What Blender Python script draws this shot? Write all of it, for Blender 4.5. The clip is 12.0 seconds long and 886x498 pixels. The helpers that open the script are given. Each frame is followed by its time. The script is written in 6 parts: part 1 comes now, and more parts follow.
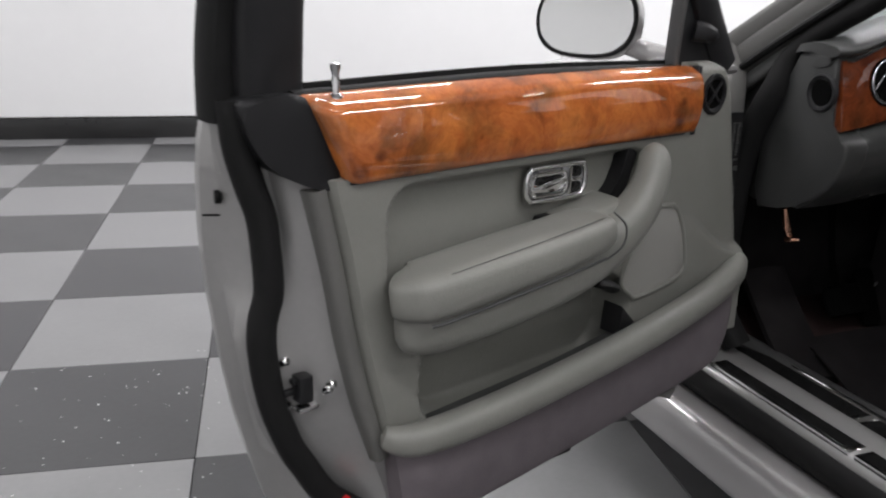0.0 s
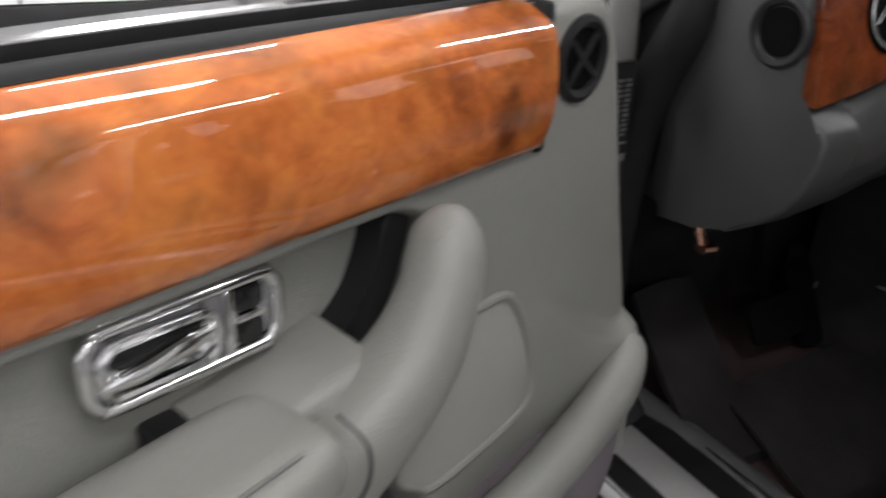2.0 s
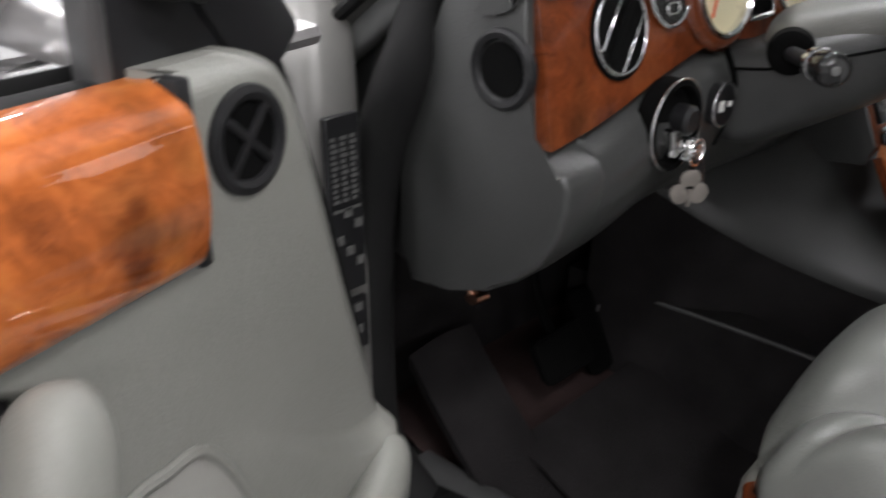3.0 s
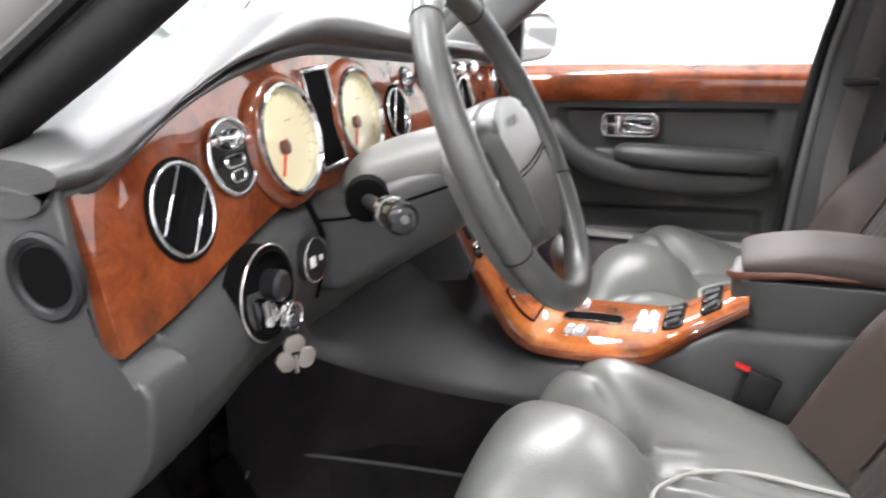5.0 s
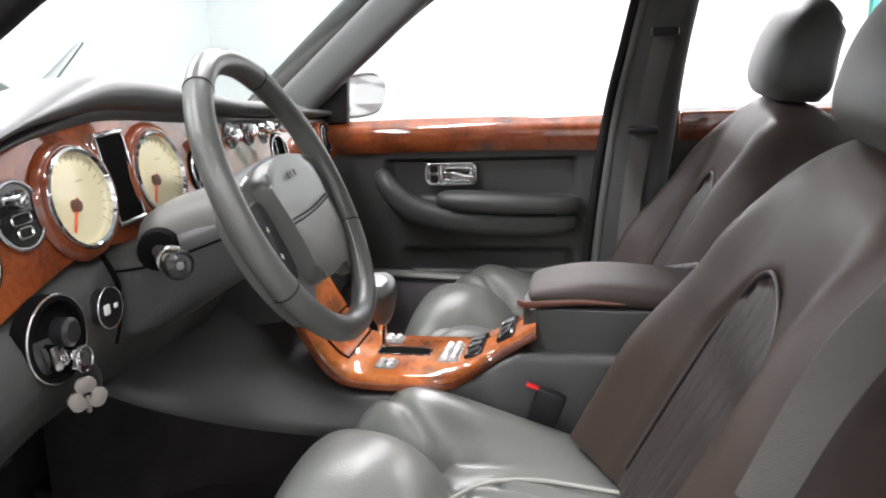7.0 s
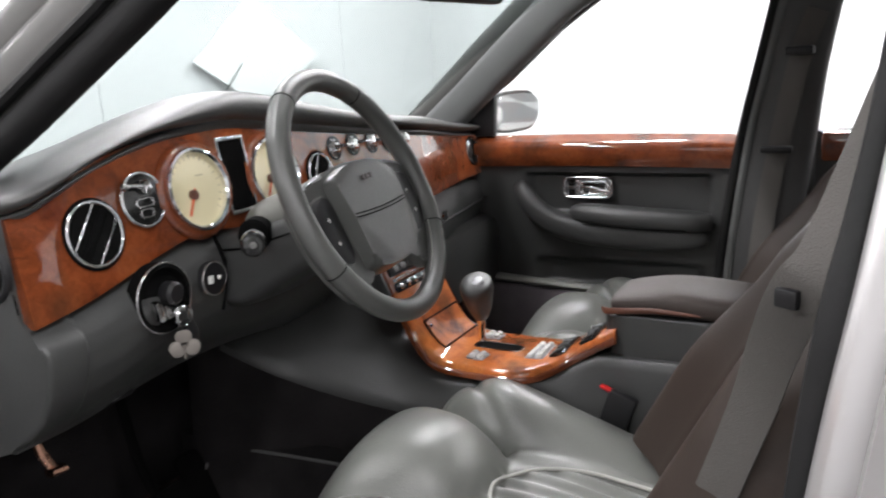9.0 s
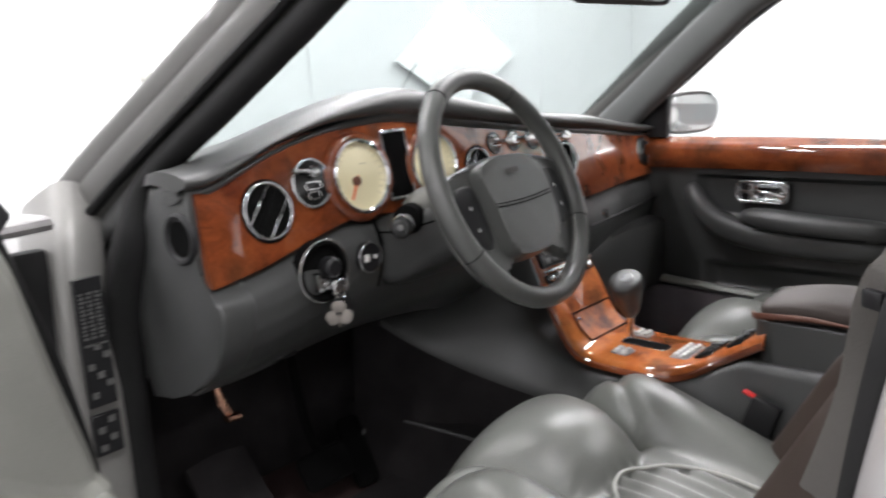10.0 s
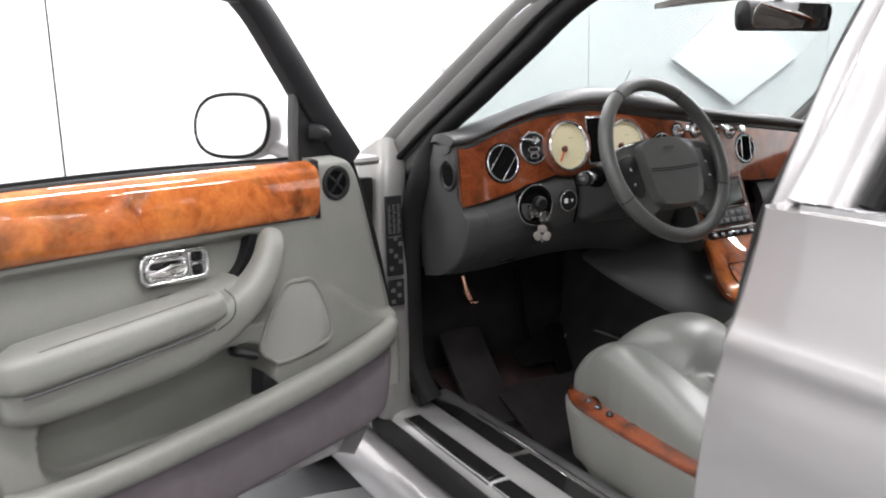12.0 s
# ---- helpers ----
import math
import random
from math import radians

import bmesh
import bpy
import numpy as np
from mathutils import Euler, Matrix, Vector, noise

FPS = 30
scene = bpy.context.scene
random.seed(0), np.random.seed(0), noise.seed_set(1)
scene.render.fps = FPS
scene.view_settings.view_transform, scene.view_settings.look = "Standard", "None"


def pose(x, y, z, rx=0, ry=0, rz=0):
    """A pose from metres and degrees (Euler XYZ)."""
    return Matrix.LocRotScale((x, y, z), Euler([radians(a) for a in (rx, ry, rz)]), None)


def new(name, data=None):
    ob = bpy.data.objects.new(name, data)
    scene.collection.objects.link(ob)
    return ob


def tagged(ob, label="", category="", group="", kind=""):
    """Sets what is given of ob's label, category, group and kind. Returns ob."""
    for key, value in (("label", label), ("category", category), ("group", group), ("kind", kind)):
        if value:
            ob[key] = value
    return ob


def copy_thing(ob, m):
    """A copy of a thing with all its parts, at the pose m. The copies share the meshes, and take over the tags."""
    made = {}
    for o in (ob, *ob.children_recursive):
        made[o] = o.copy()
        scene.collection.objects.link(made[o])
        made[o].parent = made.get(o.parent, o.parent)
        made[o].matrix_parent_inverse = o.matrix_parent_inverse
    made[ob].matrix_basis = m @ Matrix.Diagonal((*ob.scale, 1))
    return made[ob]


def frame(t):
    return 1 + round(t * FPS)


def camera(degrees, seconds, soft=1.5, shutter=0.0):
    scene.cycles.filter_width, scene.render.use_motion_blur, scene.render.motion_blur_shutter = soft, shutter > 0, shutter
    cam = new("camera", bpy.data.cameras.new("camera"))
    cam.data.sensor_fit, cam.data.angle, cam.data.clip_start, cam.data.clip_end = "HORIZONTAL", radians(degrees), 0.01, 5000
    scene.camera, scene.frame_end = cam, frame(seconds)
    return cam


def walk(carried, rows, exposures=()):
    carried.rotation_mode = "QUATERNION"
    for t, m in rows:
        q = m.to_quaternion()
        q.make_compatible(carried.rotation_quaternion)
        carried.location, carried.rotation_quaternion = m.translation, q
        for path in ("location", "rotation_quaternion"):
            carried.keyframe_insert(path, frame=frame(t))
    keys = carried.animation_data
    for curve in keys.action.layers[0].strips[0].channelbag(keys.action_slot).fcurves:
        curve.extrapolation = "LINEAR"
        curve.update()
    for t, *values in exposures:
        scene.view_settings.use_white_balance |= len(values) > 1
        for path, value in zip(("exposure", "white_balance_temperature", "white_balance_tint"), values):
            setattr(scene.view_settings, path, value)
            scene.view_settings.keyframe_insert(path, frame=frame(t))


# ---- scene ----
cam = camera(55.9, 12.0, soft=2.0, shutter=0.5)
PATH = [
    (0.0, -2.110, 0.198, 1.228, 71.69, -1.36, -21.58),
    (0.5, -1.988, 0.449, 1.215, 68.44, -1.35, -21.98),
    (1.0, -1.836, 0.640, 1.211, 65.34, -1.65, -21.14),
    (1.5, -1.674, 0.790, 1.206, 63.42, -1.88, -23.50),
    (2.0, -1.550, 0.880, 1.202, 63.13, -1.64, -29.98),
    (2.5, -1.455, 0.927, 1.201, 63.56, -0.80, -37.69),
    (3.0, -1.379, 0.958, 1.200, 64.68, 0.26, -44.81),
    (3.5, -1.317, 0.980, 1.203, 66.80, 1.26, -52.19),
    (5.5, -1.277, 0.929, 1.238, 73.52, 2.56, -74.27),
    (6.0, -1.293, 0.904, 1.242, 74.59, 2.74, -77.37),
    (6.5, -1.322, 0.864, 1.245, 74.95, 2.79, -79.39),
    (8.5, -1.422, 0.570, 1.244, 77.01, 3.15, -68.58),
    (9.0, -1.410, 0.533, 1.239, 77.20, 3.21, -63.02),
    (9.5, -1.409, 0.492, 1.236, 77.53, 3.06, -57.06),
    (10.0, -1.430, 0.424, 1.236, 77.87, 2.89, -49.36),
    (10.5, -1.494, 0.365, 1.239, 78.06, 2.34, -40.91),
    (11.0, -1.588, 0.225, 1.245, 77.95, 1.76, -35.02),
    (11.5, -1.686, 0.021, 1.252, 77.83, 1.38, -31.48),
    (12.0, -1.768, -0.213, 1.257, 78.02, 1.21, -29.67),
]
walk(cam, [(t, pose(x, y, z, rx, ry, rz)) for t, x, y, z, rx, ry, rz in PATH],
     exposures=[(0.0, -0.35), (0.5, -0.13), (1.0, 0.16), (1.5, 0.12), (2.5, 0.20), (3.5, 1.02), (5.5, 1.65), (6.5, 1.42), (8.5, 0.85), (9.5, 0.78), (10.5, 0.82), (12.0, 0.76)])

# world: a closed showroom, only a trace of grey beyond it
world = bpy.data.worlds.new("world")
world.use_nodes = True
world.node_tree.nodes["Background"].inputs[0].default_value = (0.8, 0.85, 0.9, 1)
world.node_tree.nodes["Background"].inputs[1].default_value = 0.05
scene.world = world

ROOM = pose(0, 0, 0, 0, 0, -10)          # the hall stands a little askew to the car
LAMP_Z = 3.42
LAMPS = [(lx, ly) for ly in (-3.2, -0.6, 2.0, 4.6) for lx in (-4.2, -1.3, 1.6, 4.5)]
for lx, ly in LAMPS:
    lamp = bpy.data.lights.new("tube_light", "AREA")
    lamp.shape, lamp.size, lamp.size_y, lamp.energy = "RECTANGLE", 1.45, 0.16, {4.6: 60, 2.0: 48}.get(ly, 42) * ({-4.2: 1.0, -1.3: 1.15}.get(lx, 1.5) if ly > 4 else {1.6: 1.35, 4.5: 1.8}.get(lx, 0.95))
    lamp.color = (0.985, 0.97, 1.0)
    ob = new("tube_light", lamp)
    ob.matrix_world = ROOM @ pose(lx, ly, LAMP_Z - 0.03)

# ---- materials ----


def material(name):
    m = bpy.data.materials.new(name)
    m.use_nodes = True
    n = m.node_tree.nodes
    n.clear()
    out = n.new("ShaderNodeOutputMaterial")
    bsdf = n.new("ShaderNodeBsdfPrincipled")
    m.node_tree.links.new(bsdf.outputs[0], out.inputs[0])
    return m, n, m.node_tree.links, bsdf


def surface(name, colour, rough=0.5, metal=0.0, vary=0.12, scale=6.0, bump=0.0, bump_scale=300.0, coat=0.0, rough_vary=0.08,
            stain=None, specular=0.5, wrinkle=0.0):
    """A plain material with broad mottling, fine grain and relief."""
    m, n, l, b = material(name)
    co = n.new("ShaderNodeTexCoord")
    broad = n.new("ShaderNodeTexNoise")
    broad.inputs["Scale"].default_value, broad.inputs["Detail"].default_value = scale, 5
    l.new(co.outputs["Object"], broad.inputs["Vector"])
    fine = n.new("ShaderNodeTexNoise")
    fine.inputs["Scale"].default_value, fine.inputs["Detail"].default_value = scale * 14, 3
    l.new(co.outputs["Object"], fine.inputs["Vector"])
    both = n.new("ShaderNodeMath")
    both.operation = "MULTIPLY_ADD"
    l.new(fine.outputs["Fac"], both.inputs[0])
    both.inputs[1].default_value = 0.35
    l.new(broad.outputs["Fac"], both.inputs[2])
    ramp = n.new("ShaderNodeValToRGB")
    ramp.color_ramp.elements[0].position, ramp.color_ramp.elements[1].position = 0.4, 0.95
    dark = [c * (1 - vary) for c in colour]
    ramp.color_ramp.elements[0].color = (*(stain or dark), 1)
    ramp.color_ramp.elements[1].color = (*[min(1, c * (1 + vary)) for c in colour], 1)
    l.new(both.outputs[0], ramp.inputs[0])
    l.new(ramp.outputs[0], b.inputs["Base Color"])
    ro = n.new("ShaderNodeMapRange")
    ro.inputs[3].default_value, ro.inputs[4].default_value = max(0.02, rough - rough_vary), min(1, rough + rough_vary)
    l.new(broad.outputs["Fac"], ro.inputs[0])
    l.new(ro.outputs[0], b.inputs["Roughness"])
    b.inputs["Metallic"].default_value = metal
    b.inputs["Coat Weight"].default_value = coat
    b.inputs["Coat Roughness"].default_value = 0.04
    b.inputs["Specular IOR Level"].default_value = specular
    if bump:
        v = n.new("ShaderNodeTexVoronoi")
        v.inputs["Scale"].default_value = bump_scale
        l.new(co.outputs["Object"], v.inputs["Vector"])
        bu = n.new("ShaderNodeBump")
        bu.inputs["Strength"].default_value, bu.inputs["Distance"].default_value = bump, 0.002
        l.new(v.outputs["Distance"], bu.inputs["Height"])
        if wrinkle:
            wr = n.new("ShaderNodeTexNoise")
            wr.inputs["Scale"].default_value, wr.inputs["Detail"].default_value, wr.inputs["Distortion"].default_value = 22.0, 4, 1.2
            l.new(co.outputs["Object"], wr.inputs["Vector"])
            bw = n.new("ShaderNodeBump")
            bw.inputs["Strength"].default_value, bw.inputs["Distance"].default_value = wrinkle, 0.004
            l.new(wr.outputs["Fac"], bw.inputs["Height"])
            l.new(bw.outputs[0], bu.inputs["Normal"])
        l.new(bu.outputs[0], b.inputs["Normal"])
    return m


def burl(name, light, mid, dark, knots=()):
    """Polished burr walnut: swirling figure, dark eyes and a hard clear lacquer."""
    m, n, l, b = material(name)
    co = n.new("ShaderNodeTexCoord")
    warp = n.new("ShaderNodeTexNoise")
    warp.inputs["Scale"].default_value, warp.inputs["Detail"].default_value = 7.0, 5
    l.new(co.outputs["Object"], warp.inputs["Vector"])
    mix = n.new("ShaderNodeMixRGB")
    mix.inputs[0].default_value = 0.22
    l.new(co.outputs["Object"], mix.inputs[1])
    l.new(warp.outputs["Color"], mix.inputs[2])
    cloud = n.new("ShaderNodeTexNoise")
    cloud.inputs["Scale"].default_value, cloud.inputs["Detail"].default_value, cloud.inputs["Roughness"].default_value = 11.0, 8, 0.68
    cloud.inputs["Distortion"].default_value = 0.5
    l.new(mix.outputs[0], cloud.inputs["Vector"])
    ramp = n.new("ShaderNodeValToRGB")
    e = ramp.color_ramp.elements
    e[0].position, e[0].color = 0.30, (*dark, 1)
    e[1].position, e[1].color = 0.72, (*light, 1)
    k = e.new(0.47)
    k.color = (*mid, 1)
    l.new(cloud.outputs["Fac"], ramp.inputs[0])
    eyes = n.new("ShaderNodeTexVoronoi")
    eyes.inputs["Scale"].default_value = 9.0
    l.new(mix.outputs[0], eyes.inputs["Vector"])
    er = n.new("ShaderNodeValToRGB")
    er.color_ramp.elements[0].position, er.color_ramp.elements[0].color = 0.05, (0.34, 0.2, 0.15, 1)
    er.color_ramp.elements[1].position, er.color_ramp.elements[1].color = 0.2, (1, 1, 1, 1)
    l.new(eyes.outputs["Distance"], er.inputs[0])
    mul = n.new("ShaderNodeMixRGB")
    mul.blend_type = "MULTIPLY"
    mul.inputs[0].default_value = 0.75
    l.new(ramp.outputs[0], mul.inputs[1])
    l.new(er.outputs[0], mul.inputs[2])
    grain = n.new("ShaderNodeTexNoise")
    grain.inputs["Scale"].default_value, grain.inputs["Detail"].default_value = 130, 4
    l.new(mix.outputs[0], grain.inputs["Vector"])
    gr = n.new("ShaderNodeValToRGB")
    gr.color_ramp.elements[0].position, gr.color_ramp.elements[0].color = 0.35, (0.68, 0.62, 0.58, 1)
    gr.color_ramp.elements[1].position, gr.color_ramp.elements[1].color = 0.6, (1, 1, 1, 1)
    l.new(grain.outputs["Fac"], gr.inputs[0])
    mu2 = n.new("ShaderNodeMixRGB")
    mu2.blend_type = "MULTIPLY"
    mu2.inputs[0].default_value = 0.45
    l.new(mul.outputs[0], mu2.inputs[1])
    l.new(gr.outputs[0], mu2.inputs[2])
    patch = n.new("ShaderNodeTexNoise")
    patch.inputs["Scale"].default_value, patch.inputs["Detail"].default_value = 13.0, 3
    l.new(co.outputs["Object"], patch.inputs["Vector"])
    pr = n.new("ShaderNodeValToRGB")
    pr.color_ramp.elements[0].position, pr.color_ramp.elements[0].color = 0.34, (0.42, 0.50, 0.62, 1)
    pr.color_ramp.elements[1].position, pr.color_ramp.elements[1].color = 0.50, (1, 1, 1, 1)
    l.new(patch.outputs["Fac"], pr.inputs[0])
    mu3 = n.new("ShaderNodeMixRGB")
    mu3.blend_type = "MULTIPLY"
    mu3.inputs[0].default_value = 0.9
    l.new(mu2.outputs[0], mu3.inputs[1])
    l.new(pr.outputs[0], mu3.inputs[2])
    last = mu3
    for place, size in knots:
        far = n.new("ShaderNodeVectorMath")
        far.operation = "DISTANCE"
        far.inputs[1].default_value = place
        l.new(co.outputs["Object"], far.inputs[0])
        kr = n.new("ShaderNodeMapRange")
        kr.inputs[1].default_value, kr.inputs[2].default_value = size * 0.3, size * 1.3
        kr.inputs[3].default_value, kr.inputs[4].default_value = 0.85, 0.0
        l.new(far.outputs["Value"], kr.inputs[0])
        km = n.new("ShaderNodeMixRGB")
        km.inputs[2].default_value = (dark[0] * 0.5, dark[1] * 0.4, dark[2] * 0.4, 1)
        l.new(kr.outputs[0], km.inputs[0])
        l.new(last.outputs[0], km.inputs[1])
        last = km
    l.new(last.outputs[0], b.inputs["Base Color"])
    b.inputs["Roughness"].default_value = 0.45
    b.inputs["Specular IOR Level"].default_value = 0.05
    b.inputs["Coat Weight"].default_value, b.inputs["Coat Roughness"].default_value = 1.0, 0.03
    b.inputs["Coat IOR"].default_value = 1.7
    return m


def glass(name, tint, gloss=0.06):
    m = bpy.data.materials.new(name)
    m.use_nodes = True
    n, l = m.node_tree.nodes, m.node_tree.links
    n.clear()
    out, mix = n.new("ShaderNodeOutputMaterial"), n.new("ShaderNodeMixShader")
    tr, gl = n.new("ShaderNodeBsdfTransparent"), n.new("ShaderNodeBsdfGlossy")
    tr.inputs[0].default_value = (*tint, 1)
    gl.inputs["Roughness"].default_value = 0.02
    mix.inputs[0].default_value = gloss
    l.new(tr.outputs[0], mix.inputs[1])
    l.new(gl.outputs[0], mix.inputs[2])
    l.new(mix.outputs[0], out.inputs[0])
    return m


def emitter(name, colour, strength):
    m = bpy.data.materials.new(name)
    m.use_nodes = True
    n, l = m.node_tree.nodes, m.node_tree.links
    n.clear()
    out, em = n.new("ShaderNodeOutputMaterial"), n.new("ShaderNodeEmission")
    em.inputs[0].default_value, em.inputs[1].default_value = (*colour, 1), strength
    l.new(em.outputs[0], out.inputs[0])
    return m


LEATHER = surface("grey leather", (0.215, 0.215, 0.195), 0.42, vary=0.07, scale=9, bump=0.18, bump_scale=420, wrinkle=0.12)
LEATHER_SEAT = surface("seat leather", (0.140, 0.144, 0.132), 0.35, vary=0.06, scale=8, bump=0.16, bump_scale=360, rough_vary=0.03)
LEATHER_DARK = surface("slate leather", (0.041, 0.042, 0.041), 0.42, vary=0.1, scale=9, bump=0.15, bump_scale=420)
LEATHER_TAN = surface("worn leather edge", (0.12, 0.047, 0.03), 0.4, vary=0.15, scale=14)
LEATHER_WHEEL = surface("wheel leather", (0.074, 0.076, 0.072), 0.29, vary=0.05, scale=14, bump=0.15, bump_scale=420, rough_vary=0.025)
LEATHER_DOOR_EDGE = surface("door edge leather", (0.135, 0.134, 0.125), 0.5, vary=0.07, scale=9, bump=0.15, bump_scale=420)
HEADLINING = surface("headlining cloth", (0.52, 0.51, 0.48), 0.9, vary=0.05, scale=9, bump=0.3, bump_scale=700)
LEATHER_SHROUD = surface("shroud leather", (0.16, 0.16, 0.148), 0.42, vary=0.05, scale=9, bump=0.12, bump_scale=420)
# seat panel leather, made darker for the shade under the roof
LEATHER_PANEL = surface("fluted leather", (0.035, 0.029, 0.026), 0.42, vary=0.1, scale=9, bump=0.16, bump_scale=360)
# near-black that paints the shade inside openings that are not cut
VOID = surface("dark opening", (0.004, 0.004, 0.004), 0.9, vary=0.2, scale=30, specular=0.05)
# two darker copies of the silver paint, with shade put into the colour
PAINT_SHADED = surface("shaded silver paint", (0.10, 0.098, 0.093), 0.45, metal=0.3, vary=0.06, scale=6, coat=0.12)
PAINT_HALF_SHADED = surface("half-shaded silver paint", (0.22, 0.215, 0.205), 0.42, metal=0.35, vary=0.08, scale=7, coat=0.2)
# worn brown tint, with the roof's shade darkening the colour too
LEATHER_BACK_SHADED = surface("shaded brown-grey leather", (0.038, 0.028, 0.023), 0.45, vary=0.12, scale=7, bump=0.08, bump_scale=360, specular=0.32)
GLOSS_BLACK = surface("gloss black", (0.012, 0.012, 0.012), 0.10, vary=0.15, scale=20, rough_vary=0.03)
PEWTER = surface("worn pewter", (0.22, 0.20, 0.18), 0.42, metal=0.5, vary=0.15, scale=60)
PIPING = surface("pale piping", (0.36, 0.36, 0.33), 0.45, vary=0.05)
STITCH = surface("pale thread", (0.45, 0.45, 0.42), 0.7, vary=0.1)
CLOTH = surface("speaker cloth", (0.275, 0.27, 0.25), 0.85, vary=0.06, bump=0.4, bump_scale=900)
LOWER_CARPET = surface("mauve grey carpet", (0.15, 0.13, 0.14), 0.95, vary=0.14, scale=20, bump=0.5, bump_scale=700)
CARPET = surface("black carpet", (0.018, 0.0165, 0.017), 0.97, vary=0.3, scale=16, bump=0.6, bump_scale=500, specular=0.1)
CARPET_BROWN = surface("dark brown carpet", (0.036, 0.023, 0.022), 0.95, vary=0.35, scale=9, bump=0.6, bump_scale=500, specular=0.15)
PAINT = surface("silver paint", (0.40, 0.39, 0.385), 0.34, metal=0.55, vary=0.03, scale=2, coat=0.9, rough_vary=0.03)
PAINT_JAMB = surface("door jamb paint", (0.40, 0.395, 0.385), 0.36, metal=0.45, vary=0.08, scale=7, coat=0.4)
RUBBER = surface("black rubber", (0.010, 0.010, 0.010), 0.7, vary=0.25, scale=30, specular=0.2)
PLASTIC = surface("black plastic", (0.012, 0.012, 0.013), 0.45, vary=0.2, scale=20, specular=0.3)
TRIM_GREY = surface("pillar trim", (0.088, 0.09, 0.088), 0.6, vary=0.06, scale=12)
LEATHER_ARM = surface("worn armrest leather", (0.042, 0.032, 0.028), 0.58, vary=0.16, scale=10, bump=0.16, bump_scale=360, specular=0.3)
SATIN = surface("satin silver", (0.36, 0.36, 0.37), 0.28, metal=0.6, vary=0.06, scale=30, rough_vary=0.04)
TRIM_DARK = surface("dark grey trim", (0.055, 0.055, 0.055), 0.5, vary=0.1, scale=15)
CHROME = surface("chrome", (0.82, 0.82, 0.82), 0.09, metal=1.0, vary=0.05, scale=12, rough_vary=0.04)
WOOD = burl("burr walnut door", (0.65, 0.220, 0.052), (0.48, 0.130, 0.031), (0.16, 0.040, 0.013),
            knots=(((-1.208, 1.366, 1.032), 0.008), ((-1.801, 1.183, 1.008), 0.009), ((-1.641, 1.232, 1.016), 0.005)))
# same walnut, coloured darker for shade and the dim cabin it reflects
WOOD_SHADED = burl("burr walnut shaded", (0.26, 0.072, 0.022), (0.18, 0.042, 0.013), (0.06, 0.016, 0.007))
DIAL_MARK = surface("dial print", (0.50, 0.44, 0.27), 0.5, vary=0.1)
DIAL = surface("cream dial", (0.80, 0.72, 0.46), 0.5, vary=0.03, scale=10, coat=0.8)
NEEDLE = surface("orange needle", (0.75, 0.10, 0.02), 0.4, vary=0.05)
RED = surface("red plastic", (0.55, 0.01, 0.012), 0.35, vary=0.08)
WHITE_WALL = surface("white wall panel", (0.78, 0.78, 0.78), 0.5, vary=0.025, scale=0.7, rough_vary=0.05)
BLACK_BASE = surface("black baseboard", (0.02, 0.02, 0.02), 0.3, vary=0.25, scale=5)
CEILING = surface("white ceiling", (0.75, 0.75, 0.74), 0.8, vary=0.03, scale=1.5)
TILE_LIGHT = surface("light floor tile", (0.208, 0.208, 0.210), 0.38, vary=0.1, scale=3.5, bump=0.06, bump_scale=160)
TILE_DARK = surface("dark floor tile", (0.046, 0.046, 0.048), 0.34, vary=0.2, scale=3.5, bump=0.06, bump_scale=160)
SIGN = surface("white board", (0.93, 0.93, 0.93), 0.5, vary=0.02, scale=2)
MIRROR = surface("mirror glass", (0.9, 0.91, 0.9), 0.02, metal=1.0, vary=0.01, rough_vary=0.0)
WINDSCREEN = glass("green windscreen", (0.640, 0.676, 0.672))
CLEAR = glass("window glass", (0.95, 0.965, 0.96))
TYRE = surface("tyre rubber", (0.02, 0.02, 0.02), 0.8, vary=0.2, scale=15)
ALLOY = surface("alloy", (0.6, 0.6, 0.6), 0.3, metal=1.0, vary=0.06, scale=8)
COPPER = surface("pedal metal", (0.75, 0.42, 0.3), 0.25, metal=1.0, vary=0.1, scale=20)
BELT = surface("belt webbing", (0.088, 0.082, 0.076), 0.8, vary=0.06, bump=0.4, bump_scale=600)
# pale colour holds the bright reflections of the chrome buttons
BUTTON = surface("chrome with painted shine", (0.72, 0.72, 0.70), 0.28, metal=0.35, vary=0.05)
PAPER_WHITE = surface("label white", (0.7, 0.7, 0.68), 0.5, vary=0.04)
PAPER_GREY = surface("label print", (0.10, 0.10, 0.097), 0.5, vary=0.1)
TUBE_GLOW = emitter("tube glow", (1.0, 0.98, 0.96), 6.0)
YELLOW = surface("yellow plastic", (0.75, 0.6, 0.02), 0.5, vary=0.06)
TEAL = surface("teal steel", (0.05, 0.26, 0.23), 0.5, vary=0.06)

# ---- shape helpers ----


def mesh_of(name, bm, mat, angle=38):
    me = bpy.data.meshes.new(name)
    bmesh.ops.recalc_face_normals(bm, faces=bm.faces)
    bm.to_mesh(me)
    bm.free()
    me.polygons.foreach_set("use_smooth", [True] * len(me.polygons))
    me.set_sharp_from_angle(angle=radians(angle))
    me.materials.append(mat)
    return me


def part(name, bm, mat, parent=None, label="", angle=38):
    ob = new(name, mesh_of(name, bm, mat, angle))
    if parent is not None:
        # a thing has parts and sub-parts, and nothing below those
        if parent.parent is not None and parent.parent.parent is not None:
            parent = parent.parent
        ob.parent = parent
    if label:
        ob["label"] = label
    return ob


def moved(bm, m):
    bmesh.ops.transform(bm, matrix=m, verts=bm.verts)
    return bm


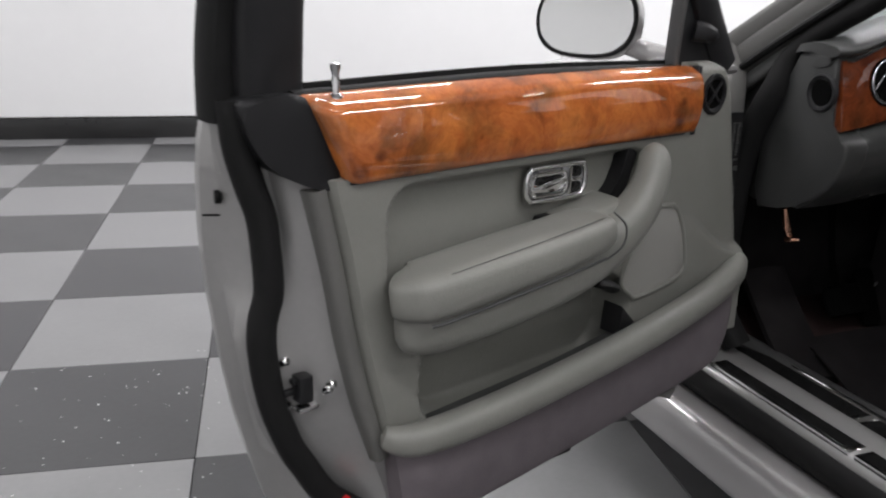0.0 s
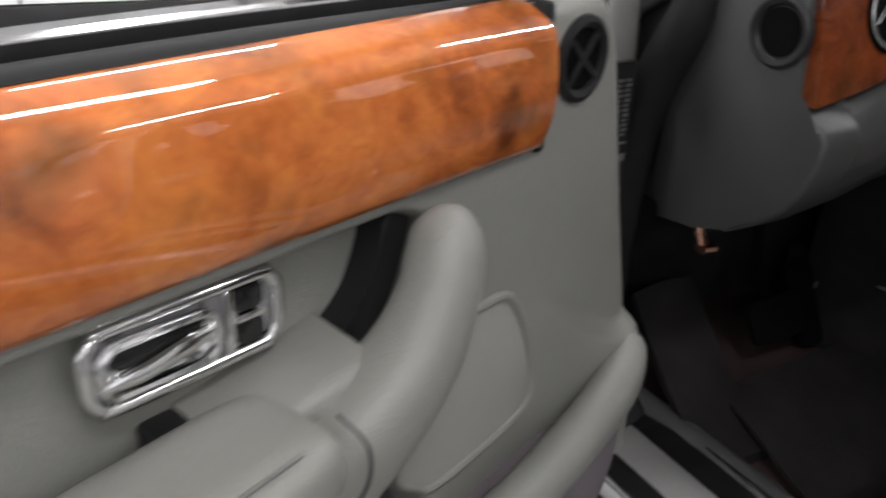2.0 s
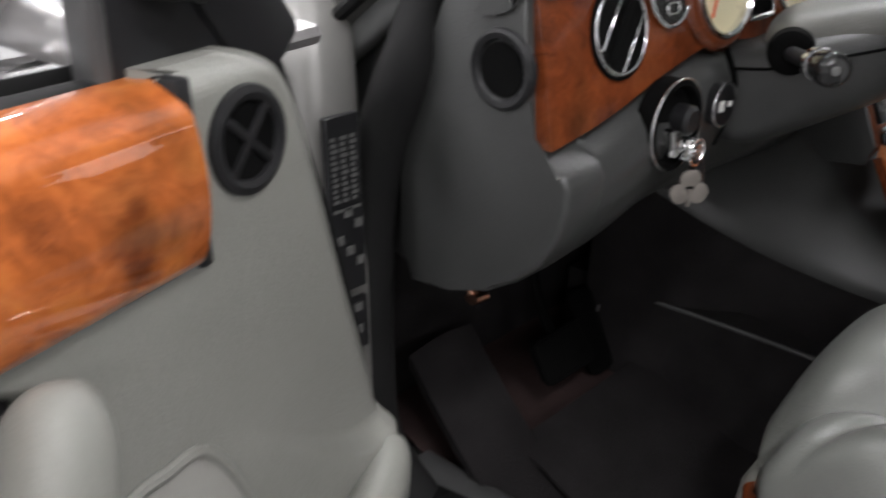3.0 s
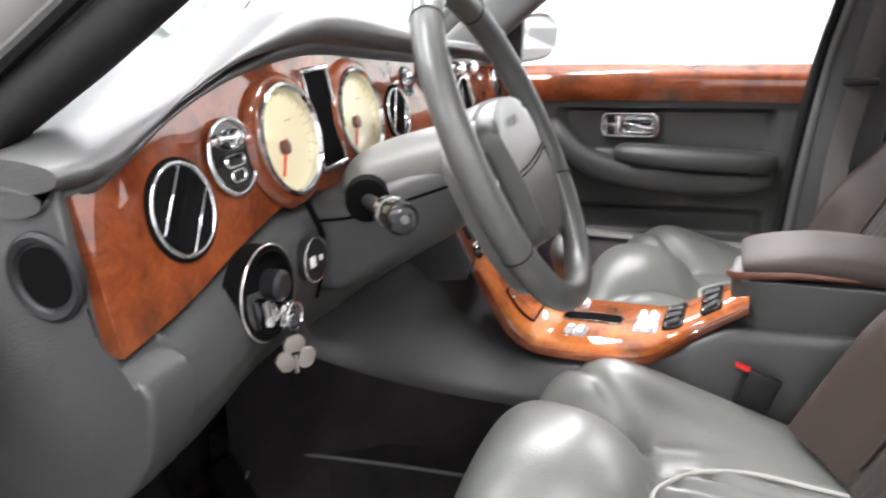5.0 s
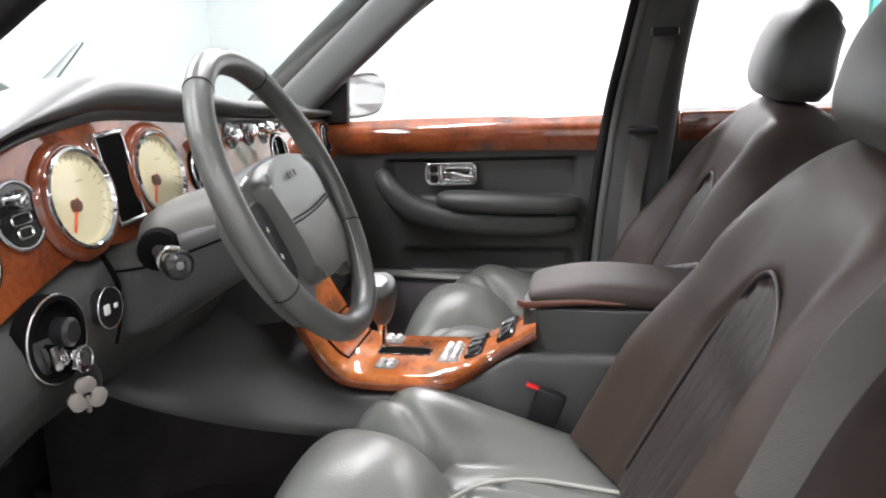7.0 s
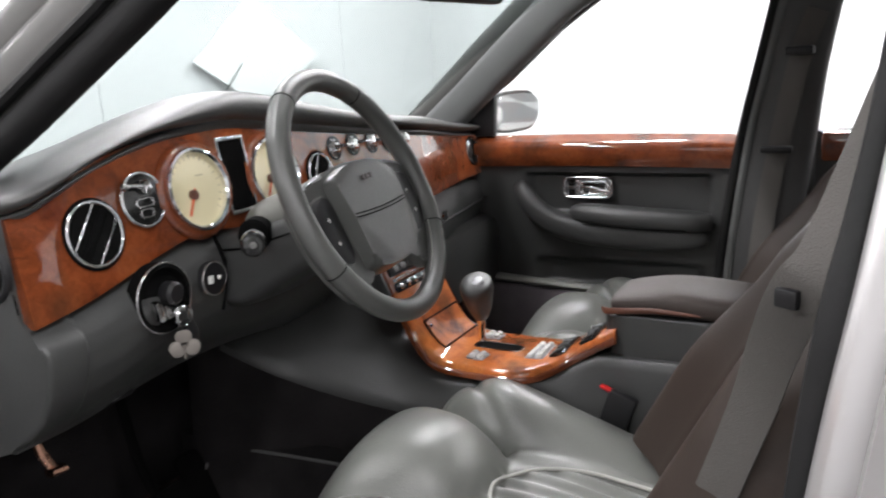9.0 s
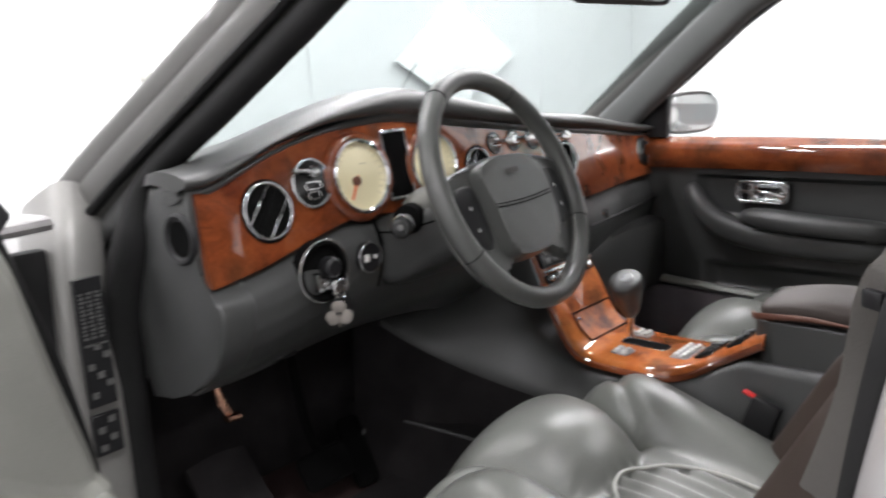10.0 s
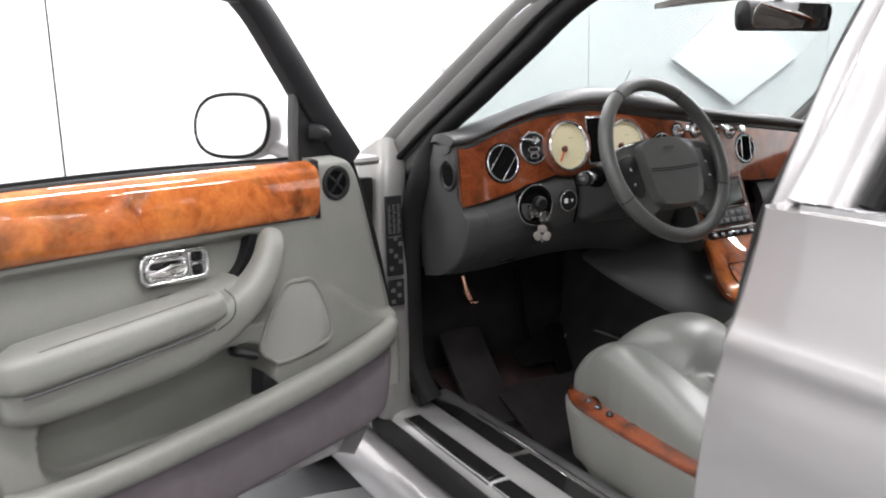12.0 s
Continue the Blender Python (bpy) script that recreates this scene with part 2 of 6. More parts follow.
def join(*bms):
    me = bpy.data.meshes.new("tmp")
    out = bmesh.new()
    for b in bms:
        b.to_mesh(me)
        b.free()
        out.from_mesh(me)
    bpy.data.meshes.remove(me)
    return out


def box(x0, x1, y0, y1, z0, z1, bevel=0.004, seg=2):
    bm = bmesh.new()
    bmesh.ops.create_cube(bm, size=1)
    for v in bm.verts:
        v.co = Vector(((x0 + x1) / 2 + v.co.x * (x1 - x0), (y0 + y1) / 2 + v.co.y * (y1 - y0), (z0 + z1) / 2 + v.co.z * (z1 - z0)))
    if bevel:
        bmesh.ops.bevel(bm, geom=bm.edges[:], offset=bevel, segments=seg, affect="EDGES", profile=0.5)
    return bm


def prism(poly, lo, hi, place, bevel=0.003, seg=2):
    """A flat outline [(a, b)] with thickness lo..hi; place(a, b, c) gives the point."""
    bm = bmesh.new()
    low = [bm.verts.new(place(a, b, lo)) for a, b in poly]
    top = [bm.verts.new(place(a, b, hi)) for a, b in poly]
    n = len(poly)
    for i in range(n):
        bm.faces.new((low[i], low[(i + 1) % n], top[(i + 1) % n], top[i]))
    f1, f2 = bm.faces.new(low[::-1]), bm.faces.new(top)
    if bevel:
        edges = list({e for e in f2.edges} | {e for e in f1.edges})
        bmesh.ops.bevel(bm, geom=edges, offset=bevel, segments=seg, affect="EDGES", profile=0.5)
    return bm


def rings(loops, closed=False, cap=True):
    """A skin over equal rings of points."""
    bm = bmesh.new()
    vs = [[bm.verts.new(p) for p in ring] for ring in loops]
    n = len(vs[0])
    for i in range(len(vs) - (0 if closed else 1)):
        a, b = vs[i], vs[(i + 1) % len(vs)]
        for j in range(n):
            bm.faces.new((a[j], a[(j + 1) % n], b[(j + 1) % n], b[j]))
    if cap and not closed:
        bm.faces.new(vs[0][::-1])
        bm.faces.new(vs[-1])
    return bm


def smooth_path(pts, steps=6, closed=False):
    """Catmull-Rom through the points (any number of values each)."""
    out, n = [], len(pts)
    p = [np.array(q, float) for q in pts]
    last = n if closed else n - 1
    for i in range(last):
        if closed:
            a, b, c, d = p[(i - 1) % n], p[i], p[(i + 1) % n], p[(i + 2) % n]
        else:
            a, b, c, d = p[max(i - 1, 0)], p[i], p[i + 1], p[min(i + 2, n - 1)]
        for k in range(steps):
            t = k / steps
            out.append(0.5 * ((2 * b) + (c - a) * t + (2 * a - 5 * b + 4 * c - d) * t * t + (3 * b - a - 3 * c + d) * t ** 3))
    if not closed:
        out.append(p[-1])
    return out


def sweep(pts, wide, high, up=(0, 0, 1), n=12, power=2.0, closed=False, steps=6, round_ends=False, fine=None):
    """A bar with an oval (power 2) or squarish (power 4) section along a smooth path. wide, high: numbers or lists, a value a point."""
    k = len(pts)
    w = wide if isinstance(wide, (list, tuple)) else [wide] * k
    h = high if isinstance(high, (list, tuple)) else [high] * k
    full = smooth_path([(*p, a, b) for p, a, b in zip(pts, w, h)], steps, closed)
    P = [Vector(q[:3]) for q in full]
    loops = []
    m = len(P)
    for i, q in enumerate(full):
        if closed:
            d = P[(i + 1) % m] - P[(i - 1) % m]
        else:
            d = P[min(i + 1, m - 1)] - P[max(i - 1, 0)]
        d.normalize()
        side = d.cross(Vector(up))
        side.normalize()
        top = side.cross(d)
        s = 1.0
        if round_ends and not closed:
            e = min(i, m - 1 - i) / max(1, (m - 1)) * round_ends
            s = max(0.05, math.sqrt(max(0.0, 1 - (1 - min(1, e)) ** 2)))
        ring = []
        for j in range(n):
            a = 2 * math.pi * j / n
            ca, sa = math.cos(a), math.sin(a)
            ca = math.copysign(abs(ca) ** (2 / power), ca)
            sa = math.copysign(abs(sa) ** (2 / power), sa)
            ring.append(P[i] + side * ca * q[3] * s + top * sa * q[4] * s)
        loops.append(ring)
    return rings(loops, closed)


def lathe(profile, n=32, m=None, closed=False):
    """A turned shape about the z axis from [(radius, z)]."""
    loops = [[Vector((max(r, 1e-4) * math.cos(2 * math.pi * j / n), max(r, 1e-4) * math.sin(2 * math.pi * j / n), z)) for j in range(n)] for r, z in profile]
    bm = rings(loops, closed)
    return moved(bm, m) if m else bm


def ringed(r, t, n=36, m=None, k=10):
    """A ring of tube radius t (about z)."""
    loops = []
    for i in range(n):
        a = 2 * math.pi * i / n
        loops.append([Vector(((r + t * math.cos(2 * math.pi * j / k)) * math.cos(a), (r + t * math.cos(2 * math.pi * j / k)) * math.sin(a), t * math.sin(2 * math.pi * j / k))) for j in range(k)])
    bm = rings(loops, closed=True)
    return moved(bm, m) if m else bm


def sheet(f, nu, nv, thick):
    """A curved panel: f(s, t) for s, t in 0..1 gives the front, thick the way to its back."""
    th = Vector(thick)
    bm = bmesh.new()
    front = [[bm.verts.new(f(i / nu, j / nv)) for j in range(nv + 1)] for i in range(nu + 1)]
    back = [[bm.verts.new(v.co + th) for v in row] for row in front]
    for i in range(nu):
        for j in range(nv):
            bm.faces.new((front[i][j], front[i + 1][j], front[i + 1][j + 1], front[i][j + 1]))
            bm.faces.new((back[i][j], back[i][j + 1], back[i + 1][j + 1], back[i + 1][j]))
    for i in range(nu):
        bm.faces.new((front[i][0], back[i][0], back[i + 1][0], front[i + 1][0]))
        bm.faces.new((front[i][nv], front[i + 1][nv], back[i + 1][nv], back[i][nv]))
    for j in range(nv):
        bm.faces.new((front[0][j], front[0][j + 1], back[0][j + 1], back[0][j]))
        bm.faces.new((front[nu][j], back[nu][j], back[nu][j + 1], front[nu][j + 1]))
    return bm


def lerp(x, xs, ys):
    return float(np.interp(x, xs, ys))


LINES = {}


def curve(x, xs, ys):
    """A smooth line through points."""
    key = (*xs, *ys)
    if key not in LINES:
        q = smooth_path(list(zip(xs, ys)), 8)
        LINES[key] = ([a[0] for a in q], [a[1] for a in q])
    return float(np.interp(x, *LINES[key]))


def step(a, b, x):
    t = max(0.0, min(1.0, (x - a) / (b - a)))
    return t * t * (3 - 2 * t)


def rounded(w, h, r, n=5):
    """A rounded rectangle's outline about the origin."""
    out = []
    for cx, cy, a0 in ((w / 2 - r, h / 2 - r, 0), (-w / 2 + r, h / 2 - r, 90), (-w / 2 + r, -h / 2 + r, 180), (w / 2 - r, -h / 2 + r, 270)):
        for k in range(n + 1):
            a = radians(a0 + 90 * k / n)
            out.append((cx + r * math.cos(a), cy + r * math.sin(a)))
    return out

# ---- the hall ----
X0, X1, Y0, Y1, ZC = -6.6, 6.4, -5.6, 6.36, 3.5


def slab(name, x0, x1, y0, y1, z0, z1, mat, label, cat):
    ob = part(name, box(x0, x1, y0, y1, z0, z1, 0), mat)
    ob.matrix_world = ROOM
    return tagged(ob, label, cat, kind="structure")


floor = slab("floor", X0, X1, Y0, Y1, -0.2, -0.006, BLACK_BASE, "checkered grey floor tiles on a dark base", "floor")
ceiling = slab("ceiling", X0, X1, Y0, Y1, ZC, ZC + 0.1, CEILING, "plain white ceiling above the showroom", "ceiling")
wall_south = slab("wall_south", X0, X1, Y0 - 0.15, Y0, -0.2, ZC + 0.1, WHITE_WALL, "plain white showroom wall", "wall")
wall_west = slab("wall_west", X0 - 0.15, X0, Y0 - 0.15, Y1 + 0.15, -0.2, ZC + 0.1, WHITE_WALL, "plain white showroom wall", "wall")
wall_east = slab("wall_east", X1, X1 + 0.15, Y0 - 0.15, Y1 + 0.15, -0.2, ZC + 0.1, WHITE_WALL, "plain white showroom wall", "wall")
wall_north = slab("wall_north", X0, X1, Y1 + 0.012, Y1 + 0.15, -0.2, ZC + 0.1, BLACK_BASE, "white panelled wall with dark joints", "wall")
# white boards on the north wall with narrow dark joints between them
JOINTS = [X0, -4.72, -2.29, 0.22, 2.16, 4.9, X1]
for a, b in zip(JOINTS, JOINTS[1:]):
    part("panel", box(a + (0.007 if a == -2.29 else 0.0025), b - (0.007 if b == -2.29 else 0.0025), Y1, Y1 + 0.01, 0.16, ZC, 0.002, 1), WHITE_WALL, wall_north)
base = part("baseboard", box(X0, X1, Y1 - 0.014, Y1 + 0.01, -0.005, 0.15, 0.003), BLACK_BASE)
base.matrix_world = ROOM
tagged(base, "black baseboard along the white wall", "baseboard", kind="structure")

# ceiling lights: a white tray with a glowing diffuser
light = None
for lx, ly in LAMPS:
    if light is None:
        light = part("ceiling_light", box(-0.76, 0.76, -0.11, 0.11, 0.0, 0.08, 0.01), CEILING)
        tagged(light, "long white fluorescent ceiling light fitting", "ceiling light", "ceiling lights")
        part("diffuser", box(-0.73, 0.73, -0.085, 0.085, -0.012, -0.001, 0.004), TUBE_GLOW, light)
        light.matrix_world = ROOM @ pose(lx, ly, LAMP_Z)
    else:
        copy_thing(light, ROOM @ pose(lx, ly, LAMP_Z))

# diamond board on the north wall, small wall bracket
board = part("wall_board", prism([(-0.72, -0.05), (-0.02, -0.50), (0.75, -0.03), (-0.04, 0.51)], -0.012, 0.012, lambda a, b, c: Vector((a, c - 0.03 + 0.06 * b, b)), 0.003), SIGN)
board.matrix_world = ROOM @ pose(3.73, Y1 - 0.03, 1.38)
tagged(board, "blank white board hung cornerwise on the wall", "board")
bracket = part("wall_bracket", join(box(-0.06, 0.06, -0.02, 0.0, -0.035, 0.035, 0.005), box(0.02, 0.10, -0.05, -0.02, -0.012, 0.012, 0.005)), PIPING)
bracket.matrix_world = ROOM @ pose(0.80, Y1 - 0.001, 1.29)
tagged(bracket, "small grey bracket on the white wall", "bracket")

# shelf with coloured bins by the east wall
rack = part("storage_rack", join(*[box(sx - 0.02, sx + 0.02, sy - 0.02, sy + 0.02, 0, 1.9, 0.003) for sx in (-0.5, 0.5) for sy in (-0.2, 0.2)]), TEAL)
tagged(rack, "teal steel storage rack with a yellow bin", "rack")
for k, z in enumerate((0.25, 0.70, 1.35)):
    part("shelf", box(-0.52, 0.52, -0.22, 0.22, z, z + 0.03, 0.003), TEAL, rack)
part("bin", box(0.16, 0.47, -0.18, 0.18, 0.731, 0.98, 0.02), YELLOW, rack, "yellow plastic bin")
rack.matrix_world = ROOM @ pose(5.85, -0.60, 0, 0, 0, 90)

# ---- the car ----
car = new("car")
tagged(car, "silver luxury saloon with the driver's door wide open", "car")

# body: sills, floor pan, bonnet, wings, roof, rear end, wheels
part("floor_pan", box(-0.80, 0.85, -0.9, 1.78, 0.24, 0.315, 0.01), RUBBER, car)
for s in (-1, 1):
    sill = part("sill", sweep([(s * 0.93, y, 0.25) for y in (-0.75, 0.3, 1.0, 1.66, 1.93)], 0.055, 0.065, n=20, power=3.2), PAINT, car, "silver door sill")
    part("sill_step", sweep([(s * 0.822, y, 0.345) for y in (-0.7, 0.4, 1.0, 1.62, 1.72)], 0.074, 0.05, n=18, power=3.5), PAINT_JAMB, car)
    part("sill_seal", sweep([(s * 0.902, y, 0.345) for y in (-0.6, 0.4, 1.0, 1.58, 1.70)], 0.018, 0.030, n=12), RUBBER, car)
    # driver's inner sill takes the shade-darkened silver, the other side the lit one
    part("inner_sill", sweep([(s * 0.74, y, 0.33) for y in (-0.6, 0.4, 1.0, 1.72)], 0.07, 0.055, n=18, power=4), PAINT_JAMB if s > 0 else PAINT_SHADED, car)
for x0, x1, y0, y1, z in ((-0.884, -0.836, 1.18, 1.580, 0.392), (-0.884, -0.836, 0.72, 1.168, 0.392), (-0.778, -0.712, 1.280, 1.685, 0.383), (-0.778, -0.712, 0.80, 1.268, 0.383)):
    plate = part("tread_plate", box(x0, x1, y0, y1, z - 0.01, z + 0.0035, 0.003), CHROME, car, "chrome-framed door sill tread plate")
    part("tread_insert", box(x0 + 0.0055, x1 - 0.0055, y0 + 0.010, y1 - 0.010, z + 0.0033, z + 0.0055, 0.001, 1), GLOSS_BLACK, plate)
for x, z in ((-0.788, 0.389), (-0.702, 0.386)):
    part("sill_rail", sweep([(x, y, z) for y in (0.55, 0.9, 1.3, 1.66)], 0.0035, 0.0035, n=8), CHROME, car, "thin chrome rail on the sill")
part("sill_carpet", sweep([(-0.672, 0.45, 0.352), (-0.672, 0.9, 0.352), (-0.676, 1.25, 0.352), (-0.690, 1.50, 0.36), (-0.715, 1.68, 0.375)], 0.028, 0.030, n=14, power=2.4), TRIM_DARK, car, "grey carpeted inner sill edge")


def body_side(s):
    """A front wing with the arch over its wheel."""
    out = [(1.70, 0.36), (1.72, 0.62), (1.70, 0.94), (1.74, 1.02), (2.2, 1.0), (2.7, 0.95), (3.05, 0.85), (3.15, 0.6), (3.12, 0.36), (2.78, 0.33)]
    arch = [(2.36 + 0.40 * math.cos(radians(a)), 0.34 + 0.40 * math.sin(radians(a))) for a in range(0, 181, 15)]
    return prism(out + arch, 0.0, 1.0, lambda y, z, c: Vector((s * (0.955 - 0.05 * step(2.6, 3.15, y) - 0.10 * step(0.8, 1.05, z) - 0.07 * c), y, z)), 0.012)


part("front_wing", body_side(-1), PAINT, car)
part("front_wing", body_side(1), PAINT, car)


def bonnet(s, t):
    y = 2.02 + 1.10 * t
    x = (s - 0.5) * 1.70
    return Vector((x, y, 1.045 - 0.03 * t - 0.17 * t ** 4 - 0.07 * abs(2 * s - 1) ** 3))


part("bonnet", sheet(bonnet, 24, 16, (0, 0, -0.03)), PAINT, car)
part("cowl_panel", sheet(lambda s, t: Vector(((s - 0.5) * 1.66, 1.80 + 0.24 * t, 1.03 + 0.012 * t - 0.05 * abs(2 * s - 1) ** 3)), 20, 4, (0, 0, -0.02)), RUBBER, car)
part("grille", join(box(-0.42, 0.42, 3.08, 3.16, 0.45, 0.86, 0.03), *[box(-0.38 + 0.095 * i, -0.37 + 0.095 * i, 3.15, 3.175, 0.48, 0.83, 0.002) for i in range(9)]), CHROME, car)
part("front_bumper", sweep([(-0.93, 2.9, 0.45), (-0.8, 3.16, 0.45), (0, 3.25, 0.45), (0.8, 3.16, 0.45), (0.93, 2.9, 0.45)], 0.06, 0.11, n=14, power=3), PAINT, car)


def roof(s, t):
    y = 1.02 - 2.0 * t
    x = (s - 0.5) * 2 * (0.60 + 0.03 * math.sin(math.pi * t))
    return Vector((x, y, 1.505 - 0.035 * (2 * s - 1) ** 2 - 0.06 * (1 - t) ** 3 - 0.05 * t ** 3))


part("roof", sheet(roof, 20, 24, (0, 0, -0.02)), PAINT, car)
part("headlining", sheet(lambda s, t: roof(s, t) + Vector((0, 0, -0.035)), 16, 20, (0, 0, -0.01)), HEADLINING, car, "pale grey headlining")


def tail(s, t):
    y = -1.55 - 0.6 * t
    return Vector(((s - 0.5) * 1.8 * (1 - 0.08 * t), y, 1.03 - 0.06 * t - 0.1 * t ** 5 - 0.07 * abs(2 * s - 1) ** 3))


part("boot_lid", sheet(tail, 16, 10, (0, 0, -0.03)), PAINT, car)
part("rear_panel", box(-0.85, 0.85, -2.16, -2.10, 0.3, 0.88, 0.03), PAINT, car)
for s in (-1, 1):
    rear = [(-0.45, 0.36), (-0.48, 1.04), (-1.5, 1.02), (-2.14, 0.9), (-2.15, 0.38), (-1.32, 0.34)]
    arch = [(-0.90 - 0.40 * math.cos(radians(a)), 0.34 + 0.40 * math.sin(radians(a))) for a in range(0, 181, 15)]
    part("rear_wing", prism(rear + arch, 0.0, 1.0, lambda y, z, c, s=s: Vector((s * (0.955 - 0.1 * step(0.8, 1.05, z) - 0.07 * c), y, z)), 0.01), PAINT, car)
    part("rear_pillar", sweep([(s * 0.82, -1.5, 1.02), (s * 0.72, -1.1, 1.3), (s * 0.63, -0.8, 1.44)], 0.06, 0.20, n=14, power=3), PAINT, car)
    for y in (2.36, -0.90):
        m = pose(s * 0.83, y, 0.335, 0, 90, 0)
        wheel = part("wheel", lathe([(0.20, -0.10), (0.30, -0.115), (0.335, -0.09), (0.335, 0.09), (0.30, 0.115), (0.20, 0.10)], 40, m, True), TYRE, car)
        part("rim", lathe([(0.03, -0.09), (0.10, -0.075), (0.18, -0.07), (0.205, -0.10), (0.205, 0.10), (0.18, 0.07), (0.10, 0.075), (0.03, 0.09)], 40, m), ALLOY, wheel)
part("rear_window", sheet(lambda s, t: Vector(((s - 0.5) * (1.2 + 0.2 * t), -0.95 - 0.6 * t, 1.44 - 0.41 * t)), 10, 8, (0, 0, -0.005)), CLEAR, car).visible_shadow = False
part("rear_bulkhead", box(-0.8, 0.8, -1.55, -1.45, 0.3, 1.0, 0.02), LEATHER_DARK, car)
part("front_bulkhead", box(-0.83, 0.83, 1.80, 1.84, 0.25, 1.02, 0.01), CARPET, car)
part("footwell_carpet", sheet(lambda s, t: Vector((-0.70 + 1.42 * s, 0.45 + 1.36 * t, 0.318 + 0.10 * step(0.72, 1.0, t))), 14, 18, (0, 0, -0.004)), CARPET_BROWN, car)

# pillars and window surrounds: s = -1 the driver's side
def pillar_line(s, dy, dx=0.0):
    base = [(0.808, 1.65, 1.00), (0.781, 1.517, 1.10), (0.74, 1.383, 1.20), (0.70, 1.248, 1.30), (0.665, 1.114, 1.395), (0.645, 0.93, 1.45), (0.635, 0.6, 1.478), (0.63, 0.0, 1.482), (0.63, -0.8, 1.44)]
    k = [1, 1, 1, 1, 0.95, 0.55, 0.2, 0.1, 0.1]
    lift = [0, 0, 0, 0, 0, 0.02, 0.025, 0.025, 0.025]
    return [(s * (x + dx), y + dy * f, z + lf * dy * 10) for (x, y, z), f, lf in zip(base, k, lift)]


for s in (-1, 1):
    part("windscreen_pillar", sweep(pillar_line(s, 0.192, 0.018), 0.030, [0.03, 0.032, 0.032, 0.032, 0.03, 0.03, 0.03, 0.03, 0.03], n=16, power=3), PAINT_SHADED, car, "silver windscreen pillar and roof rail, darkened for shade")
    part("pillar_jamb", sweep(pillar_line(s, 0.125, 0.008), 0.03, [0.034] * 5 + [0.03] * 4, n=14, power=3.5), PAINT_SHADED, car)
    part("pillar_bead", sweep(pillar_line(s, 0.098, 0.028), 0.004, 0.006, n=8), PAINT_SHADED, car)
    part("pillar_bead", sweep(pillar_line(s, 0.150, 0.034), 0.004, 0.006, n=8), PAINT_SHADED, car)
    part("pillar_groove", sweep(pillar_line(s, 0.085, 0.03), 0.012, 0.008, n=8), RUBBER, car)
    if s > 0:
        part("pillar_trim", sweep(pillar_line(s, 0.07, -0.05), 0.028, 0.05, n=14, power=3), TRIM_GREY, car, "grey pillar lining")
    else:
        part("pillar_trim", sweep(pillar_line(s, 0.05, -0.006), 0.018, 0.018, n=14, power=3), TRIM_GREY, car, "grey pillar lining")
    seal = [(s * 0.79, 1.60, 0.415), (s * 0.812, 1.650, 0.50), (s * 0.815, 1.660, 0.62), (s * 0.817, 1.652, 0.75), (s * 0.818, 1.638, 0.85), (s * 0.818, 1.610, 0.935), (s * 0.812, 1.577, 1.01)] + pillar_line(s, 0.035, 0.006)[1:8]
    part("door_seal", sweep(seal, [0.026] * 7 + [0.020] * 7, [0.030] * 7 + [0.021] * 7, up=(s, 0, 0.2), n=14, power=2.6), RUBBER, car, "thick black rubber door seal")
    part("hinge_pillar", sweep([(s * 0.868, 1.70, 0.33), (s * 0.867, 1.70, 0.6), (s * 0.866, 1.70, 0.85), (s * 0.858, 1.72, 0.98), (s * 0.83, 1.76, 1.06)], [0.045, 0.042, 0.042, 0.042, 0.042], [0.07, 0.075, 0.075, 0.08, 0.07], up=(0, 1, 0), n=18, power=4), PAINT_HALF_SHADED, car, "silver hinge pillar, partly darkened for shade")
# dark blocks added over the wing edge, standing for shade in the hinge gap
for s in (-1, 1):
    part("hinge_gap_shade", box(min(s * 0.950, s * 0.900), max(s * 0.950, s * 0.900), 1.672, 1.698, 0.36, 1.005, 0.006), RUBBER, car, "added dark block for the shaded gap beside the hinges")
part("header_rail", sweep([(-0.68, 0.95, 1.41), (0, 1.05, 1.445), (0.68, 0.95, 1.41)], 0.06, 0.03, n=12, power=3), TRIM_GREY, car)


def screen(s, t):
    x = (2 * s - 1) * (0.79 - 0.12 * t)
    bow = 0.16 * (1 - (2 * s - 1) ** 2)
    return Vector((x, 1.84 + bow - 0.60 * t - 0.10 * t * t, 1.03 + 0.385 * t + 0.012 * math.sin(math.pi * t)))


ws = part("windscreen", sheet(screen, 20, 12, (0, 0.002, 0.005)), WINDSCREEN, car, "green tinted windscreen")
ws.visible_shadow = False
part("wiper", sweep([(0.06, 1.93, 1.10), (-0.01, 1.79, 1.175), (-0.075, 1.662, 1.252)], 0.0012, 0.0022, n=8), LEATHER, car, "thin grey wiper blade")

# rear-view mirror under the header
rvm = part("rear_view_mirror", sweep([(-0.15, 1.215, 1.372), (0.0, 1.225, 1.374), (0.165, 1.20, 1.372)], 0.022, 0.036, n=18, power=3, round_ends=10), PLASTIC, car, "black rear-view mirror")
part("mirror_glass", prism(rounded(0.27, 0.058, 0.024), 0, 0.003, lambda a, b, c: Vector((a + 0.005, 1.186 - 0.03 * a - c - 0.28 * b, 1.372 + b)), 0.001, 1), MIRROR, rvm)
part("mirror_stalk", sweep([(0.0, 1.23, 1.385), (0.0, 1.225, 1.41), (0.0, 1.21, 1.43)], 0.01, 0.01, n=8), PLASTIC, rvm)

